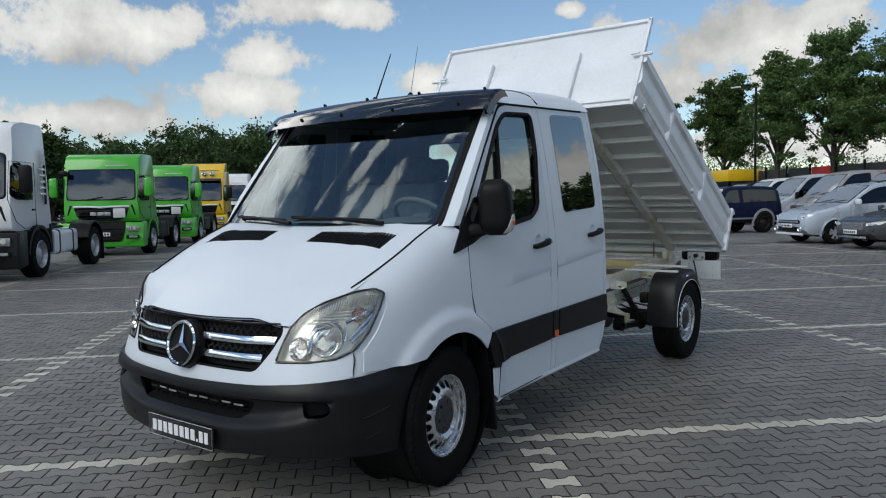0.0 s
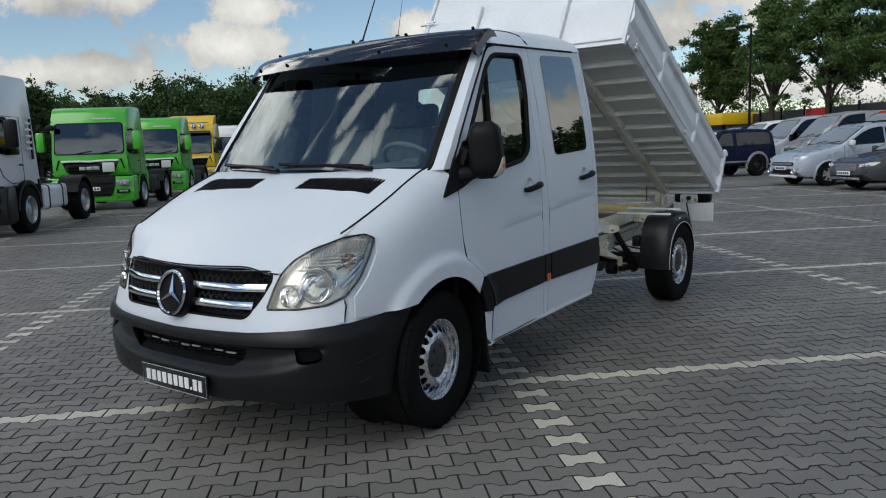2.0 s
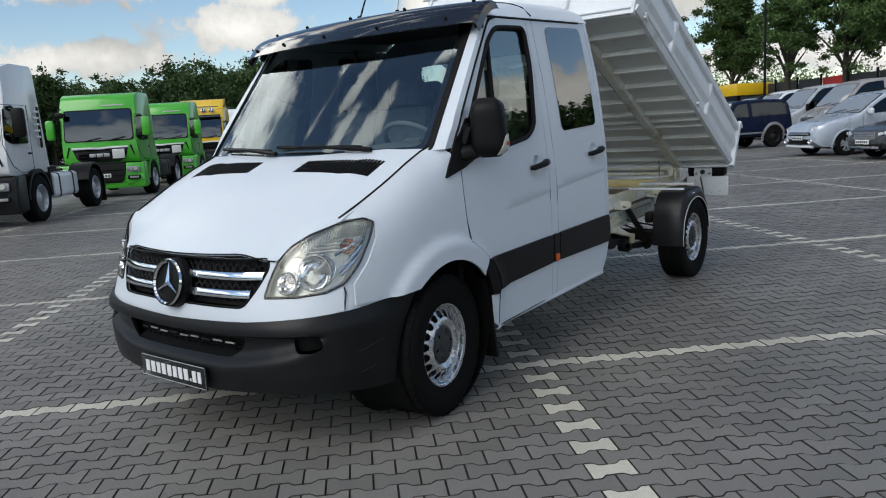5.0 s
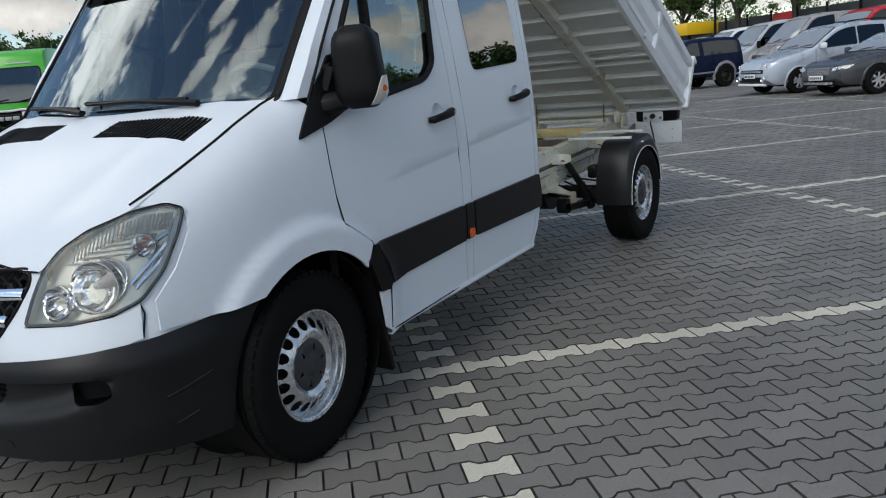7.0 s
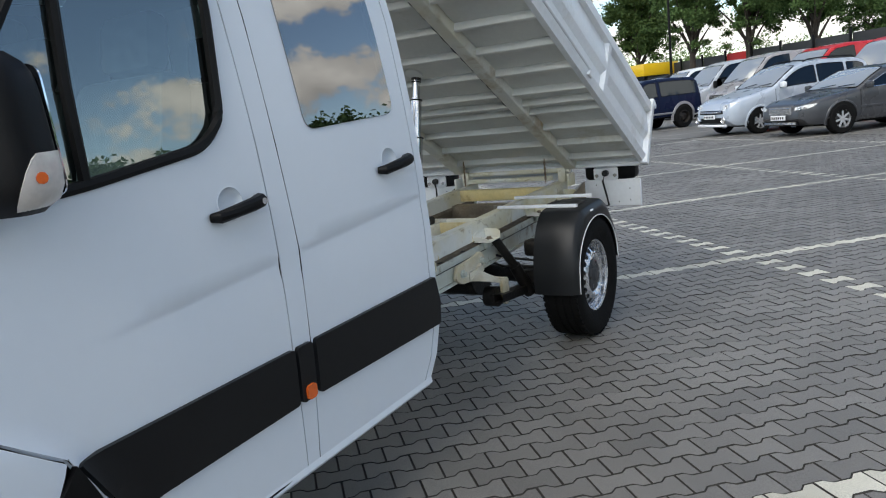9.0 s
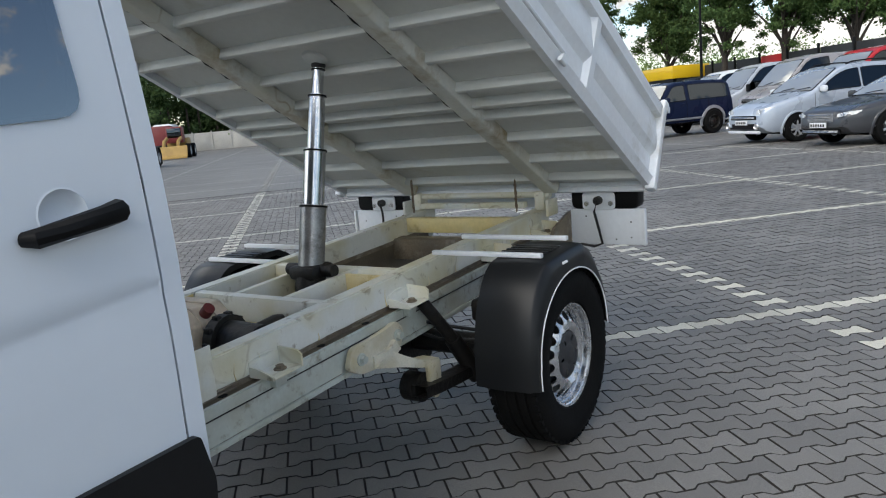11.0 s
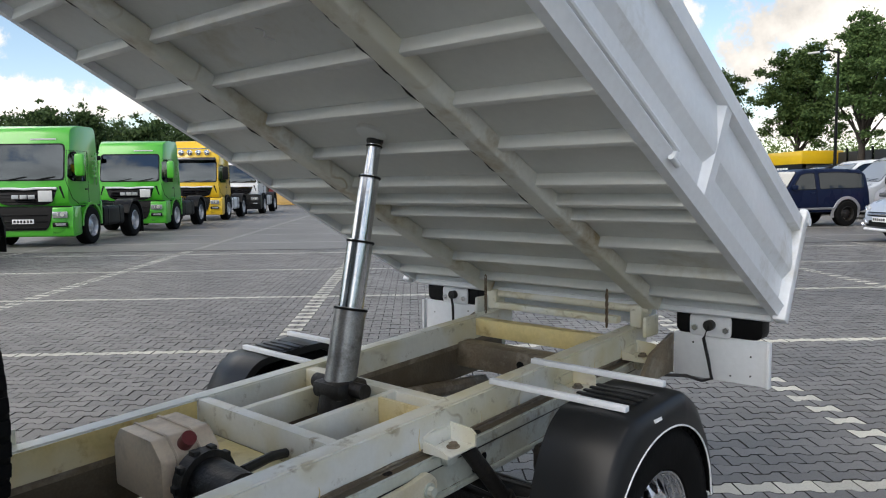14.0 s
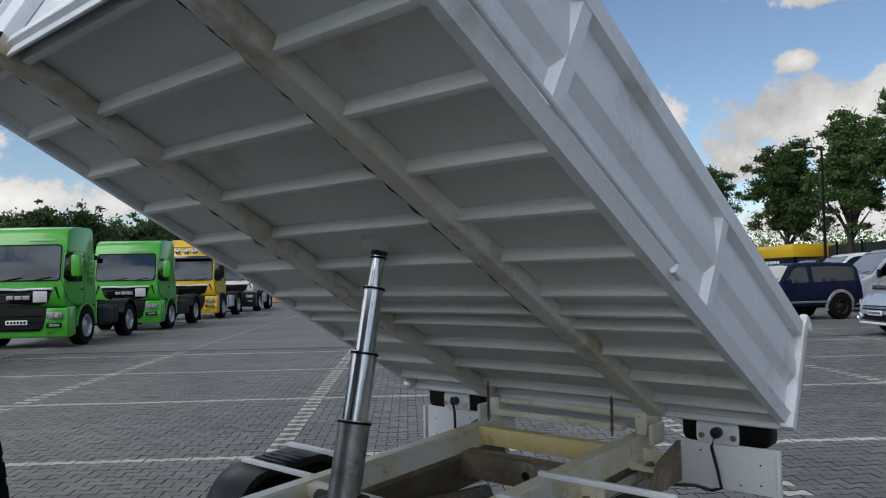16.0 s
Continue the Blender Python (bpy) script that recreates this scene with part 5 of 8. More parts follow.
    part("hanger_arm", loft([[(s * x0, y, z0), (s * x1, y, z0), (s * x1, y, z1), (s * x0, y, z1)] for y, x0, x1, z0, z1 in ((2.99, 0.45, 0.462, 0.468, 0.515), (3.06, 0.45, 0.482, 0.452, 0.520), (3.12, 0.45, 0.506, 0.436, 0.480), (3.18, 0.452, 0.526, 0.416, 0.448), (3.23, 0.455, 0.535, 0.403, 0.432), (3.288, 0.46, 0.536, 0.396, 0.424))], True, True), HANGER, hang, "", 0, sharp=50)
    part("hanger_web", extrude_profile([(2.99, 0.475), (3.11, 0.545), (3.14, 0.50), (3.05, 0.465)], s * 0.452, s * 0.475, "x", 0.005), HANGER, hang)
    part("hanger_ear", extrude_profile(rounded([(3.212, 0.420), (3.294, 0.420), (3.290, 0.30), (3.266, 0.272), (3.236, 0.275), (3.218, 0.32)], 0.012), s * 0.519, s * 0.539, "x", 0.004), HANGER, hang)
    for x, y, z in ((0.455, 2.925, 0.525), (0.455, 3.145, 0.550), (0.535, 3.25, 0.315)):
        part("bolt", add_cyl(cyl((s * x, y, z), (s * (x + 0.022), y, z), 0.015, n=6), (s * x, y, z), (s * (x + 0.006), y, z), 0.023, n=14), GREYRAIL, hang, "greyish hanger bolt")
    part("spring_eye", cyl((s * 0.44, 3.20, 0.33), (s * 0.515, 3.20, 0.33), 0.058, n=18), GREASE, hang, "black rubber spring bush")
    part("bump_stop", boxm((s * 0.53, 3.665, 0.52), (0.08, 0.10, 0.10), None, 0.02), GREASE, truck)
    part("damper", add_cyl(cyl((s * 0.47, 3.30, 0.64), (s * 0.52, 3.42, 0.46), 0.026, n=14), (s * 0.52, 3.42, 0.46), (s * 0.56, 3.52, 0.27), 0.036, n=14), GREASE, truck, "black shock absorber")
    part("spring_clamp", boxm((s * 0.535, 3.665, 0.335), (0.10, 0.20, 0.12), None, 0.015), GREASE, truck)
    part("brake_drum", cyl((s * 0.66, 3.665, 0.355), (s * 0.80, 3.665, 0.355), 0.165, n=28), GREASE, truck)
    # rear lamp and its white board
    board = part("lamp_board", boxm((s * 0.735, 4.625, 0.715), (0.40, 0.010, 0.185), None, 0.003), WHITE_BED, truck, "white lamp mounting board")
    part("board_edge", boxm((s * 0.932, 4.615, 0.715), (0.014, 0.03, 0.185), None, 0.004), WHITE_BED, board)
    for a, b in ((0.86, 0.66), (0.86, 0.74), (0.78, 0.65), (0.62, 0.77)):
        part("board_hole", cyl((s * a, 4.6195, b), (s * a, 4.6185, b), 0.004, n=8), SEAL, board)
    lampb = part("rear_lamp", extrude_profile(rounded([(s * 0.545, 0.808), (s * 0.905, 0.808), (s * 0.905, 0.920), (s * 0.545, 0.920)], 0.035), 4.615, 4.70, "y", 0.008), BLACK, truck, "black rear lamp housing with red lens")
    part("lamp_glass", extrude_profile(rounded([(s * 0.555, 0.818), (s * 0.895, 0.818), (s * 0.895, 0.915), (s * 0.555, 0.915)], 0.025), 4.70, 4.715, "y"), RED, lampb, "red rear lamp lens")
    part("lamp_plate", extrude_profile(rounded([(s * 0.61, 0.806), (s * 0.785, 0.806), (s * 0.785, 0.896), (s * 0.61, 0.896)], 0.02), 4.603, 4.613, "y", 0.003), WHITE_BED, lampb, "white lamp bracket plate")
    for a in (0.635, 0.765):
        part("plate_nut", cyl((s * a, 4.604, 0.838), (s * a, 4.592, 0.838), 0.013, n=6), STEEL, lampb)
    part("lamp_cable", tube([(s * 0.70, 4.60, 0.855), (s * 0.70, 4.575, 0.85), (s * 0.685, 4.57, 0.80), (s * 0.70, 4.59, 0.70), (s * 0.71, 4.60, 0.63), (s * 0.67, 4.60, 0.615), (s * 0.60, 4.60, 0.625), (s * 0.5, 4.56, 0.62)], 0.007, 7), CABLE, lampb, "black lamp cable")
    part("cable_plug", cyl((s * 0.70, 4.606, 0.855), (s * 0.70, 4.575, 0.855), 0.022, n=14), CABLE, lampb)
    part("lamp_arm", extrude_profile([(4.30, 0.62), (4.62, 0.63), (4.62, 0.80), (4.42, 0.74)], s * 0.515, s * 0.535, "x", 0.004), RUSTY, truck)
    # hinge of the bed
    part("hinge_block", boxm((s * 0.395, 4.575, 0.865), (0.060, 0.08, 0.10), None, 0.012), CREAM, truck, "cream bed hinge block")
    part("hinge_ear", boxm((s * 0.46, 4.55, 0.83), (0.02, 0.12, 0.09), None, 0.01), CREAM, truck)
part("rear_axle", add_cyl(cyl((-0.7, 3.665, 0.355), (0.7, 3.665, 0.355), 0.052, n=18), (-0.16, 3.665, 0.355), (0.16, 3.665, 0.355), 0.15, n=24), GREASE, truck, "greasy black rear axle")
part("propeller_shaft", cyl((0, 1.5, 0.46), (0, 3.55, 0.37), 0.04, n=14), GREASE, truck, "dark propeller shaft")
part("exhaust_pipe", tube([(-0.25, 0.8, 0.40), (-0.25, 2.4, 0.42), (-0.28, 3.2, 0.47), (-0.28, 3.7, 0.56), (-0.35, 4.4, 0.48)], 0.035, 10), RUSTY, truck, "rusty exhaust pipe")
part("brake_hose", tube([(0.36, 3.35, 0.55), (0.48, 3.45, 0.50), (0.60, 3.52, 0.47), (0.68, 3.60, 0.42)], 0.008, 6), CABLE, truck)
part("brake_hose", tube([(0.36, 3.30, 0.53), (0.46, 3.42, 0.45), (0.62, 3.55, 0.42)], 0.008, 6), CABLE, truck)
part("gearbox", boxm((0, 1.05, 0.44), (0.40, 0.9, 0.28), None, 0.06), GREASE, truck)
part("fuel_tank", boxm((-0.52, 1.35, 0.40), (0.36, 0.9, 0.26), None, 0.05), BLACK, truck, "black fuel tank")

# cross members
def cross(y, z0, z1, depth, x=0.336, mat=CREAM, label="cream cross member"):
    return part("cross_member", boxm((0, y, (z0 + z1) / 2), (2 * x, depth, z1 - z0), None, 0.004), mat, truck, label, 0, climb)


cross(2.87, -0.10, -0.004, 0.012, label="wide white cross member")
part("cross_flange", boxm((0, 2.885, -0.006), (0.67, 0.04, 0.008), None, 0.002), CREAM, truck, "", 0, climb)
cross(3.34, -0.10, -0.006, 0.05)
cross(4.36, -0.085, -0.004, 0.05, mat=PRIMER, label="yellowed rear cross member")
cross(4.50, 0.02, 0.05, 0.04, mat=CREAM, label="white rear tube")
cross(2.765, -0.105, -0.095, 0.19, mat=PRIMER, label="yellowed steel plate")
cross(2.675, -0.16, -0.09, 0.012, mat=PRIMER)
cross(4.25, -0.205, -0.092, 0.09, 0.355, RUSTY, "rusty chassis cross member")
cross(3.05, -0.26, -0.16, 0.09, 0.355, RUSTY, "rusty chassis cross member")
cross(2.02, -0.25, -0.15, 0.10, 0.355, RUSTY, "rusty chassis cross member")
part("member_hole", cyl((0.02, 4.206, -0.150), (0.02, 4.204, -0.150), 0.020, n=14), SEAL, truck, "", 0, climb)
for x in (-0.135, 0.135):
    part("ram_cradle", boxm((x, 3.10, -0.052), (0.030, 0.46, 0.095), None, 0.004), CREAM, truck, "cream ram cradle bar", 0, climb)
part("inner_gusset", boxm((0.235, 3.24, -0.05), (0.20, 0.012, 0.09)), PRIMER, truck, "", 0, climb)
part("rail_foam", boxm((0.345, 2.29, 0.006), (0.04, 0.11, 0.014), Matrix.Rotation(radians(5), 3, "Z"), 0.004), SEAL, truck, "strip of black foam", 0, climb)

# hydraulic tank and pump
prof = rounded([(-0.17, -0.10), (-0.175, 0.022), (-0.135, 0.070), (0.045, 0.070), (0.095, 0.025), (0.10, -0.10)], 0.010)
tank = part("hydraulic_tank", extrude_profile([(a - 0.0, b - 0.02) for a, b in prof], 2.51, 2.68, "y", 0.010), BEIGE, truck, "beige plastic hydraulic oil tank", 0, climb)
for y in (2.555, 2.625):
    part("tank_band", tube([(a * 1.012 - 0.0, y, b - 0.018) for a, b in prof], 0.004, 5, True), BEIGE, tank, "", 0, climb)
part("filler_cap", cyl((0.074, 2.59, 0.028), (0.100, 2.59, 0.050), 0.021, n=18), REDCAP, tank, "dark red filler cap", 0, climb)
pump = part("hydraulic_pump", add_cyl(cyl((0.13, 2.60, -0.055), (0.175, 2.60, -0.055), 0.082, n=24), (0.175, 2.60, -0.055), (0.325, 2.60, -0.06), 0.064, n=22), GREASE, truck, "oily black hydraulic pump motor", 0, climb)
for k in range(10):
    a = k * 0.63
    part("pump_bolt", boxm((0.15, 2.60 + 0.08 * math.cos(a), -0.055 + 0.08 * math.sin(a)), (0.03, 0.02, 0.02), None, 0.004), GREASE, pump, "", 0, climb)
part("hydraulic_hose", tube([(0.24, 2.66, -0.03), (0.20, 2.78, -0.04), (0.10, 2.95, -0.10), (0.05, 3.10, -0.10)], 0.014, 8), CABLE, truck, "black hydraulic hose", 0, climb)

# telescopic ram
OLDSTEEL = material("scratched_dull_steel", (0.34, 0.34, 0.34), 0.34, metal=0.9, vary=0.3, scale=14, bump=0.1, bump_scale=80, spots=(0.14, 0.13, 0.12), spot_scale=18, spot_amount=0.4)
RAM0, RAM1 = Vector((0, 3.19, 0.74)), Vector((0, 3.385, 1.615))
ram_dir = (RAM1 - RAM0).normalized()
ram = part("telescopic_ram", lathe([(0.0, 0.0), (0.062, 0.0), (0.062, 0.10), (0.058, 0.105), (0.0, 0.105)], Matrix.Translation(RAM0 - ram_dir * 0.06) @ ram_dir.to_track_quat("Z", "Y").to_matrix().to_4x4(), 28), GREASE, truck, "polished telescopic hydraulic ram")
rm = Matrix.Translation(RAM0) @ ram_dir.to_track_quat("Z", "Y").to_matrix().to_4x4()
for r, h0, h1 in ((0.054, 0.03, 0.30), (0.044, 0.30, 0.53), (0.034, 0.53, 0.755), (0.024, 0.755, 0.865)):
    part("ram_stage", lathe([(0.0, h0), (r, h0), (r, h1 - 0.012), (r + 0.003, h1 - 0.011), (r + 0.003, h1), (0.0, h1)], rm, 28), OLDSTEEL if h0 < 0.1 else STEEL, ram, "polished steel ram stage")
    part("ram_ring", lathe([(r + 0.0035, h1 - 0.010), (r + 0.005, h1 - 0.006), (r + 0.0035, h1 - 0.002)], rm, 28), SEAL, ram)
part("ram_head", lathe([(0.0, 0.855), (0.020, 0.855), (0.030, 0.875), (0.028, 0.90), (0.0, 0.91)], rm, 20), GREASE, ram)
part("ram_collar", add_box(cyl((-0.125, 3.20, 0.772), (0.125, 3.20, 0.772), 0.026, n=18), (0, 3.20, 0.768), (0.14, 0.14, 0.06), None, 0.02), GREASE, ram, "black ram trunnion")

# ---- the raised bed ----


def bed(x, l, h):
    """A place on the bed: l forward along the floor from the hinge, h square to it."""
    return Vector((x, 4.56 - 0.872 * l + 0.489 * h, 0.90 + 0.489 * l + 0.872 * h))


def tip(p):
    return bed(p[0], p[1], p[2])


HB, LB = 0.985, 2.57
# floor and ribs wear the underside colour, darkened for shade
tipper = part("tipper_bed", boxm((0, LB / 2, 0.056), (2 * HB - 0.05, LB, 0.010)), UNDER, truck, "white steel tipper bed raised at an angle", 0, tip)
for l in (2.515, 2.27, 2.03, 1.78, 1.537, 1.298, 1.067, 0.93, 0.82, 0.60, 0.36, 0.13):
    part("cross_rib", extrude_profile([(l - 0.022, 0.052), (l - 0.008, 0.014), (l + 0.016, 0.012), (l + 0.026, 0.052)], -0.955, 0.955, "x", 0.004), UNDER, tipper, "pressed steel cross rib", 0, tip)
BX, BW = 0.45, 0.04
for s in (1, -1):
    c = s * BX + 0.01
    beam = part("bed_beam", extrude_profile(rounded([(c - BW - 0.004, 0.052), (c - BW, -0.006), (c + BW, -0.006), (c + BW + 0.006, 0.052)], 0.010), 0.02, LB + 0.035, "y", 0.0), BEAM, tipper, "stained longitudinal bed beam", 0, tip)
    part("beam_cap", boxm((c, LB + 0.038, 0.024), (2 * BW - 0.006, 0.008, 0.052)), BEAM, beam, "", 0, tip)
    part("beam_mouth", tube([(c - BW - 0.002, LB + 0.040, 0.050), (c - BW + 0.001, LB + 0.040, -0.003), (c + BW - 0.001, LB + 0.040, -0.003), (c + BW + 0.004, LB + 0.040, 0.050)], 0.004, 5), SEAL, beam, "", 0, tip)
    rb = random.Random(int(c * 100) + 40)
    bead = [max(0.0005, rb.gauss(0.0012, 0.0012) + 0.0022 * smooth(math.sin(0.11 * k + 7 * c), 0.2, 0.9)) for k in range(90)]
    part("beam_weld", tube([(c - BW + 0.001, l, -0.003 + 0.003 * math.sin(l * 60)) for l in np.linspace(0.8, 2.56, 90)], bead, 5), GREASE, beam, "dark broken sealant bead", 0, tip)
    # sideboard: pressed profile with rails
    pr = [(0.016, -0.004), (0.016, 0.014), (0.058, 0.030), (0.066, 0.004), (0.165, 0.004), (0.205, 0.028), (0.235, 0.030), (0.345, 0.010), (0.372, 0.004), (0.380, 0.034), (0.435, 0.034), (0.440, 0.026), (0.440, -0.012), (0.016, -0.018)]
    wall = part("sideboard", loft([[(s * (HB - 0.012 + o), l, h) for h, o in pr] for l in np.linspace(0.0, LB, 12)], True, True), WHITE_BED, tipper, "white pressed steel sideboard", 0, tip, sharp=25)
    for l in (0.90, 1.865):
        bmm = loft([[(s * (HB - 0.02), l - 0.048, h), (s * (HB + o), l - 0.022, h), (s * (HB + o), l + 0.022, h), (s * (HB - 0.02), l + 0.048, h)] for h, o in ((0.060, 0.014), (0.20, 0.018), (0.384, 0.018))], True, True)
        part("stiffener", bmm, WHITE_BED, wall, "", 0, tip, sharp=20)
    part("side_rod", tube([(s * (HB + 0.024), l, 0.068) for l in (1.17, 1.8, 2.45)], 0.008, 8), WHITE_BED, wall, "", 0, tip)
    for l in (1.17, 2.43):
        part("rod_clip", add_cyl(boxm((s * (HB + 0.022), l, 0.050), (0.014, 0.026, 0.036), None, 0.005), (s * (HB + 0.024), l - 0.022, 0.034), (s * (HB + 0.024), l + 0.026, 0.034), 0.009, n=12), WHITE_BED, wall, "", 0, tip)
    part("corner_post", boxm((s * (HB + 0.006), 0.02, 0.22), (0.05, 0.05, 0.44), None, 0.008), WHITE_BED, wall, "", 0, tip)
    part("latch", add_cyl(boxm((s * (HB + 0.01), -0.01, 0.465), (0.035, 0.06, 0.05), None, 0.012), (s * (HB - 0.02), -0.03, 0.452), (s * (HB + 0.03), -0.03, 0.452), 0.017, n=16), WHITE_BED, wall, "white tailgate latch knob", 0, tip)
    part("corner_clip", add_box(boxm((s * (HB - 0.01), LB + 0.02, 0.435), (0.15, 0.02, 0.022), None, 0.006), (s * (HB - 0.07), LB + 0.03, 0.445), (0.07, 0.02, 0.02), None, 0.006), WHITE_BED, wall, "", 0, tip)
# tailgate
gate = part("tailgate", boxm((0, -0.005, 0.21), (2 * HB - 0.06, 0.022, 0.41), None, 0.006), WHITE_BED, tipper, "white drop-down tailgate", 0, tip)
for h in (0.04, 0.21, 0.39):
    part("gate_rail", boxm((0, -0.022, h), (2 * HB - 0.08, 0.02, 0.045), None, 0.006), WHITE_BED, gate, "", 0, tip)
part("rear_valance", boxm((0, 0.008, 0.052), (1.90, 0.012, 0.05), None, 0.003), WHITE_BED, tipper, "", 0, tip)
# headboard with embossed extension
head = part("headboard", boxm((0, LB - 0.006, 0.215), (2 * HB - 0.02, 0.010, 0.43), None, 0.003), WHITE_BED, tipper, "white steel headboard with embossed extension", 0, tip)
part("extension_sheet", boxm((0, LB - 0.010, 0.605), (2 * HB - 0.08, 0.005, 0.355)), WHITE_BED, head, "embossed white sheet", 0, tip)
bm = bmesh.new()
for i in range(58):
    for j in range(10):
        x, h = -0.93 + i * 0.0326, 0.455 + j * 0.0315
        add_box(bm, (x, LB - 0.0072, h), (0.020, 0.003, 0.005), Matrix.Rotation(radians(45 if (i + j) % 2 else -45), 3, "Y"))
part("embossing", bm, WHITE_BED, head, "raised tread pattern", 0, tip)
for a in (((-HB + 0.02, 0.0), (-HB + 0.02, 0.78)), ((HB - 0.02, 0.0), (HB - 0.02, 0.78)), ((-HB + 0.02, 0.772), (HB - 0.02, 0.772)), ((-HB + 0.02, 0.048), (HB - 0.02, 0.048))):
    (x0, h0), (x1, h1) = a
    part("frame_tube", boxm(((x0 + x1) / 2, LB, (h0 + h1) / 2), (abs(x1 - x0) + 0.03, 0.035, abs(h1 - h0) + 0.03), None, 0.005), WHITE_BED, head, "", 0, tip)
for x in (-0.42, 0.42):
    part("head_post", boxm((x, LB + 0.02, 0.27), (0.03, 0.04, 0.54), None, 0.006), WHITE_BED, head, "", 0, tip)
# seat of the ram, chains, and a white sliver that paints a glint
part("paint_scratch", tube([(0.05 + 0.012 * math.sin(k * 1.3), 1.885 + k * 0.009, 0.0505) for k in range(9)], [0.001, 0.002, 0.003, 0.004, 0.004, 0.003, 0.003, 0.002, 0.001], 5), PLATEWHITE, tipper, "small curved glint painted as a white sliver", 0, tip)
part("ram_socket", lathe([(0.0, 0.004), (0.055, 0.004), (0.05, -0.010), (0.032, -0.02), (0.0, -0.022)], Matrix.Translation((0, 1.40, 0.050)), 24), UNDER, tipper, "", 0, tip)
for x, l in ((-0.30, 0.22), (0.33, 0.18)):
    p0, p1 = bed(x, l, 0.0), Vector((x, 4.56 - 0.872 * l, 0.835))
    bm = bmesh.new()
    n = 9
    for k in range(n):
        c = p0.lerp(p1, (k + 0.5) / n)
        d = (p1 - p0).normalized()
        sx = Vector((1, 0, 0)) if k % 2 else d.cross(Vector((1, 0, 0))).normalized()
        add_tube(bm, [c + d * 0.016 * math.cos(a) + sx * 0.006 * math.sin(a) for a in np.linspace(0, 2 * math.pi, 9)[:-1]], 0.0028, 5, True)
    part("chain", bm, CHAIN, tipper, "short rusty safety chain")
part("rear_apron", add_box(boxm((0.0, 4.668, 0.868), (0.86, 0.010, 0.115), None, 0.003), (0.0, 4.655, 0.930), (0.86, 0.03, 0.012), None, 0.003), WHITE_BED, truck, "white steel apron behind the hinge")
part("hinge_pin", cyl((-0.45, 4.565, 0.895), (0.45, 4.565, 0.895), 0.018, n=14), CREAM, truck, "cream hinge tube")

# ---- tractor units parked in a row ----
GREEN = material("green_lorry_paint", (0.060, 0.40, 0.025), 0.3, vary=0.05, scale=1.5, coat=0.3)
YELLOW = material("yellow_lorry_paint", (0.72, 0.46, 0.015), 0.3, vary=0.05, scale=1.5, coat=0.4)
LORRYWHITE = material("white_lorry_paint", (0.80, 0.81, 0.82), 0.3, vary=0.04, scale=1.5, coat=0.4)
LORRYGLASS = glass("lorry_screen_glass", (0.04, 0.05, 0.06), 0.07, shine=(0.72, 0.86, 1.0))
TRIMSILVER = material("bright_silver_trim", (0.74, 0.75, 0.77), 0.3, vary=0.05)
SILVERMARK = material("dull_silver_badge", (0.42, 0.43, 0.44), 0.4, metal=0.5)
GREYLAMP = material("smoked_lamp_grey", (0.34, 0.35, 0.36), 0.22, metal=0.4, vary=0.2, scale=12)
LIGHTGREY = material("light_grey_panel", (0.55, 0.56, 0.55), 0.5, vary=0.05)


DULLRIM = material("bright_grey_rim", (0.46, 0.47, 0.49), 0.32, metal=0.45, vary=0.12, scale=8, spots=(0.20, 0.20, 0.20), spot_scale=7, spot_amount=0.2)


def big_wheel_meshes(R, W):
    ax = Matrix.Rotation(radians(90), 4, "Y")
    tyre = lathe([(R * 0.58, W * 0.5), (R * 0.8, W * 0.56), (R * 0.95, W * 0.5), (R, W * 0.4), (R, W * 0.12), (R - 0.015, W * 0.1), (R - 0.015, W * -0.1), (R, W * -0.12), (R, W * -0.4), (R * 0.95, W * -0.5), (R * 0.58, W * -0.5)], ax, 40)
    rim = bmesh.new()
    add_lathe(rim, [(R * 0.60, W * 0.50), (R * 0.57, W * 0.54), (R * 0.53, W * 0.40), (R * 0.50, W * 0.15), (R * 0.50, -W * 0.4)], ax, 32)
    holes = [circle(R * 0.38 * math.cos(k * math.pi / 5), R * 0.38 * math.sin(k * math.pi / 5), R * 0.055, 8) for k in range(10)]
    add_sheet(rim, circle(0, 0, R * 0.5, 32), lambda a, b: Vector((lerp(math.hypot(a, b) / R, [(0, 0.42), (0.2, 0.42), (0.26, 0.30), (0.45, 0.22), (0.5, 0.15)]) * W, a, b)), holes, R * 0.11)
    return mesh_from("tyre", tyre, RUBBER), mesh_from("rim", rim, DULLRIM)


LORRY_TYRE, LORRY_RIM = big_wheel_meshes(0.485, 0.30)
CAR_TYRE, CAR_RIM = big_wheel_meshes(0.325, 0.21)


def far_wheel(parent, x, y, z, meshes, scale=1.0):
    w = new("wheel", meshes[0])
    w.parent = parent
    w.matrix_basis = Matrix.Translation((x, y, z)) @ (Matrix.Identity(4) if x > 0 else Matrix.Rotation(math.pi, 4, "Z")) @ Matrix.Scale(scale, 4)
    w["label"] = "black tyre on a silver wheel"
    r = new("rim", meshes[1])
    r.parent = w
    return w


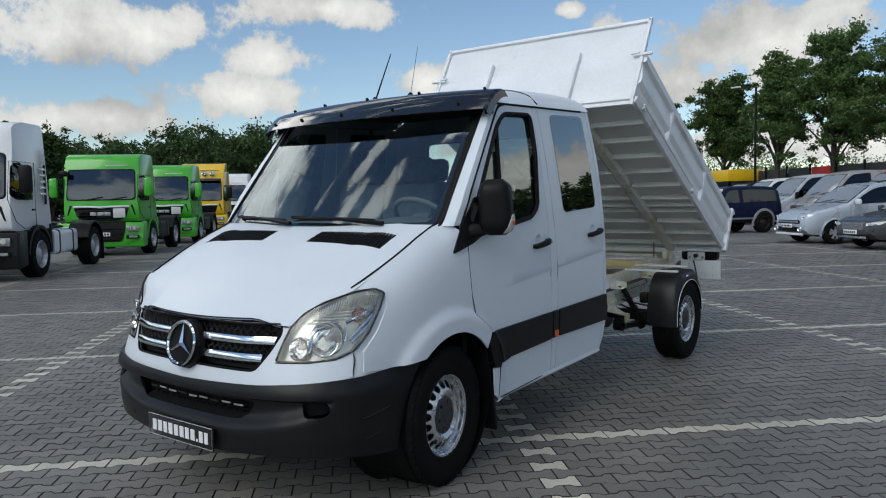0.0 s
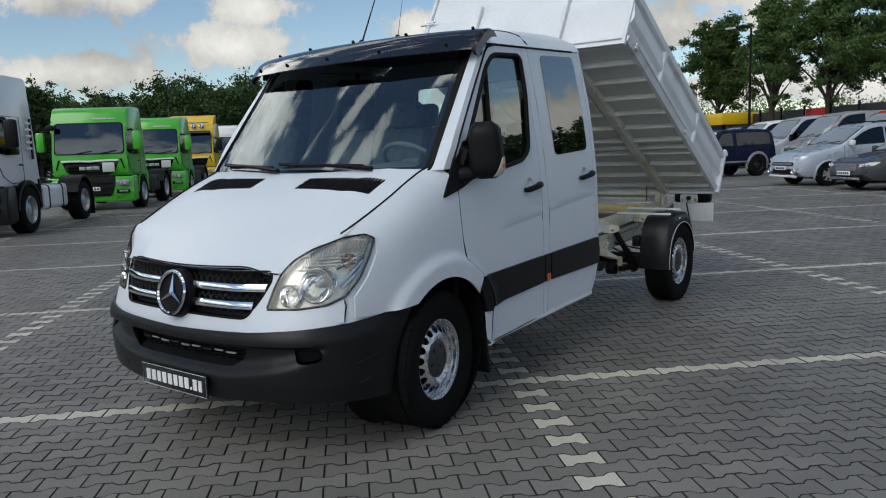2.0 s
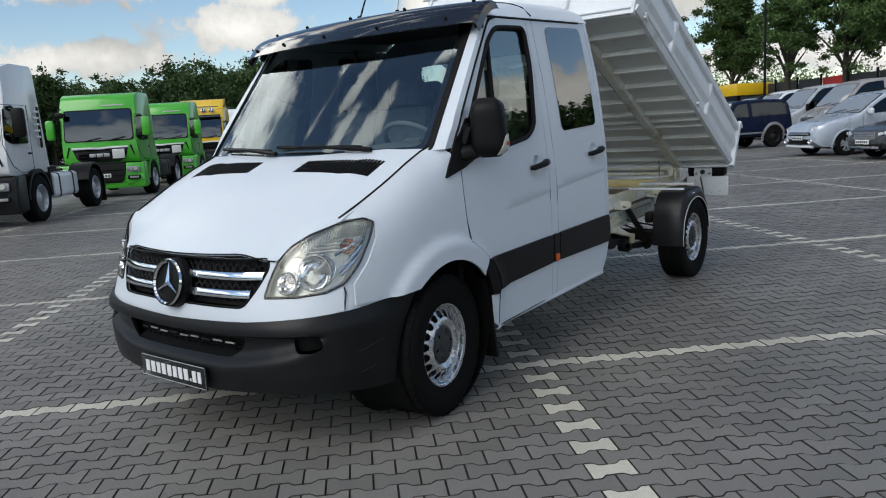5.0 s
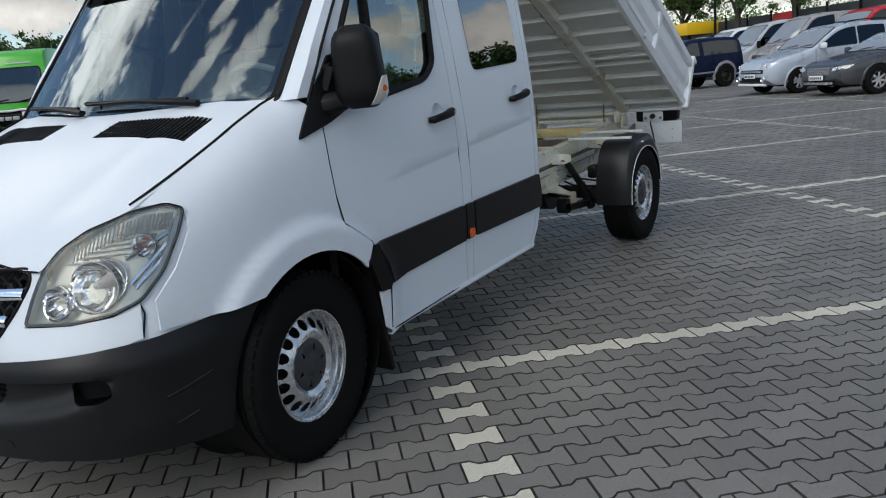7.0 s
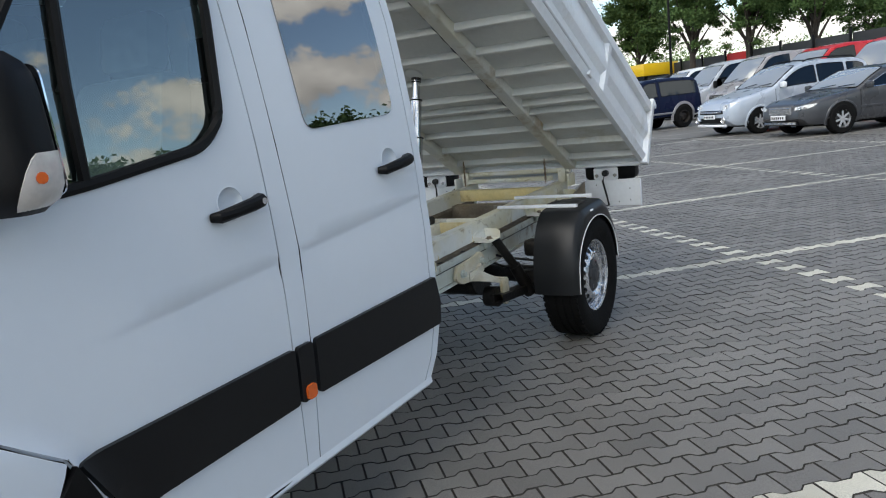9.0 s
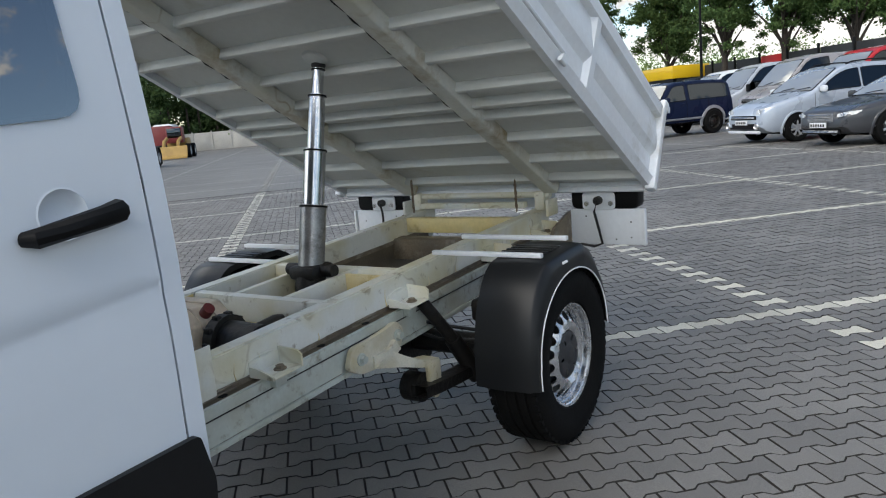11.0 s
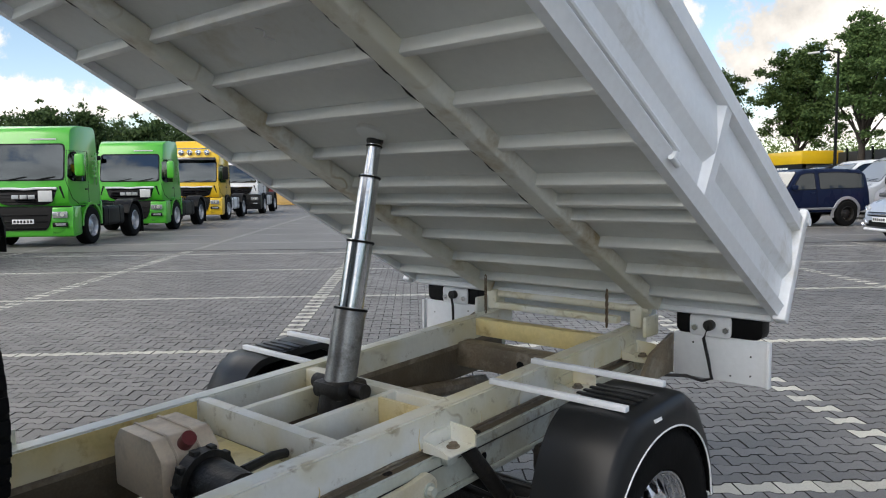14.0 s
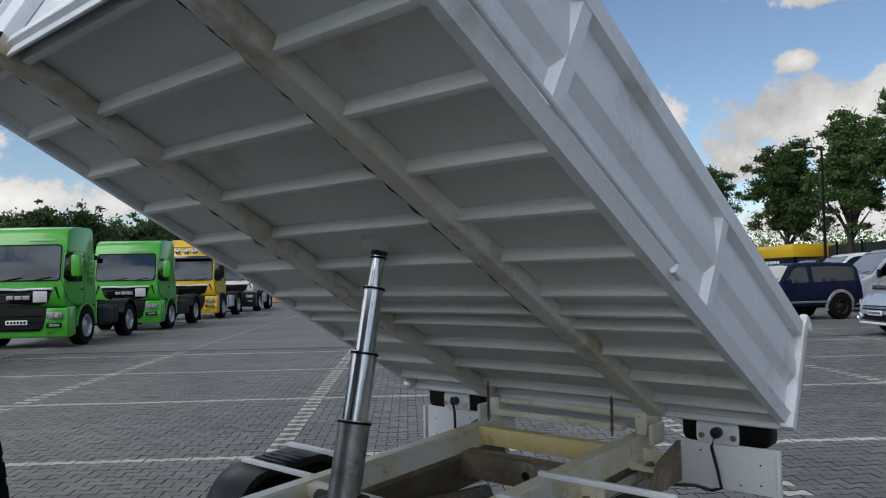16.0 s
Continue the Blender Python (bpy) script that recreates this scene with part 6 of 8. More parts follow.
def lorry(paint, label, at, roof=3.02, lamps=False, style=0, wb=3.0, deep=0.66):
    """A two-axle tractor unit that looks towards its -y, its front axle at the origin."""
    t = thing("tractor_unit", label, "lorry", "lorries parked in a row", at)
    H = 1.15
    front = -1.02
    prof = rounded([(front + 0.06, 0.98), (front, 1.25), (front + 0.03, 1.75), (front + 0.18, 2.56), (front + 0.30, roof - 0.10), (front + 0.62, roof), (deep - 0.04, roof + 0.02), (deep, 0.98)], 0.13, 5)
    def squeeze(p):
        f = 1 - 0.09 * smooth(p.y, front + 0.60, front) - 0.10 * smooth(p.z, 2.4, roof + 0.25)
        return Vector((p.x * f, p.y, p.z))
    cab = part("cab", extrude_profile(prof, -H, H, "x", 0.10), paint, t, "", 0, squeeze)
    fy = lambda z: lerp(z, [(0.98, front + 0.06), (1.25, front), (1.75, front + 0.03), (2.56, front + 0.18), (roof - 0.10, front + 0.30)])
    face = lambda d: (lambda x, z: squeeze(Vector((x, fy(z) - d, z))))
    part("windscreen", sheet(rounded([(-1.04, 1.67), (1.04, 1.67), (1.0, 2.52), (-1.0, 2.52)], 0.10), face(0.012), step=0.25), LORRYGLASS, cab, "dark windscreen", 0.01)
    part("screen_surround", sheet(rounded([(-1.075, 1.635), (1.075, 1.635), (1.035, 2.555), (-1.035, 2.555)], 0.12), face(0.004), step=0.25), SEAL, cab, "", 0.01)
    part("sun_strip", boxm((0.42, fy(2.66) - 0.012, 2.66), (0.62, 0.02, 0.035), None, 0.004), LIGHTGREY, cab)
    for x in (-0.45, 0.25):
        part("wiper", tube([(x, fy(1.64) - 0.04, 1.65), (x + 0.5, fy(1.72) - 0.04, 1.74)], 0.012, 5), BLACK, cab)
    grille = part("grille", sheet(rounded([(-0.86, 1.44), (0.86, 1.44), (0.74, 1.12), (0.5, 1.03), (-0.5, 1.03), (-0.74, 1.12)], 0.06), face(0.014), step=0.2), GLOSSBLACK, cab, "black front grille", 0.02)
    part("grille_trim", tube([face(0.03)(x, 1.45 - 0.02 * math.exp(-(x / 0.2) ** 2)) for x in np.linspace(-0.86, 0.86, 15)], 0.030, 6), TRIMSILVER, cab, "bright grille trim")
    for z in (1.12, 1.20, 1.28, 1.36):
        part("grille_slat", tube([face(0.032)(x, z) for x in np.linspace(-0.66, 0.66, 9)], 0.012, 5), BLACK, grille)
    if style == 0:
        for x in (-0.24, -0.02, 0.19):
            part("badge_mark", boxm(face(0.045)(x, 1.24), (0.17, 0.01, 0.10), None, 0.01), SILVERMARK, grille)
        part("blank_plate", boxm(face(0.05)(0.56, 1.26), (0.34, 0.012, 0.27), None, 0.01), LIGHTGREY, grille, "plain grey plate")
    for s in (1, -1):
        part("vent_slot", sheet([(s * 0.90, 1.50), (s * 0.97, 1.50), (s * 1.06, 1.20), (s * 1.02, 1.20)], face(0.012), step=0.2), SEAL, cab)
    part("bumper_gap", boxm((0, front - 0.03, 1.0), (2.26, 0.06, 0.03), None, 0.004), SEAL, t)
    # bumper
    bprof = rounded([(front - 0.08, 0.25), (front - 0.12, 0.50), (front - 0.06, 1.0), (-0.62, 1.0), (-0.62, 0.30)], 0.06)
    bump = part("bumper", extrude_profile(bprof, -1.18, 1.18, "x", 0.05), paint if style != 2 else DARK, t)
    part("air_intake", loft([[(-w, front - d, z), (w, front - d, z)] for w, d, z in ((0.52, 0.132, 0.42), (0.60, 0.140, 0.50), (0.68, 0.135, 0.80), (0.70, 0.100, 0.985))]), SEAL, bump, "black lower air intake", 0.03)
    for z in (0.48, 0.64, 0.80):
        part("intake_bar", boxm((0, front - 0.145, z), (1.16, 0.02, 0.03), None, 0.008), BLACK, bump)
    part("number_plate", boxm((0.0, front - 0.155, 0.64), (0.52, 0.012, 0.11), None, 0.004), PLATEWHITE, bump, "white number plate with dark bars")
    for k in range(6):
        part("plate_bar", boxm((-0.20 + 0.08 * k, front - 0.163, 0.64), (0.05, 0.004, 0.06)), BLACK, bump)
    for s in (1, -1):
        pod = rounded([(front - 0.13, 0.34), (front - 0.19, 0.46), (front - 0.18, 0.70), (front - 0.12, 0.985), (-0.66, 0.985), (-0.66, 0.34)], 0.05)
        part("bumper_corner", extrude_profile(pod, s * 0.70, s * 1.19, "x", 0.05), paint if style != 2 else DARK, bump, "", 0, lambda p: Vector((p.x, p.y + 0.30 * max(0.0, abs(p.x) - 0.86) ** 2 * 4 * (p.y < -1.0), p.z)))
        hl = part("headlamp", boxm((s * 0.90, front - 0.158, 0.80), (0.36, 0.05, 0.16), Matrix.Rotation(radians(s * 6), 3, "Z"), 0.02), GREYLAMP, bump, "clear headlamp")
        for k in (-0.09, 0.06):
            part("reflector", cyl((s * (0.90 + k), front - 0.175, 0.81), (s * (0.90 + k), front - 0.190, 0.81), 0.052, 0.052, 14), LAMPSILVER, hl)
        part("lamp_recess", boxm((s * 0.90, front - 0.175, 0.56), (0.36, 0.04, 0.11), Matrix.Rotation(radians(s * 6), 3, "Z"), 0.02), SEAL, bump)
        part("fog_lamp", boxm((s * 0.92, front - 0.192, 0.56), (0.24, 0.02, 0.06), Matrix.Rotation(radians(s * 6), 3, "Z"), 0.008), GREYLAMP, bump)
        # side window, door lines, mirror
        wx = lambda y, z, d=0.0: squeeze(Vector((s * (H + 0.006 + d), y, z)))
        part("side_window", sheet(rounded([(-1.02, 1.72), (-0.94, 2.30), (-0.20, 2.30), (-0.20, 1.62), (-0.80, 1.62)], 0.06), wx, step=0.25), LORRYGLASS, cab, "dark side window", 0.008)
        dl = [(-1.12, 1.62), (-1.0, 2.38), (-0.10, 2.38), (-0.10, 1.05), (-0.62, 1.05), (-0.85, 1.20)]
        part("door_line", tube([wx(y, z) for y, z in dl], 0.007, 5, True), SEAL, cab)
        part("door_handle", boxm((s * (H + 0.02), -0.24, 1.42), (0.03, 0.14, 0.04), None, 0.01), BLACK, cab)
        part("side_louvre", boxm((s * (H + 0.008), 0.42, 1.95), (0.02, 0.10, 0.85), None, 0.01), SEAL if style else paint, cab)
        for k in range(5):
            part("louvre_slat", boxm((s * (H + 0.012), 0.30, 1.75 + 0.13 * k), (0.02, 0.26, 0.05), None, 0.01), paint, cab)
        mir = part("mirror", boxm((s * 1.33, front + 0.08, 2.02), (0.24, 0.16, 0.56), None, 0.06), paint if style == 0 else BLACK, t, "tall wing mirror")
        part("mirror_arm", tube([(s * 1.05, front + 0.25, 2.32), (s * 1.2, front + 0.12, 2.33), (s * 1.28, front + 0.10, 2.24)], 0.03, 6), BLACK, mir)
        part("mirror_arm", tube([(s * 1.08, front + 0.25, 1.72), (s * 1.2, front + 0.12, 1.74), (s * 1.28, front + 0.10, 1.80)], 0.025, 6), BLACK, mir)
        if s < 0:
            part("front_mirror", add_tube(boxm((s * 0.98, front - 0.10, 2.42), (0.24, 0.12, 0.16), None, 0.05), [(s * 1.0, front + 0.12, 2.60), (s * 1.0, front - 0.06, 2.56), (s * 0.98, front - 0.10, 2.46)], 0.02, 6), BLACK, t, "small black front mirror")
        part("sill_gap", boxm((s * 1.142, -0.02, 0.995), (0.03, 1.26, 0.035), None, 0.004), SEAL, t)
        # wheel arch, steps, wheels
        ap = [(0.60 * math.cos(a), 0.50 + 0.60 * math.sin(a)) for a in np.linspace(0.0, math.pi, 15)]
        ai = [(0.53 * math.cos(a), 0.50 + 0.53 * math.sin(a)) for a in np.linspace(math.pi, 0.0, 15)]
        part("wheel_arch", extrude_profile(ap + ai, s * 0.86, s * 1.19, "x"), paint if style == 0 else BLACK, t)
        part("arch_panel", boxm((s * 0.95, 0.62, 0.80), (0.46, 0.10, 0.62), None, 0.03), paint if style == 0 else BLACK, t)
        part("step", boxm((s * 1.08, -0.72, 0.52), (0.16, 0.26, 0.26), None, 0.03), BLACK, t)
        far_wheel(t, s * 1.04, 0.0, 0.485, (LORRY_TYRE, LORRY_RIM))
        far_wheel(t, s * 1.02, wb, 0.485, (LORRY_TYRE, LORRY_RIM))
        rear = part("rear_mudguard", extrude_profile([(wb + 0.62 * math.cos(a), 0.50 + 0.62 * math.sin(a)) for a in np.linspace(-0.1, math.pi - 0.35, 15)] + [(wb + 0.57 * math.cos(a), 0.50 + 0.57 * math.sin(a)) for a in np.linspace(math.pi - 0.35, -0.1, 15)], s * 0.70, s * 1.20, "x"), BLACK, t, "black rear mudguard")
        part("mud_flap", boxm((s * 0.95, wb + 0.64, 0.32), (0.46, 0.015, 0.45)), BLACK, t)
        tank = part("fuel_tank", extrude_profile(rounded([(s * 0.55, 0.42), (s * 1.14, 0.42), (s * 1.14, 0.96), (s * 0.55, 0.96)], 0.10), 0.85, 2.25, "y", 0.02), LORRYWHITE if style else BLACK, t, "side fuel tank")
        for y in (1.15, 1.95):
            part("tank_strap", extrude_profile(rounded([(s * 0.545, 0.41), (s * 1.148, 0.41), (s * 1.148, 0.968), (s * 0.545, 0.968)], 0.10), y - 0.03, y + 0.03, "y"), BLACK, tank)
        part("chassis_beam", boxm((s * 0.40, 1.7, 0.80), (0.10, 4.2, 0.22), None, 0.01), BLACK, t)
    part("under_body", boxm((0, -0.2, 0.72), (1.5, 1.6, 0.5), None, 0.05), SEAL, t)
    part("coupling", add_cyl(boxm((0, 2.9, 0.98), (0.9, 0.8, 0.06), None, 0.02), (0, 2.9, 1.0), (0, 2.9, 1.08), 0.42, n=24), GREASE, t, "greasy coupling plate")
    part("axle", cyl((-1.0, wb, 0.485), (1.0, wb, 0.485), 0.09, n=12), GREASE, t)
    if lamps:
        part("sun_visor", boxm((0, front - 0.02, 2.60), (1.96, 0.22, 0.14), Matrix.Rotation(radians(-18), 3, "X"), 0.04), GLOSSBLACK, t, "dark sun visor")
        bar = part("roof_lamp_bar", tube([(-0.85, front + 0.28, roof + 0.06), (0.85, front + 0.28, roof + 0.06)], 0.03, 8), CHROME, t, "chrome roof lamp bar")
        for k in range(4):
            c = Vector((-0.54 + 0.36 * k, front + 0.24, roof - 0.10))
            part("roof_lamp", lathe([(0.0, 0.0), (0.11, 0.0), (0.12, 0.04), (0.05, 0.10)], Matrix.Translation(c) @ Matrix.Rotation(radians(90), 4, "X").inverted() @ Matrix.Rotation(math.pi, 4, "X"), 16), CHROME, t, "round roof lamp")
        part("roof_spoiler", extrude_profile(rounded([(front + 0.55, roof - 0.05), (0.0, roof + 0.42), (0.55, roof + 0.46), (0.60, roof - 0.05)], 0.08), -1.0, 1.0, "x", 0.06), paint, t)
    return t


def at_uv(u, v, turn):
    return Matrix.Translation(Vector((math.cos(radians(44)) * u - math.sin(radians(44)) * v, math.sin(radians(44)) * u + math.cos(radians(44)) * v, 0))) @ Matrix.Rotation(radians(turn), 4, "Z")


lorry(LORRYWHITE, "white tractor unit with a silver fuel tank", at_uv(-7.45, 12.15, 44), roof=3.2, style=2, wb=3.35, deep=0.70)
lorry(GREEN, "bright green tractor unit with black grille", at_uv(-7.06, 19.6, 44), roof=3.02)
lorry(GREEN, "bright green tractor unit with black grille", at_uv(-6.86, 25.9, 44), roof=3.0)
lorry(YELLOW, "yellow tractor unit with a row of roof lamps", at_uv(-6.80, 32.9, 44), roof=3.0, lamps=True, style=1)
lorry(LORRYWHITE, "white tractor unit with black grille", at_uv(-6.66, 40.2, 44), roof=3.2, style=2)

# ---- parked cars and vans ----
CARGLASS = glass("car_window_glass", (0.06, 0.075, 0.085), 0.03, shine=(0.75, 0.85, 0.95))
# the windscreens' pale diffuse haze stands in for bright sky mirrored in them
CARSCREEN = glass("car_windscreen_glass", (0.30, 0.36, 0.38), 0.60, haze=0.34, shine=(0.95, 0.98, 1.0))
CARLAMP = material("clear_car_headlamp", (0.66, 0.67, 0.66), 0.18, metal=0.35, vary=0.3, scale=16)
PAINTS = {k: material("car_paint_" + k, c, 0.28, metal=mt, vary=0.05, scale=2, coat=0.4 if max(c) > 0.04 else 0.0, spec=0.4 if max(c) > 0.04 else 0.1) for k, c, mt in (
    ("silver_blue", (0.42, 0.47, 0.54), 0.2), ("anthracite", (0.050, 0.052, 0.058), 0.1), ("navy", (0.008, 0.014, 0.038), 0.0), ("grey", (0.36, 0.34, 0.34), 0.2),
    ("silver", (0.46, 0.49, 0.53), 0.2), ("red", (0.45, 0.015, 0.02), 0.0), ("white", (0.72, 0.74, 0.76), 0.0), ("black", (0.012, 0.012, 0.014), 0.0))}

DARK_RIM = CAR_RIM.copy()
DARK_RIM.materials.clear()
DARK_RIM.materials.append(GREASE)

# per kind: the roofline and the belt line as (y, z), the plan as (y, half width), wheelbase, wheel radius, tumblehome; the front axle at y = 0, the nose towards -y
SHAPES = {
    "mpv": ([(-0.90, 0.50), (-0.88, 0.70), (-0.80, 0.86), (-0.55, 0.97), (-0.20, 1.05), (0.15, 1.12), (0.42, 1.19), (0.80, 1.46), (1.18, 1.68), (1.50, 1.77), (2.1, 1.80), (3.1, 1.77), (3.40, 1.66), (3.52, 1.30), (3.58, 0.60)],
            [(-0.9, 0.80), (0.1, 1.10), (1.2, 1.16), (3.6, 1.22)], [(-0.90, 0.62), (-0.84, 0.74), (-0.65, 0.84), (-0.3, 0.89), (0.6, 0.905), (3.0, 0.90), (3.45, 0.86), (3.58, 0.80)], 2.73, 0.325, 0.17),
    "saloon": ([(-0.95, 0.45), (-0.93, 0.62), (-0.86, 0.74), (-0.55, 0.85), (0.0, 0.94), (0.42, 1.00), (0.85, 1.24), (1.25, 1.41), (1.7, 1.48), (2.3, 1.47), (2.9, 1.38), (3.35, 1.20), (3.70, 1.06), (3.82, 0.98), (3.86, 0.55)],
               [(-0.9, 0.72), (0.4, 0.95), (2.0, 1.02), (3.8, 1.05)], [(-0.95, 0.60), (-0.88, 0.74), (-0.65, 0.86), (-0.2, 0.91), (0.6, 0.925), (3.0, 0.92), (3.6, 0.86), (3.86, 0.76)], 2.73, 0.335, 0.24),
    "jeep": ([(-0.76, 0.60), (-0.74, 0.90), (-0.66, 1.04), (0.0, 1.13), (0.48, 1.17), (0.72, 1.45), (0.95, 1.72), (1.25, 1.80), (2.4, 1.83), (3.3, 1.79), (3.48, 1.68), (3.56, 1.20), (3.62, 0.70)],
             [(-0.7, 1.0), (0.5, 1.14), (3.6, 1.20)], [(-0.76, 0.74), (-0.68, 0.82), (-0.3, 0.85), (0.6, 0.86), (3.3, 0.86), (3.62, 0.80)], 2.70, 0.395, 0.14),
    "van": ([(-0.98, 0.55), (-0.96, 0.85), (-0.86, 1.02), (-0.50, 1.18), (-0.12, 1.32), (0.30, 1.76), (0.66, 2.08), (1.0, 2.24), (1.6, 2.30), (4.4, 2.30), (4.58, 2.20), (4.66, 1.30), (4.68, 0.60)],
            [(-0.9, 1.0), (-0.1, 1.25), (1.2, 1.32), (4.7, 1.34)], [(-0.98, 0.72), (-0.92, 0.82), (-0.70, 0.92), (-0.2, 0.97), (0.6, 0.985), (4.4, 0.985), (4.68, 0.94)], 3.30, 0.345, 0.13),
}
SPOKED = bmesh.new()                          # five-spoke wheel trim
add_lathe(SPOKED, [(0.215, 0.098), (0.205, 0.108), (0.190, 0.104), (0.185, 0.07), (0.18, -0.05)], Matrix.Rotation(radians(90), 4, "Y"), 36)
add_lathe(SPOKED, [(0.0, 0.100), (0.045, 0.098), (0.055, 0.085)], Matrix.Rotation(radians(90), 4, "Y"), 20)
for k in range(7):
    a = 2 * math.pi * k / 7
    rot = Matrix.Rotation(a, 3, "X")
    add_box(SPOKED, rot @ Vector((0.086, 0, 0.118)), (0.022, 0.048, 0.150), rot, 0.006)
CAR_TRIM = mesh_from("rim", SPOKED, DULLRIM)


def car(kind, paint, label, at, category, group="", tall=1.0, trim=None, rails=False):
    """A parked car: a body lofted from its cross-sections, with panes, lamps and trim laid on that same skin."""
    topline, beltline, plan, wb, R, lean = SHAPES[kind]
    t = thing({"mpv": "minivan", "saloon": "estate_car", "jeep": "off_road_car", "van": "delivery_van"}[kind], label, category, group, at)
    nose, tail = topline[0][0], topline[-1][0]
    top = lambda y: lerp(y, topline) * tall
    belt = lambda y: lerp(y, beltline) * tall
    floor_z = 0.44 if kind == "jeep" else 0.25

    def half_x(y, z):
        w = lerp(y, plan)
        b = belt(y)
        if z > b:
            return w * 0.975 - lean * (z - b) / 0.62
        return w * (0.975 + 0.025 * math.sin(math.pi * min(1.0, max(0.0, (z - 0.3) / (b - 0.3))))) - 0.05 * smooth(z, floor_z + 0.16, floor_z)

    def section(y):
        zt = top(y)
        low = floor_z + 0.16 * smooth(y, nose + 0.25, nose) + 0.14 * smooth(y, tail - 0.3, tail)
        r = min(0.11, (zt - low) * 0.4)
        pts = [(half_x(y, low) * 0.8, low)] + [(half_x(y, z), z) for z in np.linspace(low + 0.02, zt - r, 9)]
        x0 = pts[-1][0]
        pts += [(x0 - r * 1.2 * (1 - math.cos(a)), zt - r + r * 0.86 * math.sin(a)) for a in (0.4, 0.8, 1.2, 1.57)]
        x1, z1 = pts[-1]
        pts += [(x1 * (1 - q), z1 + r * 0.14 * (1 - (1 - q) ** 2)) for q in (0.3, 0.65)]
        return [Vector((x, y, z)) for x, z in pts] + [Vector((0, y, zt))] + [Vector((-x, y, z)) for x, z in pts[::-1]]

    def over(x, y, d=0.008):
        """A place just above the bonnet, windscreen or roof."""
        zt = top(y)
        slope = (top(y + 0.04) - top(y - 0.04)) / 0.08
        n = Vector((0, -slope, 1)).normalized()
        return Vector((x, y, zt - 0.016 * (x / 0.7) ** 2)) + n * d

    ys = sorted({round(float(v), 3) for v in np.concatenate([[p[0] for p in topline], np.linspace(nose + 0.03, tail, 34)])})
    body = part("body", loft([section(y) for y in ys], True, True), paint, t, "", 0, None, 42)
    a1 = {"mpv": 1.24, "saloon": 1.30, "jeep": 0.97, "van": 0.80}[kind]
    y0 = {"mpv": 0.42, "saloon": 0.44, "jeep": 0.50, "van": -0.10}[kind]
    ws = lambda q, v: over(q * (half_x(y0 + (a1 - y0) * v, top(y0 + (a1 - y0) * v) - 0.03) - 0.07), y0 + (a1 - y0) * v)
    part("windscreen", sheet(rounded([(-1, 0.03), (1, 0.03), (1, 0.97), (-1, 0.97)], 0.10), ws, step=0.12), CARSCREEN, t, "car windscreen", 0.006)
    part("screen_surround", tube([ws(*p) for p in rounded([(-1.02, 0.02), (1.02, 0.02), (1.02, 0.98), (-1.02, 0.98)], 0.10)], 0.012, 5, True), SEAL, t)
    for x in (-0.35, 0.25):
        part("wiper", tube([over(x, y0 + 0.02, 0.03), over(x + 0.42, y0 + 0.10, 0.03)], 0.010, 5), SEAL, t)
    rear_y = {"mpv": 3.30, "saloon": 3.05, "jeep": 3.35, "van": 1.75}[kind]
    for s in (1, -1):
        on = lambda y, z, d=0.005: Vector((s * (half_x(y, z) + d), y, z))
        lead = lambda z: float(np.interp(z / tall, [p[1] for p in topline if y0 - 0.05 <= p[0] <= a1 + 0.5], [p[0] for p in topline if y0 - 0.05 <= p[0] <= a1 + 0.5])) + 0.20
        roofz = lambda y: top(y) - 0.135
        zlo = lambda y: belt(y) + 0.015
        split = {"mpv": 1.75, "saloon": 1.62, "jeep": 1.55, "van": 1.70}[kind]
        def pane(ya, yb):
            lows = [(y, zlo(y)) for y in np.linspace(ya, yb, 6)]
            highs = [(y, max(roofz(y), zlo(y) + 0.05)) for y in np.linspace(yb, ya, 8)]
            return rounded([p for p in lows if p[0] >= lead(zlo(p[0])) - 0.02] + [(max(y, lead(z)), z) for y, z in highs], 0.03, 2)
        cuts = [(lead(zlo(y0)) + 0.0, split)]
        if kind == "saloon":
            cuts += [(split + 0.07, split + 0.86), (split + 0.92, rear_y)]
        elif kind == "jeep":
            cuts += [(split + 0.16, rear_y)]
        elif kind != "van":
            cuts += [(split + 0.07, split + 0.90), (split + 1.0, rear_y)]
        for ya, yb in cuts:
            o = pane(ya, yb)
            part("side_window", sheet(o, on, step=0.16), CARGLASS, t, "dark car side window", 0.004)
            part("window_trim", tube([on(y, z, 0.004) for y, z in o], 0.009 if kind != "saloon" else 0.011, 5, True), CHROME if kind == "saloon" else SEAL, t)
        for y in (0.48 if kind != "van" else 0.20, split + 0.03, split + 0.95):
            part("door_line", tube([on(y, z, 0.001) for z in np.linspace(floor_z + 0.14, belt(y), 6)], 0.006, 4), SEAL, body)
        part("door_handle", boxm(on(split - 0.14, belt(split) - 0.11, 0.012), (0.025, 0.17, 0.032), None, 0.01), paint if kind != "van" else BLACK, body)
        part("flank_strip", loft([[on(y, z, o) for y in np.linspace(0.46, wb - 0.46, 12)] for z, o in ((0.60 * tall, -0.003), (0.585 * tall, 0.014), (0.545 * tall, 0.014), (0.53 * tall, -0.003))]), trim or (BLACK if kind != "saloon" else paint), t, "" if trim is None else "silver lower side trim")
        for y in (0.0, wb):
            far_wheel(t, s * (lerp(y, plan) - 0.10), y, R, (CAR_TYRE, DARK_RIM if kind == "jeep" else CAR_TRIM), R / 0.325)
            arch = [(y + (R + 0.055) * math.cos(q), R + 0.01 + (R + 0.055) * math.sin(q)) for q in np.linspace(-0.35, math.pi + 0.35, 22)]
            part("wheel_well", sheet(arch, lambda a, b: on(a, b, 0.003), step=0.12), SEAL, t)
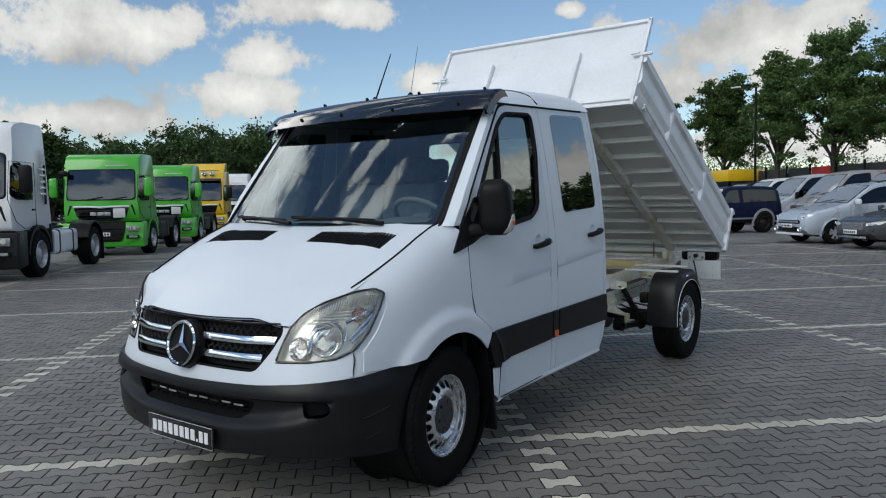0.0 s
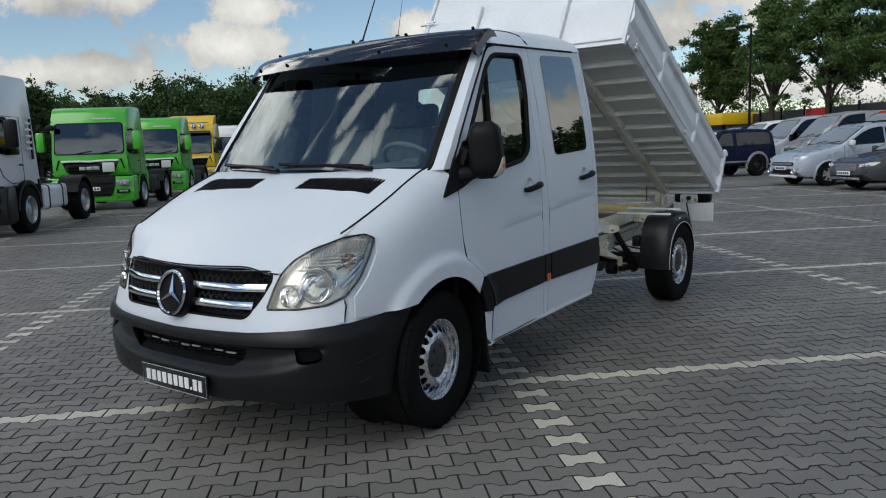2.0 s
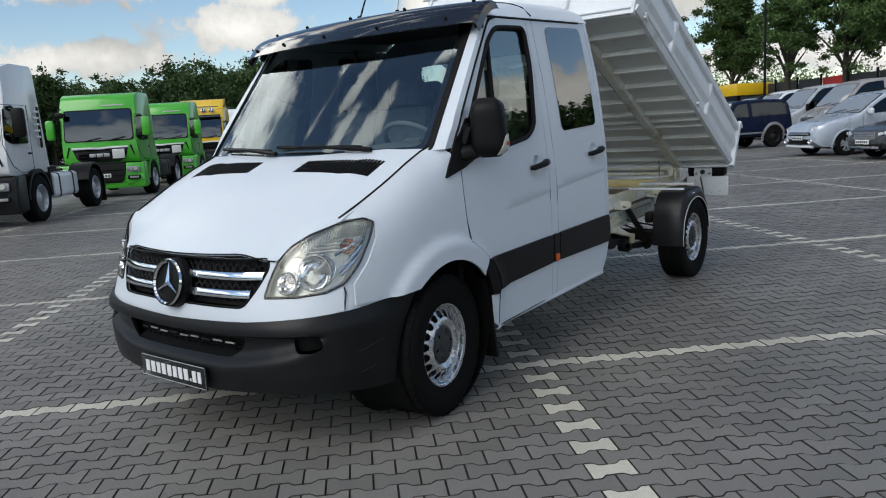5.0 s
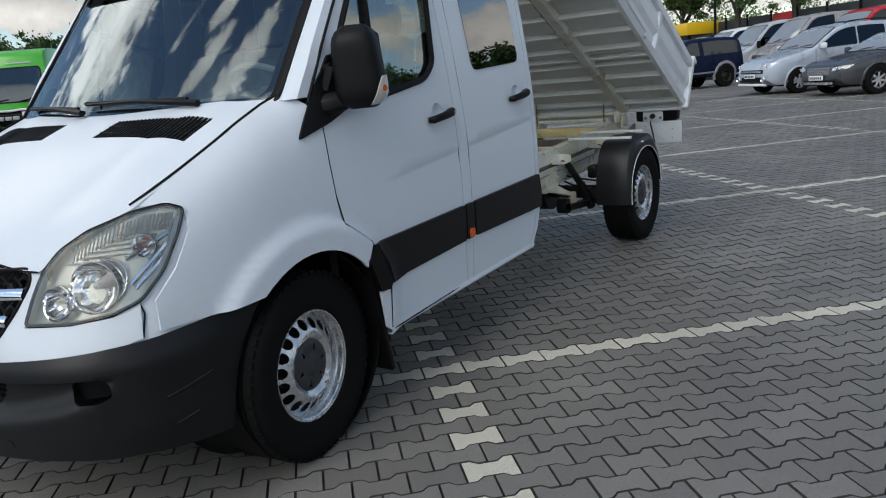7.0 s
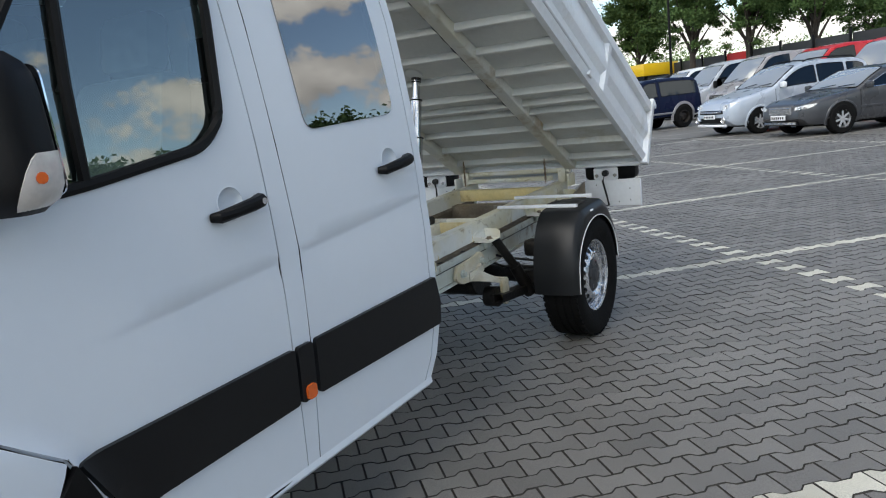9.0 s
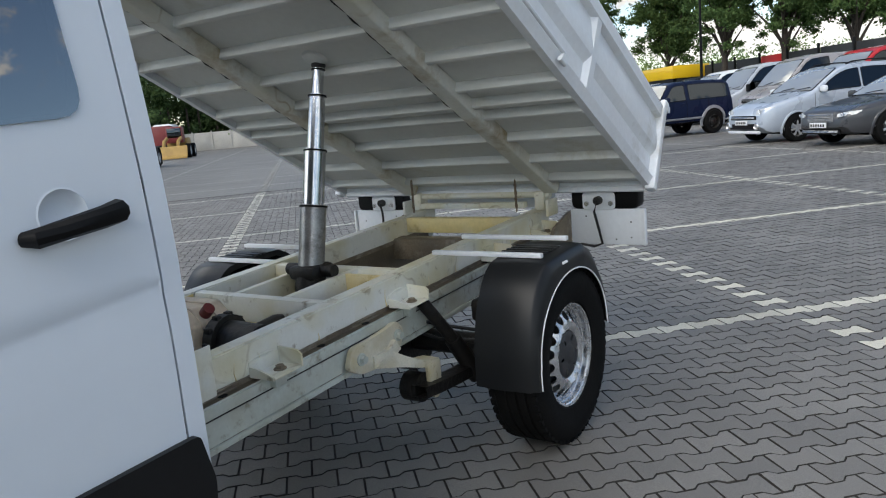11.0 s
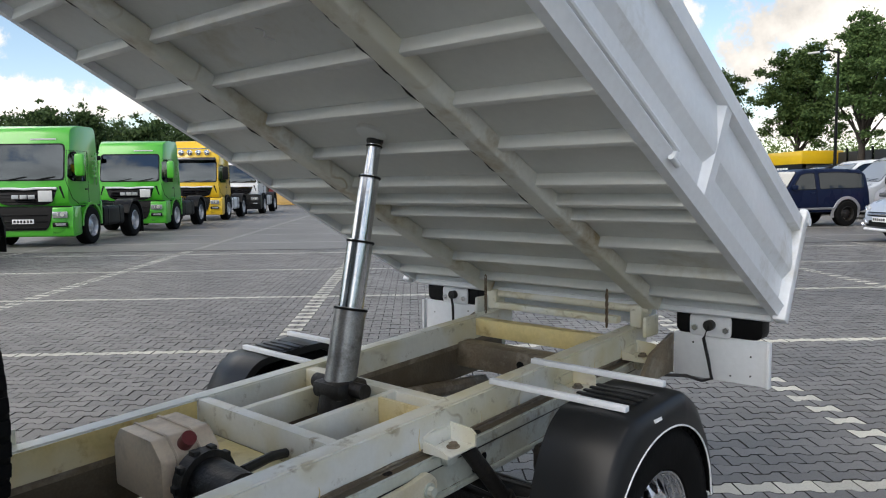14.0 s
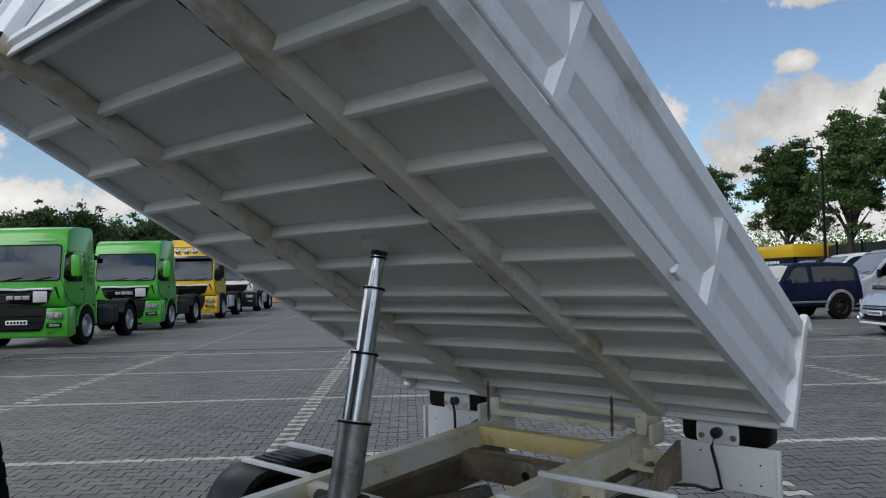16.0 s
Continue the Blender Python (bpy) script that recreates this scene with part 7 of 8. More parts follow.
            lip = loft([[on(y + (R + q) * math.cos(a), R + 0.01 + (R + q) * math.sin(a), o) for a in np.linspace(-0.28, math.pi + 0.28, 22)] for q, o in ((0.045, 0.004), (0.052, 0.020), (0.085 if not trim else 0.135, 0.016), (0.10 if not trim else 0.15, -0.004))])
            part("wheel_arch", lip, trim or paint, t, "flared wheel arch")
        part("door_mirror", boxm(on(lead(zlo(y0)) + 0.02, belt(0.6) + 0.09, 0.13), (0.20, 0.11, 0.16 if kind != "van" else 0.30), None, 0.045), {"mpv": PAINTS["white"], "van": BLACK}.get(kind, paint), t, "door mirror")
        lz = {"mpv": 0.80, "saloon": 0.68, "jeep": 0.88, "van": 0.92}[kind] * tall
        fy = lambda x: float(np.interp(abs(x), [w for _, w in plan][:4], [y for y, _ in plan][:4]))
        wide, high = {"mpv": (0.36, 0.10), "saloon": (0.36, 0.075), "jeep": (0.24, 0.10), "van": (0.30, 0.13)}[kind]
        xo = lerp(-0.6, plan)
        lampf = lambda a, b: Vector((s * (xo - a), fy(xo - a) - 0.012 + 0.35 * max(0.0, b - 0.6), b))
        rim_o = rounded([(0.0, lz + high * 0.9), (wide, lz + high * 0.1), (wide * 0.95, lz - high * 0.8), (0.06, lz - high * 0.3)], 0.03)
        hl = part("headlamp", sheet(rim_o, lampf, step=0.08), CARLAMP, t, "clear headlamp", 0.03)
        part("reflector", lathe([(0.0, 0.0), (high * 0.42, 0.0), (high * 0.5, 0.02)], Matrix.Translation(lampf(wide * 0.55, lz - 0.01) + Vector((0, -0.012, 0))) @ Matrix.Rotation(radians(90), 4, "X"), 14), CHROME, hl)
        if kind == "mpv":
            part("fog_lamp", lathe([(0.0, 0.0), (0.06, 0.0), (0.075, 0.02), (0.095, 0.0)], Matrix.Translation((s * 0.60, fy(0.60) - 0.03, 0.44)) @ Matrix.Rotation(radians(90), 4, "X"), 16), CHROME, t, "chrome fog lamp")
        if rails:
            part("roof_rail", tube([over(s * (half_x(y, top(y) - 0.1) - 0.10), y, h) for y, h in ((1.5, 0.0), (1.65, 0.05), (2.2, 0.055), (3.0, 0.05), (3.15, 0.0))], 0.018, 6), BLACK, t, "black roof rail")
    face = lambda d: (lambda a, b: Vector((a, float(np.interp(abs(a), [w for _, w in plan][:4], [y for y, _ in plan][:4])) - d + 0.06 * (abs(a) / 0.6) ** 2 * 0.5, b)))
    bands = {"mpv": ((0.56, 0.60, 0.70, BLACK), (0.60, 0.36, 0.50, BLACK)), "saloon": ((0.40, 0.52, 0.70, GREYLAMP), (0.62, 0.27, 0.38, BLACK)), "jeep": ((0.52, 0.80, 0.96, BLACK), (0.68, 0.46, 0.66, LIGHTGREY)), "van": ((0.46, 0.84, 0.96, BLACK), (0.72, 0.30, 0.66, BLACK))}[kind]
    for w, z0, z1, m in bands:
        g = part("front_grille" if z0 > 0.5 else "lower_intake", sheet(rounded([(-w, z0 * tall), (w, z0 * tall), (w * 0.94, z1 * tall), (-w * 0.94, z1 * tall)], 0.04), face(0.02), step=0.14), m, t, "", 0.035)
        if z0 > 0.5 or kind == "saloon":
            for z in np.linspace(z0 + 0.035, z1 - 0.03, 3):
                part("grille_bar", tube([face(0.03)(a, z * tall) for a in np.linspace(-w * 0.9, w * 0.9, 9)], 0.009, 5), CHROME if kind in ("saloon", "mpv") else GREYLAMP, g)
    if kind == "mpv":
        part("bumper_lip", tube([face(0.03)(a, 0.29) for a in np.linspace(-0.66, 0.66, 11)], 0.035, 8), TRIMSILVER, t, "pale lower bumper lip")
    if kind == "jeep":
        part("spare_wheel", lathe([(0.0, 0.12), (0.26, 0.12), (0.36, 0.10), (0.38, 0.0), (0.36, -0.10)], Matrix.Translation((0.1, tail + 0.10, 0.98)) @ Matrix.Rotation(radians(-90), 4, "X"), 28), RUBBER, t, "spare wheel on the rear door")
    pz = {"mpv": 0.53, "saloon": 0.46, "jeep": 0.62, "van": 0.52}[kind]
    plate = part("number_plate", boxm((0, nose - 0.05, pz), (0.50, 0.03, 0.11), None, 0.004), PLATEWHITE, t, "white number plate with dark bars")
    for q in range(6):
        part("plate_bar", boxm((-0.19 + 0.076 * q, nose - 0.067, pz), (0.045, 0.004, 0.055)), BLACK, plate)
    part("under_body", boxm((0, wb / 2, floor_z + 0.06), (1.2, wb + 0.5, 0.22)), SEAL, t)
    return t


# turn -46: nose towards the yard; turn 224: side on
car("mpv", PAINTS["silver_blue"], "silver-blue minivan with black and chrome bumper", at_uv(14.15, 16.55, -46), "car", rails=True)
car("saloon", PAINTS["anthracite"], "anthracite estate car with chrome grille", at_uv(14.15, 13.62, -46), "car")
car("jeep", PAINTS["navy"], "dark blue off-road car with silver wheel arches", Matrix.Translation((-6.43, 25.78, 0)) @ Matrix.Rotation(radians(326), 4, "Z"), "car", trim=material("silver_trim", (0.30, 0.31, 0.33), 0.4, metal=0.3))
for paint, label, v, du, tall in (("red", "red delivery van with large windscreen", 14.6, 0.0, 1.03), ("red", "red delivery van with large windscreen", 17.6, 0.0, 1.03), ("red", "red delivery van with large windscreen", 20.9, 0.1, 1.03), ("grey", "grey-brown delivery van with black bumper", 24.3, 0.2, 1.05),
                                  ("silver", "silver delivery van with large windscreen", 27.5, 0.5, 1.03), ("white", "white delivery van with black mirrors", 31.0, 1.0, 1.0), ("black", "black delivery van with high roof", 34.4, 1.6, 0.96)):
    car("van", PAINTS[paint], label, at_uv(19.2 + du, v, -46), "van", "vans parked in a row", tall)

# ---- fence, sheds and the far end of the yard ----
FENCEBLACK = material("black_fence_panel", (0.020, 0.021, 0.022), 0.6, vary=0.15, scale=1.0)
FENCERED = material("red_fence_panel", (0.48, 0.02, 0.02), 0.6, vary=0.08, scale=1.0)
FENCEWHITE = material("white_fence_panel", (0.62, 0.63, 0.62), 0.6, vary=0.08, scale=1.0)
CONCRETE = material("concrete_panel", (0.42, 0.41, 0.38), 0.85, vary=0.15, scale=0.8, bump=0.2, bump_scale=20)
fence = thing("fence", "tall fence of black, red and white panels on posts", "fence", at=at_uv(0, 0, 44))
for k in range(12):
    v = 15.0 + 2.3 * k
    m = FENCERED if 32.5 < v < 34.5 else FENCEWHITE if v < 19 else FENCEBLACK
    part("fence_panel", boxm((26.5, v + 1.1, 1.55), (0.05, 2.22, 2.9), None, 0.01), m, fence)
    part("fence_post", boxm((26.45, v, 1.6), (0.10, 0.10, 3.2), None, 0.01), BLACK, fence)
kiosk = thing("sales_trailer", "yellow sales trailer above a black sign band", "trailer", at=at_uv(0, 0, 44))
part("roof_band", boxm((25.6, 45.5, 2.75), (2.4, 8.6, 0.75), None, 0.05), YELLOW, kiosk, "yellow roof band")
part("sign_band", boxm((24.5, 45.5, 1.85), (0.10, 8.4, 1.05), None, 0.02), BLACK, kiosk, "black sign board with white bars")
part("trailer_body", boxm((25.8, 45.5, 1.3), (2.2, 8.4, 2.4), None, 0.05), FENCEBLACK, kiosk)
for k in range(11):
    part("sign_bar", boxm((24.43, 43.0 + 0.34 * k, 2.05), (0.02, 0.24, 0.28)), PLATEWHITE, kiosk)
wallc = thing("concrete_fence", "long grey concrete slab fence at the yard's far end", "fence", at=at_uv(0, 0, 44))
for k in range(26):
    u = -14 + 2.0 * k
    part("concrete_slab", boxm((u, 84, 0.95), (1.94, 0.08, 1.9), None, 0.01), CONCRETE, wallc)
    part("concrete_post", boxm((u - 1.0, 83.95, 1.0), (0.14, 0.14, 2.05), None, 0.01), CONCRETE, wallc)
# wheel loader, tank truck and a red car at the far end
EARTH = material("digger_yellow", (0.34, 0.21, 0.05), 0.5, vary=0.2, scale=2)
loader = thing("wheel_loader", "dull yellow wheel loader with red cab, its shovel lowered", "loader", at=at_uv(-6.9, 58, 44))
part("engine_hood", boxm((0, 2.2, 1.15), (1.5, 2.0, 0.7), None, 0.12), EARTH, loader)
part("loader_cab", boxm((0, 0.9, 1.75), (1.2, 1.1, 1.2), None, 0.1), REDCAP, loader, "dark red loader cab")
part("cab_window", boxm((0, 0.345, 1.9), (1.0, 0.04, 0.7), None, 0.02), LORRYGLASS, loader)
part("lift_arm", tube([(0.5, 0.0, 1.5), (0.5, -1.3, 1.3), (0.5, -2.3, 0.5)], 0.13, 8), EARTH, loader)
part("lift_arm", tube([(-0.5, 0.0, 1.5), (-0.5, -1.3, 1.3), (-0.5, -2.3, 0.5)], 0.13, 8), EARTH, loader)
part("shovel", extrude_profile(rounded([(-2.3, 0.95), (-2.75, 0.15), (-3.1, 0.05), (-3.1, 0.12), (-2.75, 0.25), (-2.4, 0.9)], 0.03), -1.2, 1.2, "x"), EARTH, loader)
for s in (1, -1):
    for y in (0.0, 2.4):
        far_wheel(loader, s * 0.95, y, 0.534, (LORRY_TYRE, LORRY_RIM), 1.1)
tanker = thing("tank_lorry", "white tank lorry with a red cab", "lorry", at=at_uv(-10.8, 76, 44))
part("tank", boxm((0, 3.0, 2.0), (2.2, 4.2, 2.0), None, 0.5, 4), LORRYWHITE, tanker)
part("tank_cab", boxm((0, -0.2, 1.7), (2.2, 1.8, 2.2), None, 0.2), REDCAP, tanker)
part("tank_frame", boxm((0, 2.2, 0.8), (1.2, 6.0, 0.3), None, 0.05), BLACK, tanker)
for s in (1, -1):
    for y in (0.0, 2.6, 4.2):
        far_wheel(tanker, s * 0.98, y, 0.485, (LORRY_TYRE, LORRY_RIM))
car("saloon", PAINTS["red"], "red estate car by the concrete fence", at_uv(5.4, 76, 44), "car")
car("jeep", PAINTS["black"], "black off-road car standing in the yard", at_uv(9.0, 41.0, 44), "car")

# ---- trees ----
BARK = material("dark_bark", (0.045, 0.036, 0.028), 0.9, vary=0.3, scale=6, bump=0.6, bump_scale=12)


def leaf_material(name, dark, light):
    m = bpy.data.materials.new(name)
    m.use_nodes = True
    n, l = m.node_tree.nodes, m.node_tree.links
    p = n["Principled BSDF"]
    geo, ramp = n.new("ShaderNodeNewGeometry"), n.new("ShaderNodeMix")
    ramp.data_type = "RGBA"
    l.new(geo.outputs["Random Per Island"], ramp.inputs["Factor"])
    ramp.inputs["A"].default_value, ramp.inputs["B"].default_value = (*dark, 1), (*light, 1)
    l.new(ramp.outputs["Result"], p.inputs["Base Color"])
    p.inputs["Roughness"].default_value = 0.7
    p.inputs["Specular IOR Level"].default_value = 0.25
    tr, mx = n.new("ShaderNodeBsdfTranslucent"), n.new("ShaderNodeMixShader")
    l.new(ramp.outputs["Result"], tr.inputs["Color"])
    mx.inputs[0].default_value = 0.25
    l.new(p.outputs[0], mx.inputs[1])
    l.new(tr.outputs[0], mx.inputs[2])
    l.new(mx.outputs[0], n["Material Output"].inputs["Surface"])
    return m


LEAF_OAK = leaf_material("dark_green_leaves", (0.030, 0.062, 0.018), (0.090, 0.140, 0.040))
LEAF_ACACIA = leaf_material("mid_green_leaves", (0.045, 0.092, 0.028), (0.130, 0.205, 0.065))
LEAF_WOOD = leaf_material("forest_leaves", (0.028, 0.058, 0.020), (0.090, 0.145, 0.050))
LEAF_HEDGE = leaf_material("light_green_leaves", (0.10, 0.17, 0.05), (0.17, 0.25, 0.085))


def leaf_cloud(blobs, count, size, seed, shell=0.55, stray=0.25):
    """Leaf quads scattered through a set of blobs (centre, radii), thicker towards their skins."""
    r = np.random.RandomState(seed)
    w = np.array([b[1][0] * b[1][1] * b[1][2] for b in blobs]) ** 0.667
    w /= w.sum()
    pick = r.choice(len(blobs), count, p=w)
    d = r.normal(size=(count, 3))
    d /= np.linalg.norm(d, axis=1)[:, None]
    rad = shell + (1.08 - shell) * r.rand(count) ** 0.6 * np.where(r.rand(count) < stray, 1.7, 1.0)
    c = np.array([b[0] for b in blobs])[pick] + d * rad[:, None] * np.array([b[1] for b in blobs])[pick]
    a = r.normal(size=(count, 3))
    a /= np.linalg.norm(a, axis=1)[:, None]
    b = np.cross(a, d + 0.6 * r.normal(size=(count, 3)))
    b /= np.linalg.norm(b, axis=1)[:, None] + 1e-9
    s = size * (0.6 + 0.8 * r.rand(count))[:, None]
    quad = np.stack([c - a * s, c - b * s * 0.55, c + a * s, c + b * s * 0.55], 1).reshape(-1, 3)
    return quad


def quads_mesh(name, verts, mat):
    me = bpy.data.meshes.new(name)
    k = len(verts) // 4
    me.vertices.add(len(verts))
    me.vertices.foreach_set("co", np.asarray(verts, dtype=np.float32).ravel())
    me.loops.add(4 * k)
    me.loops.foreach_set("vertex_index", np.arange(4 * k, dtype=np.int32))
    me.polygons.add(k)
    me.polygons.foreach_set("loop_start", np.arange(0, 4 * k, 4, dtype=np.int32))
    me.polygons.foreach_set("loop_total", np.full(k, 4, dtype=np.int32))
    me.update()
    me.validate()
    me.materials.append(mat)
    return me


def tree(az, dist, height, crown, base, leaf, label, seed, count=9000, size=0.16, airy=False):
    """A broadleaf tree at a bearing and distance: tapered trunk, limbs, and a crown of many small clumps of leaves."""
    r = random.Random(seed)
    x, y = 2.5 + dist * math.cos(radians(az)), -1.0 + dist * math.sin(radians(az))
    t = thing("tree", label, "tree", "trees behind the yard", Matrix.Translation((x, y, 0)))
    lean = (r.uniform(-0.3, 0.3), r.uniform(-0.3, 0.3))
    trunk = [(lean[0] * k / 5, lean[1] * k / 5, height * 0.8 * k / 5) for k in range(6)]
    bm = tube(trunk, [0.026 * height * (1 - 0.17 * k) for k in range(6)], 10)
    blobs = []
    limbs = 20 if airy else 22
    for limb in range(limbs):
        h = base + (height - base) * (0.04 + 0.90 * (limb + r.random()) / limbs)
        f = max(0.25, math.sin(math.pi * (0.16 + 0.74 * (h - base) / (height - base))) ** 0.7)
        a = limb * 2.4 + r.uniform(-0.5, 0.5)
        q = crown * f * r.uniform(0.45, 0.85)
        c = (q * math.cos(a), q * math.sin(a), h)
        h0 = min(height * 0.7, max(base * 0.7, h * 0.62))
        i = h0 / (height * 0.8)
        add_tube(bm, [(lean[0] * i, lean[1] * i, h0), (c[0] * 0.5, c[1] * 0.5, (h0 + h) / 2 + 0.1), c], [0.010 * height, 0.006 * height, 0.002 * height], 6)
        for k in range(9):
            w = crown * r.uniform(0.09, 0.21) * (0.9 if airy else 1.1)
            g = 0.30 if airy else 0.26
            k2 = r.uniform(0.25, 1.1)
            blobs.append(((c[0] * k2 + crown * r.gauss(0, g), c[1] * k2 + crown * r.gauss(0, g), h + crown * r.gauss(0.05, g * 0.7)), (w * 1.25, w * 1.25, w * r.uniform(0.6, 1.0))))
    part("trunk", bm, BARK, t, "dark forked trunk")
    c = new("crown", quads_mesh("crown", leaf_cloud(blobs, count, size, seed, 0.0), leaf))
    c.parent = t
    c["label"] = "leafy green crown with gaps"
    return t


tree(106.2, 60, 10.0, 2.05, 4.3, LEAF_OAK, "round dense dark green tree", 3, 44000, 0.10)
tree(102.6, 45, 9.2, 1.9, 4.2, LEAF_ACACIA, "tall airy green tree with bare lower limbs", 5, 40000, 0.075, True)
tree(98.8, 44, 9.9, 2.3, 4.1, LEAF_ACACIA, "tall airy green tree with bare lower limbs", 8, 44000, 0.075, True)
tree(94.8, 43, 9.6, 2.3, 4.0, LEAF_ACACIA, "tall airy green tree with bare lower limbs", 13, 40000, 0.075, True)
tree(90.5, 46, 8.8, 2.3, 2.4, LEAF_ACACIA, "broad mid-green tree beyond the fence", 21, 24000, 0.095, True)
tree(86.0, 48, 8.4, 2.2, 2.2, LEAF_OAK, "round dense dark green tree", 22, 20000, 0.10)
tree(111.0, 64, 9.4, 1.8, 4.2, LEAF_OAK, "dark green tree behind the yard", 34, 20000, 0.10)
for az, d, el in ((163.0, 80, 5.2), (158.0, 84, 5.2), (155.6, 86, 5.0), (152.0, 85, 4.2)):
    tree(az, d, 1.4 + d * math.tan(radians(el)), 2.6, 1.8, LEAF_WOOD, "dark tree standing before the wood", int(az), 7000, 0.20)
# lamp posts
for az, d, h in ((104.0, 40, 7.0),):
    post = thing("lamp_post", "thin dark lamp post behind the vans", "lamp post", at=Matrix.Translation((2.5 + d * math.cos(radians(az)), -1 + d * math.sin(radians(az)), 0)))
    part("post", tube([(0, 0, 0), (0, 0, h * 0.6), (0, 0, h)], [0.08, 0.06, 0.05], 8), BLACK, post)
    part("lamp_arm", tube([(0, 0, h), (-0.4, 0, h + 0.15), (-0.9, 0, h + 0.12)], 0.035, 6), BLACK, post)
    part("lamp_head", boxm((-1.0, 0, h + 0.10), (0.5, 0.16, 0.08), None, 0.02), LIGHTGREY, post)

# the wood all round, and lighter scrub beyond the fence
rw = random.Random(11)
verts, stems = [], bmesh.new()
az = -180.0
seed = 100
while az < 180:
    gap = 78 < az < 130
    seen = 128 < az < 178
    if not gap:
        for row in range(3 if seen else 2):
            near = 10 < az < 72
            d = (66 if near else 88 if az > 0 else 62) + 5 * row + rw.uniform(-3, 3)
            h = rw.uniform(9.6, 11.6) if near else rw.uniform(7.2, 9.4) * (d / 88) * (1.18 if 138 < az < 150 else 1.0)
            x, y = 2.0 + d * math.cos(radians(az + rw.uniform(-0.7, 0.7))), d * math.sin(radians(az))
            rr = rw.uniform(1.9, 3.0)
            blobs = []
            for k in range(16):
                f = rw.uniform(0.05, 1.0)
                w = rr * (1.25 - 0.75 * f)
                blobs.append(((x + rw.gauss(0, 0.5) * w, y + rw.gauss(0, 0.5) * w, h * f * 0.93), (rr * rw.uniform(0.22, 0.5), rr * rw.uniform(0.22, 0.5), h * rw.uniform(0.05, 0.11))))
            verts.append(leaf_cloud(blobs, 2000 if seen else 1500 if near else 260, 0.19 if seen else 0.26 if near else 0.62, seed, 0.0))
            seed += 1
            if row == 0:
                add_tube(stems, [(x, y, 0), (x, y, h * 0.5)], [0.2, 0.1], 5)
    az += 1.0 if seen else 1.35
wood = tagged(new("woodland", quads_mesh("woodland", np.concatenate(verts), LEAF_WOOD)), "dark green wood behind the yard", "woodland", kind="stuff")
tagged(new("tree_trunks", mesh_from("tree_trunks", stems, BARK)), "trunks of the wood", "woodland", kind="stuff")
verts = []
for k in range(70):
    az = 78 + 56 * k / 70
    d = 60 + rw.uniform(-4, 8)
    x, y = 2.5 + d * math.cos(radians(az)), -1 + d * math.sin(radians(az))
    h = rw.uniform(3.0, 4.5) * (1 if az < 112 else 0.75)
    verts.append(leaf_cloud([((x, y, h * 0.4), (2.6, 2.6, h * 0.45)), ((x + 0.8, y, h * 0.75), (1.5, 1.5, h * 0.3))], 1900, 0.10, 900 + k, 0.0, 0.03))
tagged(new("scrub", quads_mesh("scrub", np.concatenate(verts), LEAF_HEDGE)), "light green scrub beyond the fence", "shrubs", kind="stuff")

# ---- block paving ----
ROW_A = radians(44.0)
UX, VX = Vector((math.cos(ROW_A), math.sin(ROW_A), 0)), Vector((-math.sin(ROW_A), math.cos(ROW_A), 0))
STONE_L, STONE_W = 0.1957, 0.1183


def uv(u, v, z=0.0):
    """A place by the paving's own axes: u along a row, v across the rows."""
    return UX * u + VX * v + Vector((0, 0, z))


def paving(name, color, vary, island):
    m = bpy.data.materials.new(name)
    m.use_nodes = True
    n, l = m.node_tree.nodes, m.node_tree.links
    p = n["Principled BSDF"]
    geo = n.new("ShaderNodeNewGeometry")
    info = n.new("ShaderNodeObjectInfo")
    rnd = geo.outputs["Random Per Island"] if island else info.outputs["Random"]
    mr = n.new("ShaderNodeMapRange")
    mr.inputs["To Min"].default_value, mr.inputs["To Max"].default_value = 1 - vary, 1 + vary
    l.new(rnd, mr.inputs["Value"])
    big, fine, bump = n.new("ShaderNodeTexNoise"), n.new("ShaderNodeTexNoise"), n.new("ShaderNodeBump")
    for t, s, d in ((big, 0.7, 6), (fine, 260, 3)):
        t.inputs["Scale"].default_value, t.inputs["Detail"].default_value = s, d
        l.new(geo.outputs["Position"], t.inputs["Vector"])
    m1, m2 = n.new("ShaderNodeMapRange"), n.new("ShaderNodeMapRange")
    m1.inputs["From Min"].default_value, m1.inputs["From Max"].default_value, m1.inputs["To Min"].default_value, m1.inputs["To Max"].default_value = 0.3, 0.7, 0.78, 1.15
    m2.inputs["From Min"].default_value, m2.inputs["From Max"].default_value, m2.inputs["To Min"].default_value, m2.inputs["To Max"].default_value = 0.3, 0.7, 0.72, 1.28
    l.new(big.outputs["Fac"], m1.inputs["Value"])
    l.new(fine.outputs["Fac"], m2.inputs["Value"])
    a, b = n.new("ShaderNodeMath"), n.new("ShaderNodeMath")
    a.operation = b.operation = "MULTIPLY"
    l.new(m1.outputs[0], a.inputs[0])
    l.new(m2.outputs[0], a.inputs[1])
    l.new(a.outputs[0], b.inputs[0])
    l.new(mr.outputs[0], b.inputs[1])
    sc = n.new("ShaderNodeVectorMath")
    sc.operation = "SCALE"
    sc.inputs[0].default_value = color
    l.new(b.outputs[0], sc.inputs["Scale"])
    l.new(sc.outputs[0], p.inputs["Base Color"])
    p.inputs["Roughness"].default_value = 0.58
    bump.inputs["Strength"].default_value, bump.inputs["Distance"].default_value = 0.25, 0.004
    l.new(fine.outputs["Fac"], bump.inputs["Height"])
    l.new(bump.outputs[0], p.inputs["Normal"])
    return m


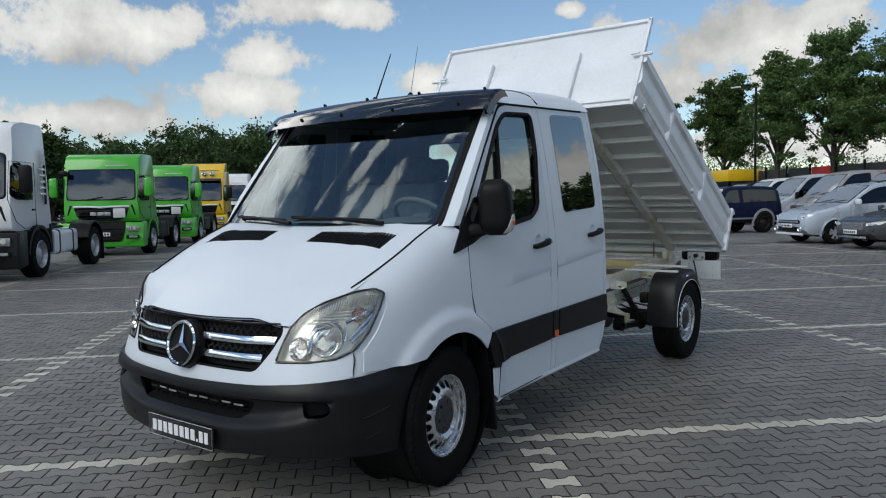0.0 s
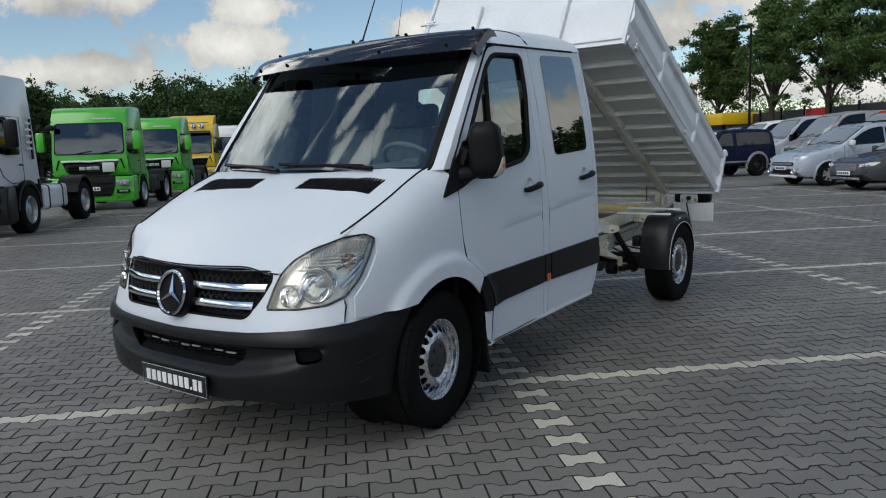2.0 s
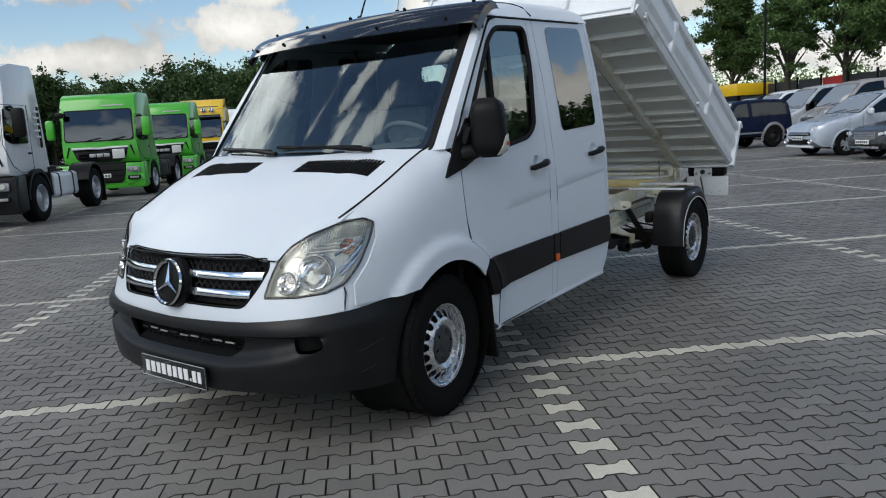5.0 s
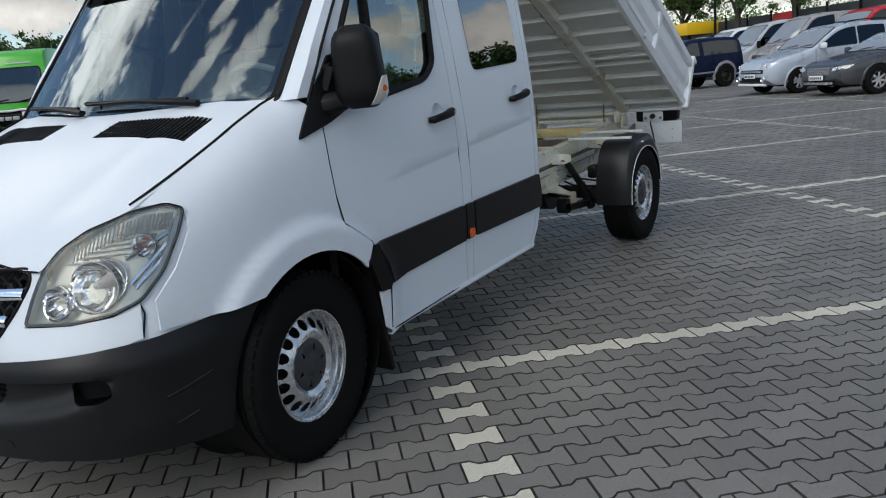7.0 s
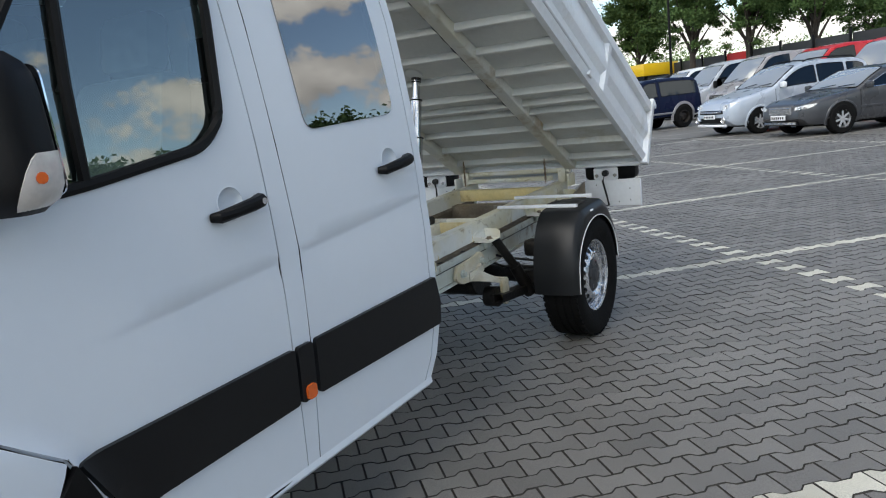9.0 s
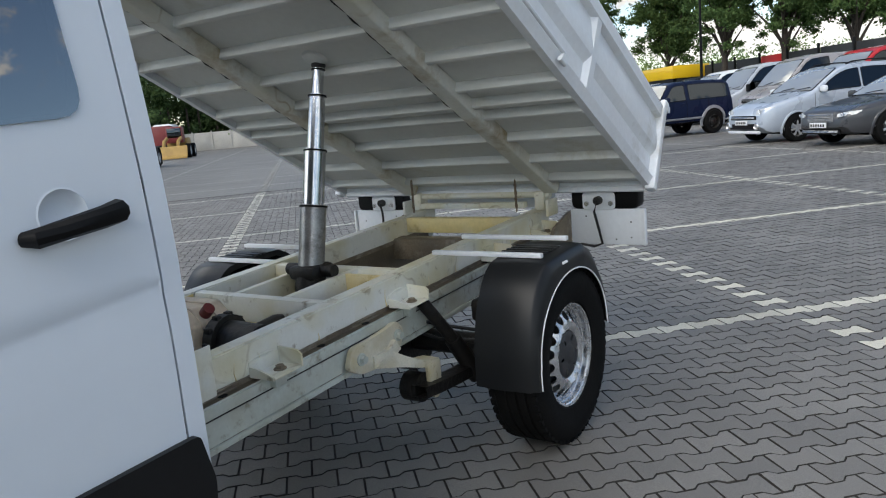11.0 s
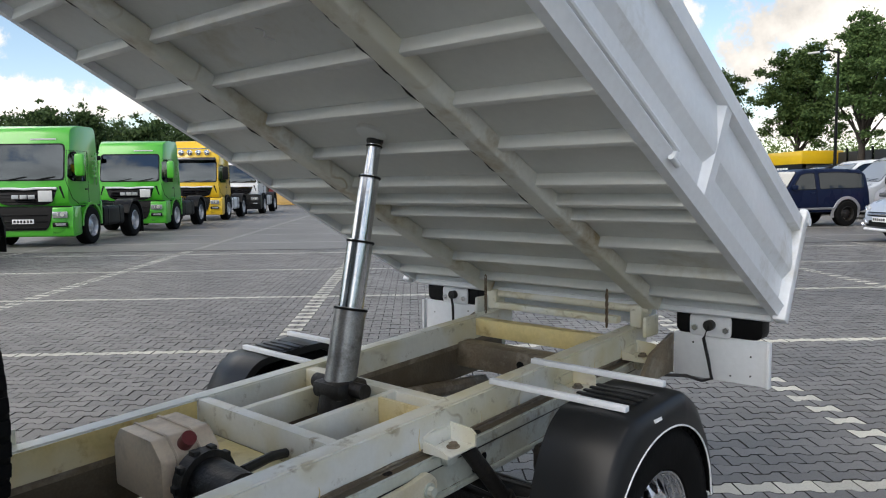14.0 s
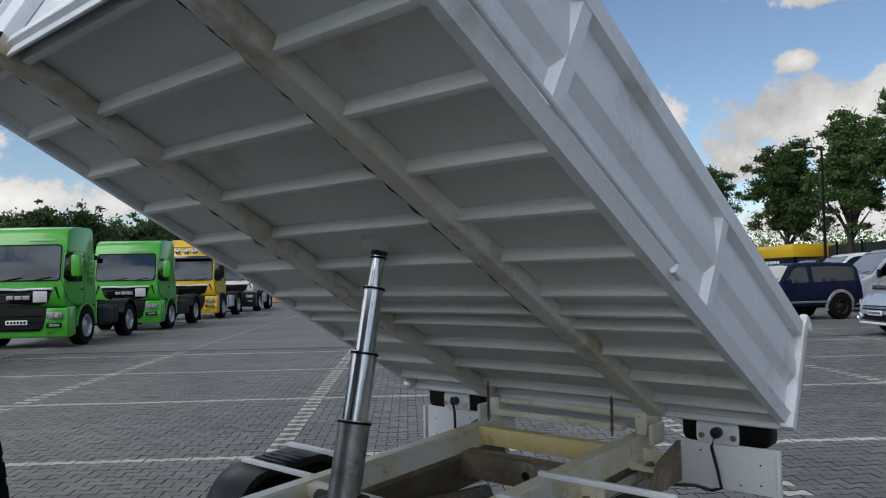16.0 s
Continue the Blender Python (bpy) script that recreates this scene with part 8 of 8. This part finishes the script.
def far_paving():
    """The same paving too far off for its stones to be told apart."""
    m = bpy.data.materials.new("distant_block_paving")
    m.use_nodes = True
    n, l = m.node_tree.nodes, m.node_tree.links
    p = n["Principled BSDF"]
    geo = n.new("ShaderNodeNewGeometry")
    rot = n.new("ShaderNodeVectorRotate")
    rot.rotation_type = "Z_AXIS"
    rot.inputs["Angle"].default_value = -ROW_A
    l.new(geo.outputs["Position"], rot.inputs["Vector"])
    br = n.new("ShaderNodeTexBrick")
    br.inputs["Color1"].default_value, br.inputs["Color2"].default_value, br.inputs["Mortar"].default_value = (0.158, 0.152, 0.140, 1), (0.190, 0.182, 0.168, 1), (0.065, 0.065, 0.062, 1)
    br.inputs["Scale"].default_value = 1.0
    br.inputs["Mortar Size"].default_value = 0.006
    br.inputs["Brick Width"].default_value, br.inputs["Row Height"].default_value = STONE_L, STONE_W
    l.new(rot.outputs[0], br.inputs["Vector"])
    big = n.new("ShaderNodeTexNoise")
    big.inputs["Scale"].default_value, big.inputs["Detail"].default_value = 0.35, 7
    l.new(geo.outputs["Position"], big.inputs["Vector"])
    mr = n.new("ShaderNodeMapRange")
    mr.inputs["From Min"].default_value, mr.inputs["From Max"].default_value, mr.inputs["To Min"].default_value, mr.inputs["To Max"].default_value = 0.3, 0.7, 0.8, 1.18
    l.new(big.outputs["Fac"], mr.inputs["Value"])
    sc = n.new("ShaderNodeVectorMath")
    sc.operation = "SCALE"
    l.new(br.outputs["Color"], sc.inputs[0])
    l.new(mr.outputs[0], sc.inputs["Scale"])
    l.new(sc.outputs[0], p.inputs["Base Color"])
    p.inputs["Roughness"].default_value = 0.58
    return m


GREY_STONE, GREY_STUFF = paving("grey_paving_stone", (0.168, 0.160, 0.147), 0.16, False), paving("grey_paving_stuff", (0.168, 0.160, 0.147), 0.16, True)
PALE_STONE, PALE_STUFF = paving("pale_paving_stone", (0.52, 0.50, 0.42), 0.10, False), paving("pale_paving_stuff", (0.52, 0.50, 0.42), 0.10, True)
SAND = material("joint_sand", (0.040, 0.037, 0.033), 0.95, vary=0.3, scale=3)

# the near patch has a bed of joint sand; the ground sheet lies round and under it
NEAR = (-9.0, 14.0, -5.0, 17.0)
ground_bm = bmesh.new()
big = 700.0
add_sheet(ground_bm, [tuple(uv(a, b).xy) for a, b in ((-big, -big), (big, -big), (big, big), (-big, big))], lambda a, b: Vector((a, b, -0.004)), [[tuple(uv(a, b).xy) for a, b in ((NEAR[0], NEAR[2]), (NEAR[1], NEAR[2]), (NEAR[1], NEAR[3]), (NEAR[0], NEAR[3]))]], 140)
ground = tagged(new("ground", mesh_from("ground", ground_bm, far_paving())), "grey block paving of a large vehicle yard", "paving", kind="structure")
bed_bm = bmesh.new()
bed_bm.faces.new([bed_bm.verts.new(uv(a, b, -0.013)) for a, b in ((NEAR[0] - 2, NEAR[2] - 2), (NEAR[1] + 2, NEAR[2] - 2), (NEAR[1] + 2, NEAR[3] + 2), (NEAR[0] - 2, NEAR[3] + 2))])
pavement = tagged(new("pavement", mesh_from("pavement", bed_bm, SAND)), "dark sanded joints under double-T paving stones", "paving", kind="structure")


def stone_outline(g):
    """Half of a double-T stone's edge: wide ends, narrow waist."""
    L, wide, slim = STONE_L / 2 - g, STONE_W / 2 + 0.0125 - g, STONE_W / 2 - 0.0125 - g
    a, b = 0.036, 0.062
    half = [(-L, wide), (-b, wide), (-a, slim), (a, slim), (b, wide), (L, wide)]
    return half[::-1] + [(x, -y) for x, y in half]


OUT, TOP = stone_outline(0.0021), stone_outline(0.0046)
NS = len(OUT)


def stone_rows():
    r0, r1 = int(NEAR[2] / STONE_W), int(NEAR[3] / STONE_W)
    for r in range(r0, r1):
        v = r * STONE_W - 0.02
        shift = 0.5 * (r % 2)
        for c in range(int((NEAR[0] - 1.25) / STONE_L), int((NEAR[1] - 1.25) / STONE_L)):
            u = 1.25 + (c + shift) * STONE_L
            pale = r % 27 == 0
            if not pale:
                k = round((u - 1.25) / 3.815)
                if abs(u - 1.25 - k * 3.815) < STONE_L * 0.26 and r % 2 == (k % 2):
                    pale = True
            yield r, c, u, v, pale


rng = random.Random(7)
zones = {False: ([], []), True: ([], [])}
singles = []
for r, c, u, v, pale in stone_rows():
    if 0.2 < u < 3.3 and -1.45 < v < 0.95 and len(singles) < 300:
        singles.append((u, v, pale))
        continue
    vs, fs = zones[pale]
    k = len(vs)
    tilt, dz = (rng.uniform(-0.012, 0.012), rng.uniform(-0.012, 0.012)), rng.uniform(-0.0015, 0.0015)
    for (x, y), z in [(p, 0.0) for p in TOP] + [(p, -0.012) for p in OUT]:
        q = UX * (u + x) + VX * (v + y)
        vs.append((q.x, q.y, (dz + x * tilt[0] + y * tilt[1]) + z))
    fs.append(tuple(range(k, k + NS))[::-1])
    fs += [(k + i, k + (i + 1) % NS, k + NS + (i + 1) % NS, k + NS + i) for i in range(NS)]
for pale, name, mat in ((False, "paving_stones", GREY_STUFF), (True, "pale_paving_stones", PALE_STUFF)):
    me = bpy.data.meshes.new(name)
    me.from_pydata(zones[pale][0], [], zones[pale][1])
    me.materials.append(mat)
    me.materials.append(SAND)
    me.polygons.foreach_set("material_index", [0 if k % (NS + 1) == 0 else 1 for k in range(len(me.polygons))])
    ob = new(name, me)
    ob.parent = pavement
    tagged(ob, "pale line of paving stones" if pale else "grey double-T paving stones", kind="stuff")
shapes = {}
for pale, mat in ((False, GREY_STONE), (True, PALE_STONE)):
    me = bpy.data.meshes.new("paving_stone")
    me.from_pydata([(x, y, 0.0) for x, y in TOP] + [(x, y, -0.012) for x, y in OUT], [], [tuple(range(NS))[::-1]] + [(i, (i + 1) % NS, NS + (i + 1) % NS, NS + i) for i in range(NS)])
    me.materials.append(mat)
    me.materials.append(SAND)
    me.polygons.foreach_set("material_index", [0] + [1] * NS)
    shapes[pale] = me
for u, v, pale in singles:
    ob = new("paving_stone", shapes[pale])
    ob.matrix_basis = Matrix.Translation(uv(u, v, rng.uniform(-0.0015, 0.0015))) @ Matrix.Rotation(ROW_A, 4, "Z") @ Matrix.Rotation(rng.uniform(-0.012, 0.012), 4, "Y")
    ob.parent = pavement

BAYLINE = material("worn_pale_line", (0.40, 0.395, 0.37), 0.9, vary=0.18, scale=1.5, spots=(0.2, 0.2, 0.2), spot_scale=1.2, spot_amount=0.3)
# pale lines farther off: rows of stones laid just proud of the ground sheet
bm = bmesh.new()
for k in range(-6, 16):
    v = k * 27 * STONE_W - 0.02
    inside_near = NEAR[2] < v < NEAR[3]
    for u0, u1 in (((-34, NEAR[0]), (NEAR[1], 17)) if inside_near else ((-34, 17),)):
        q = [uv(a, v + b, -0.001) for a, b in ((u0, -0.052), (u1, -0.052), (u1, 0.052), (u0, 0.052))]
        bm.faces.new([bm.verts.new(p) for p in q])
for k in range(-8, 5):
    u = 1.25 + 3.815 * k
    near_u = NEAR[0] < u < NEAR[1]
    for j in range(-80, 300):
        v = j * 2 * STONE_W
        if near_u and NEAR[2] - 0.1 < v < NEAR[3] + 0.1:
            continue
        q = [uv(u + a, v + b, 0.003) for a, b in ((-0.09, -0.055), (0.09, -0.055), (0.09, 0.055), (-0.09, 0.055))]
        bm.faces.new([bm.verts.new(p) for p in q])
lines = tagged(new("bay_lines", mesh_from("bay_lines", bm, BAYLINE)), "pale stone bay lines across the yard", "paving", kind="stuff")

# ---- plate thickness made part of each mesh, with crisp edges ----
depsgraph = bpy.context.evaluated_depsgraph_get()
depsgraph.update()
thick = [ob for ob in scene.objects if ob.type == "MESH" and len(ob.modifiers)]
solids = [(ob, bpy.data.meshes.new_from_object(ob.evaluated_get(depsgraph))) for ob in thick]
for ob, me in solids:
    ob.modifiers.clear()
    me.name = ob.name
    me.shade_smooth()
    me.set_sharp_from_angle(angle=radians(38))
    ob.data = me
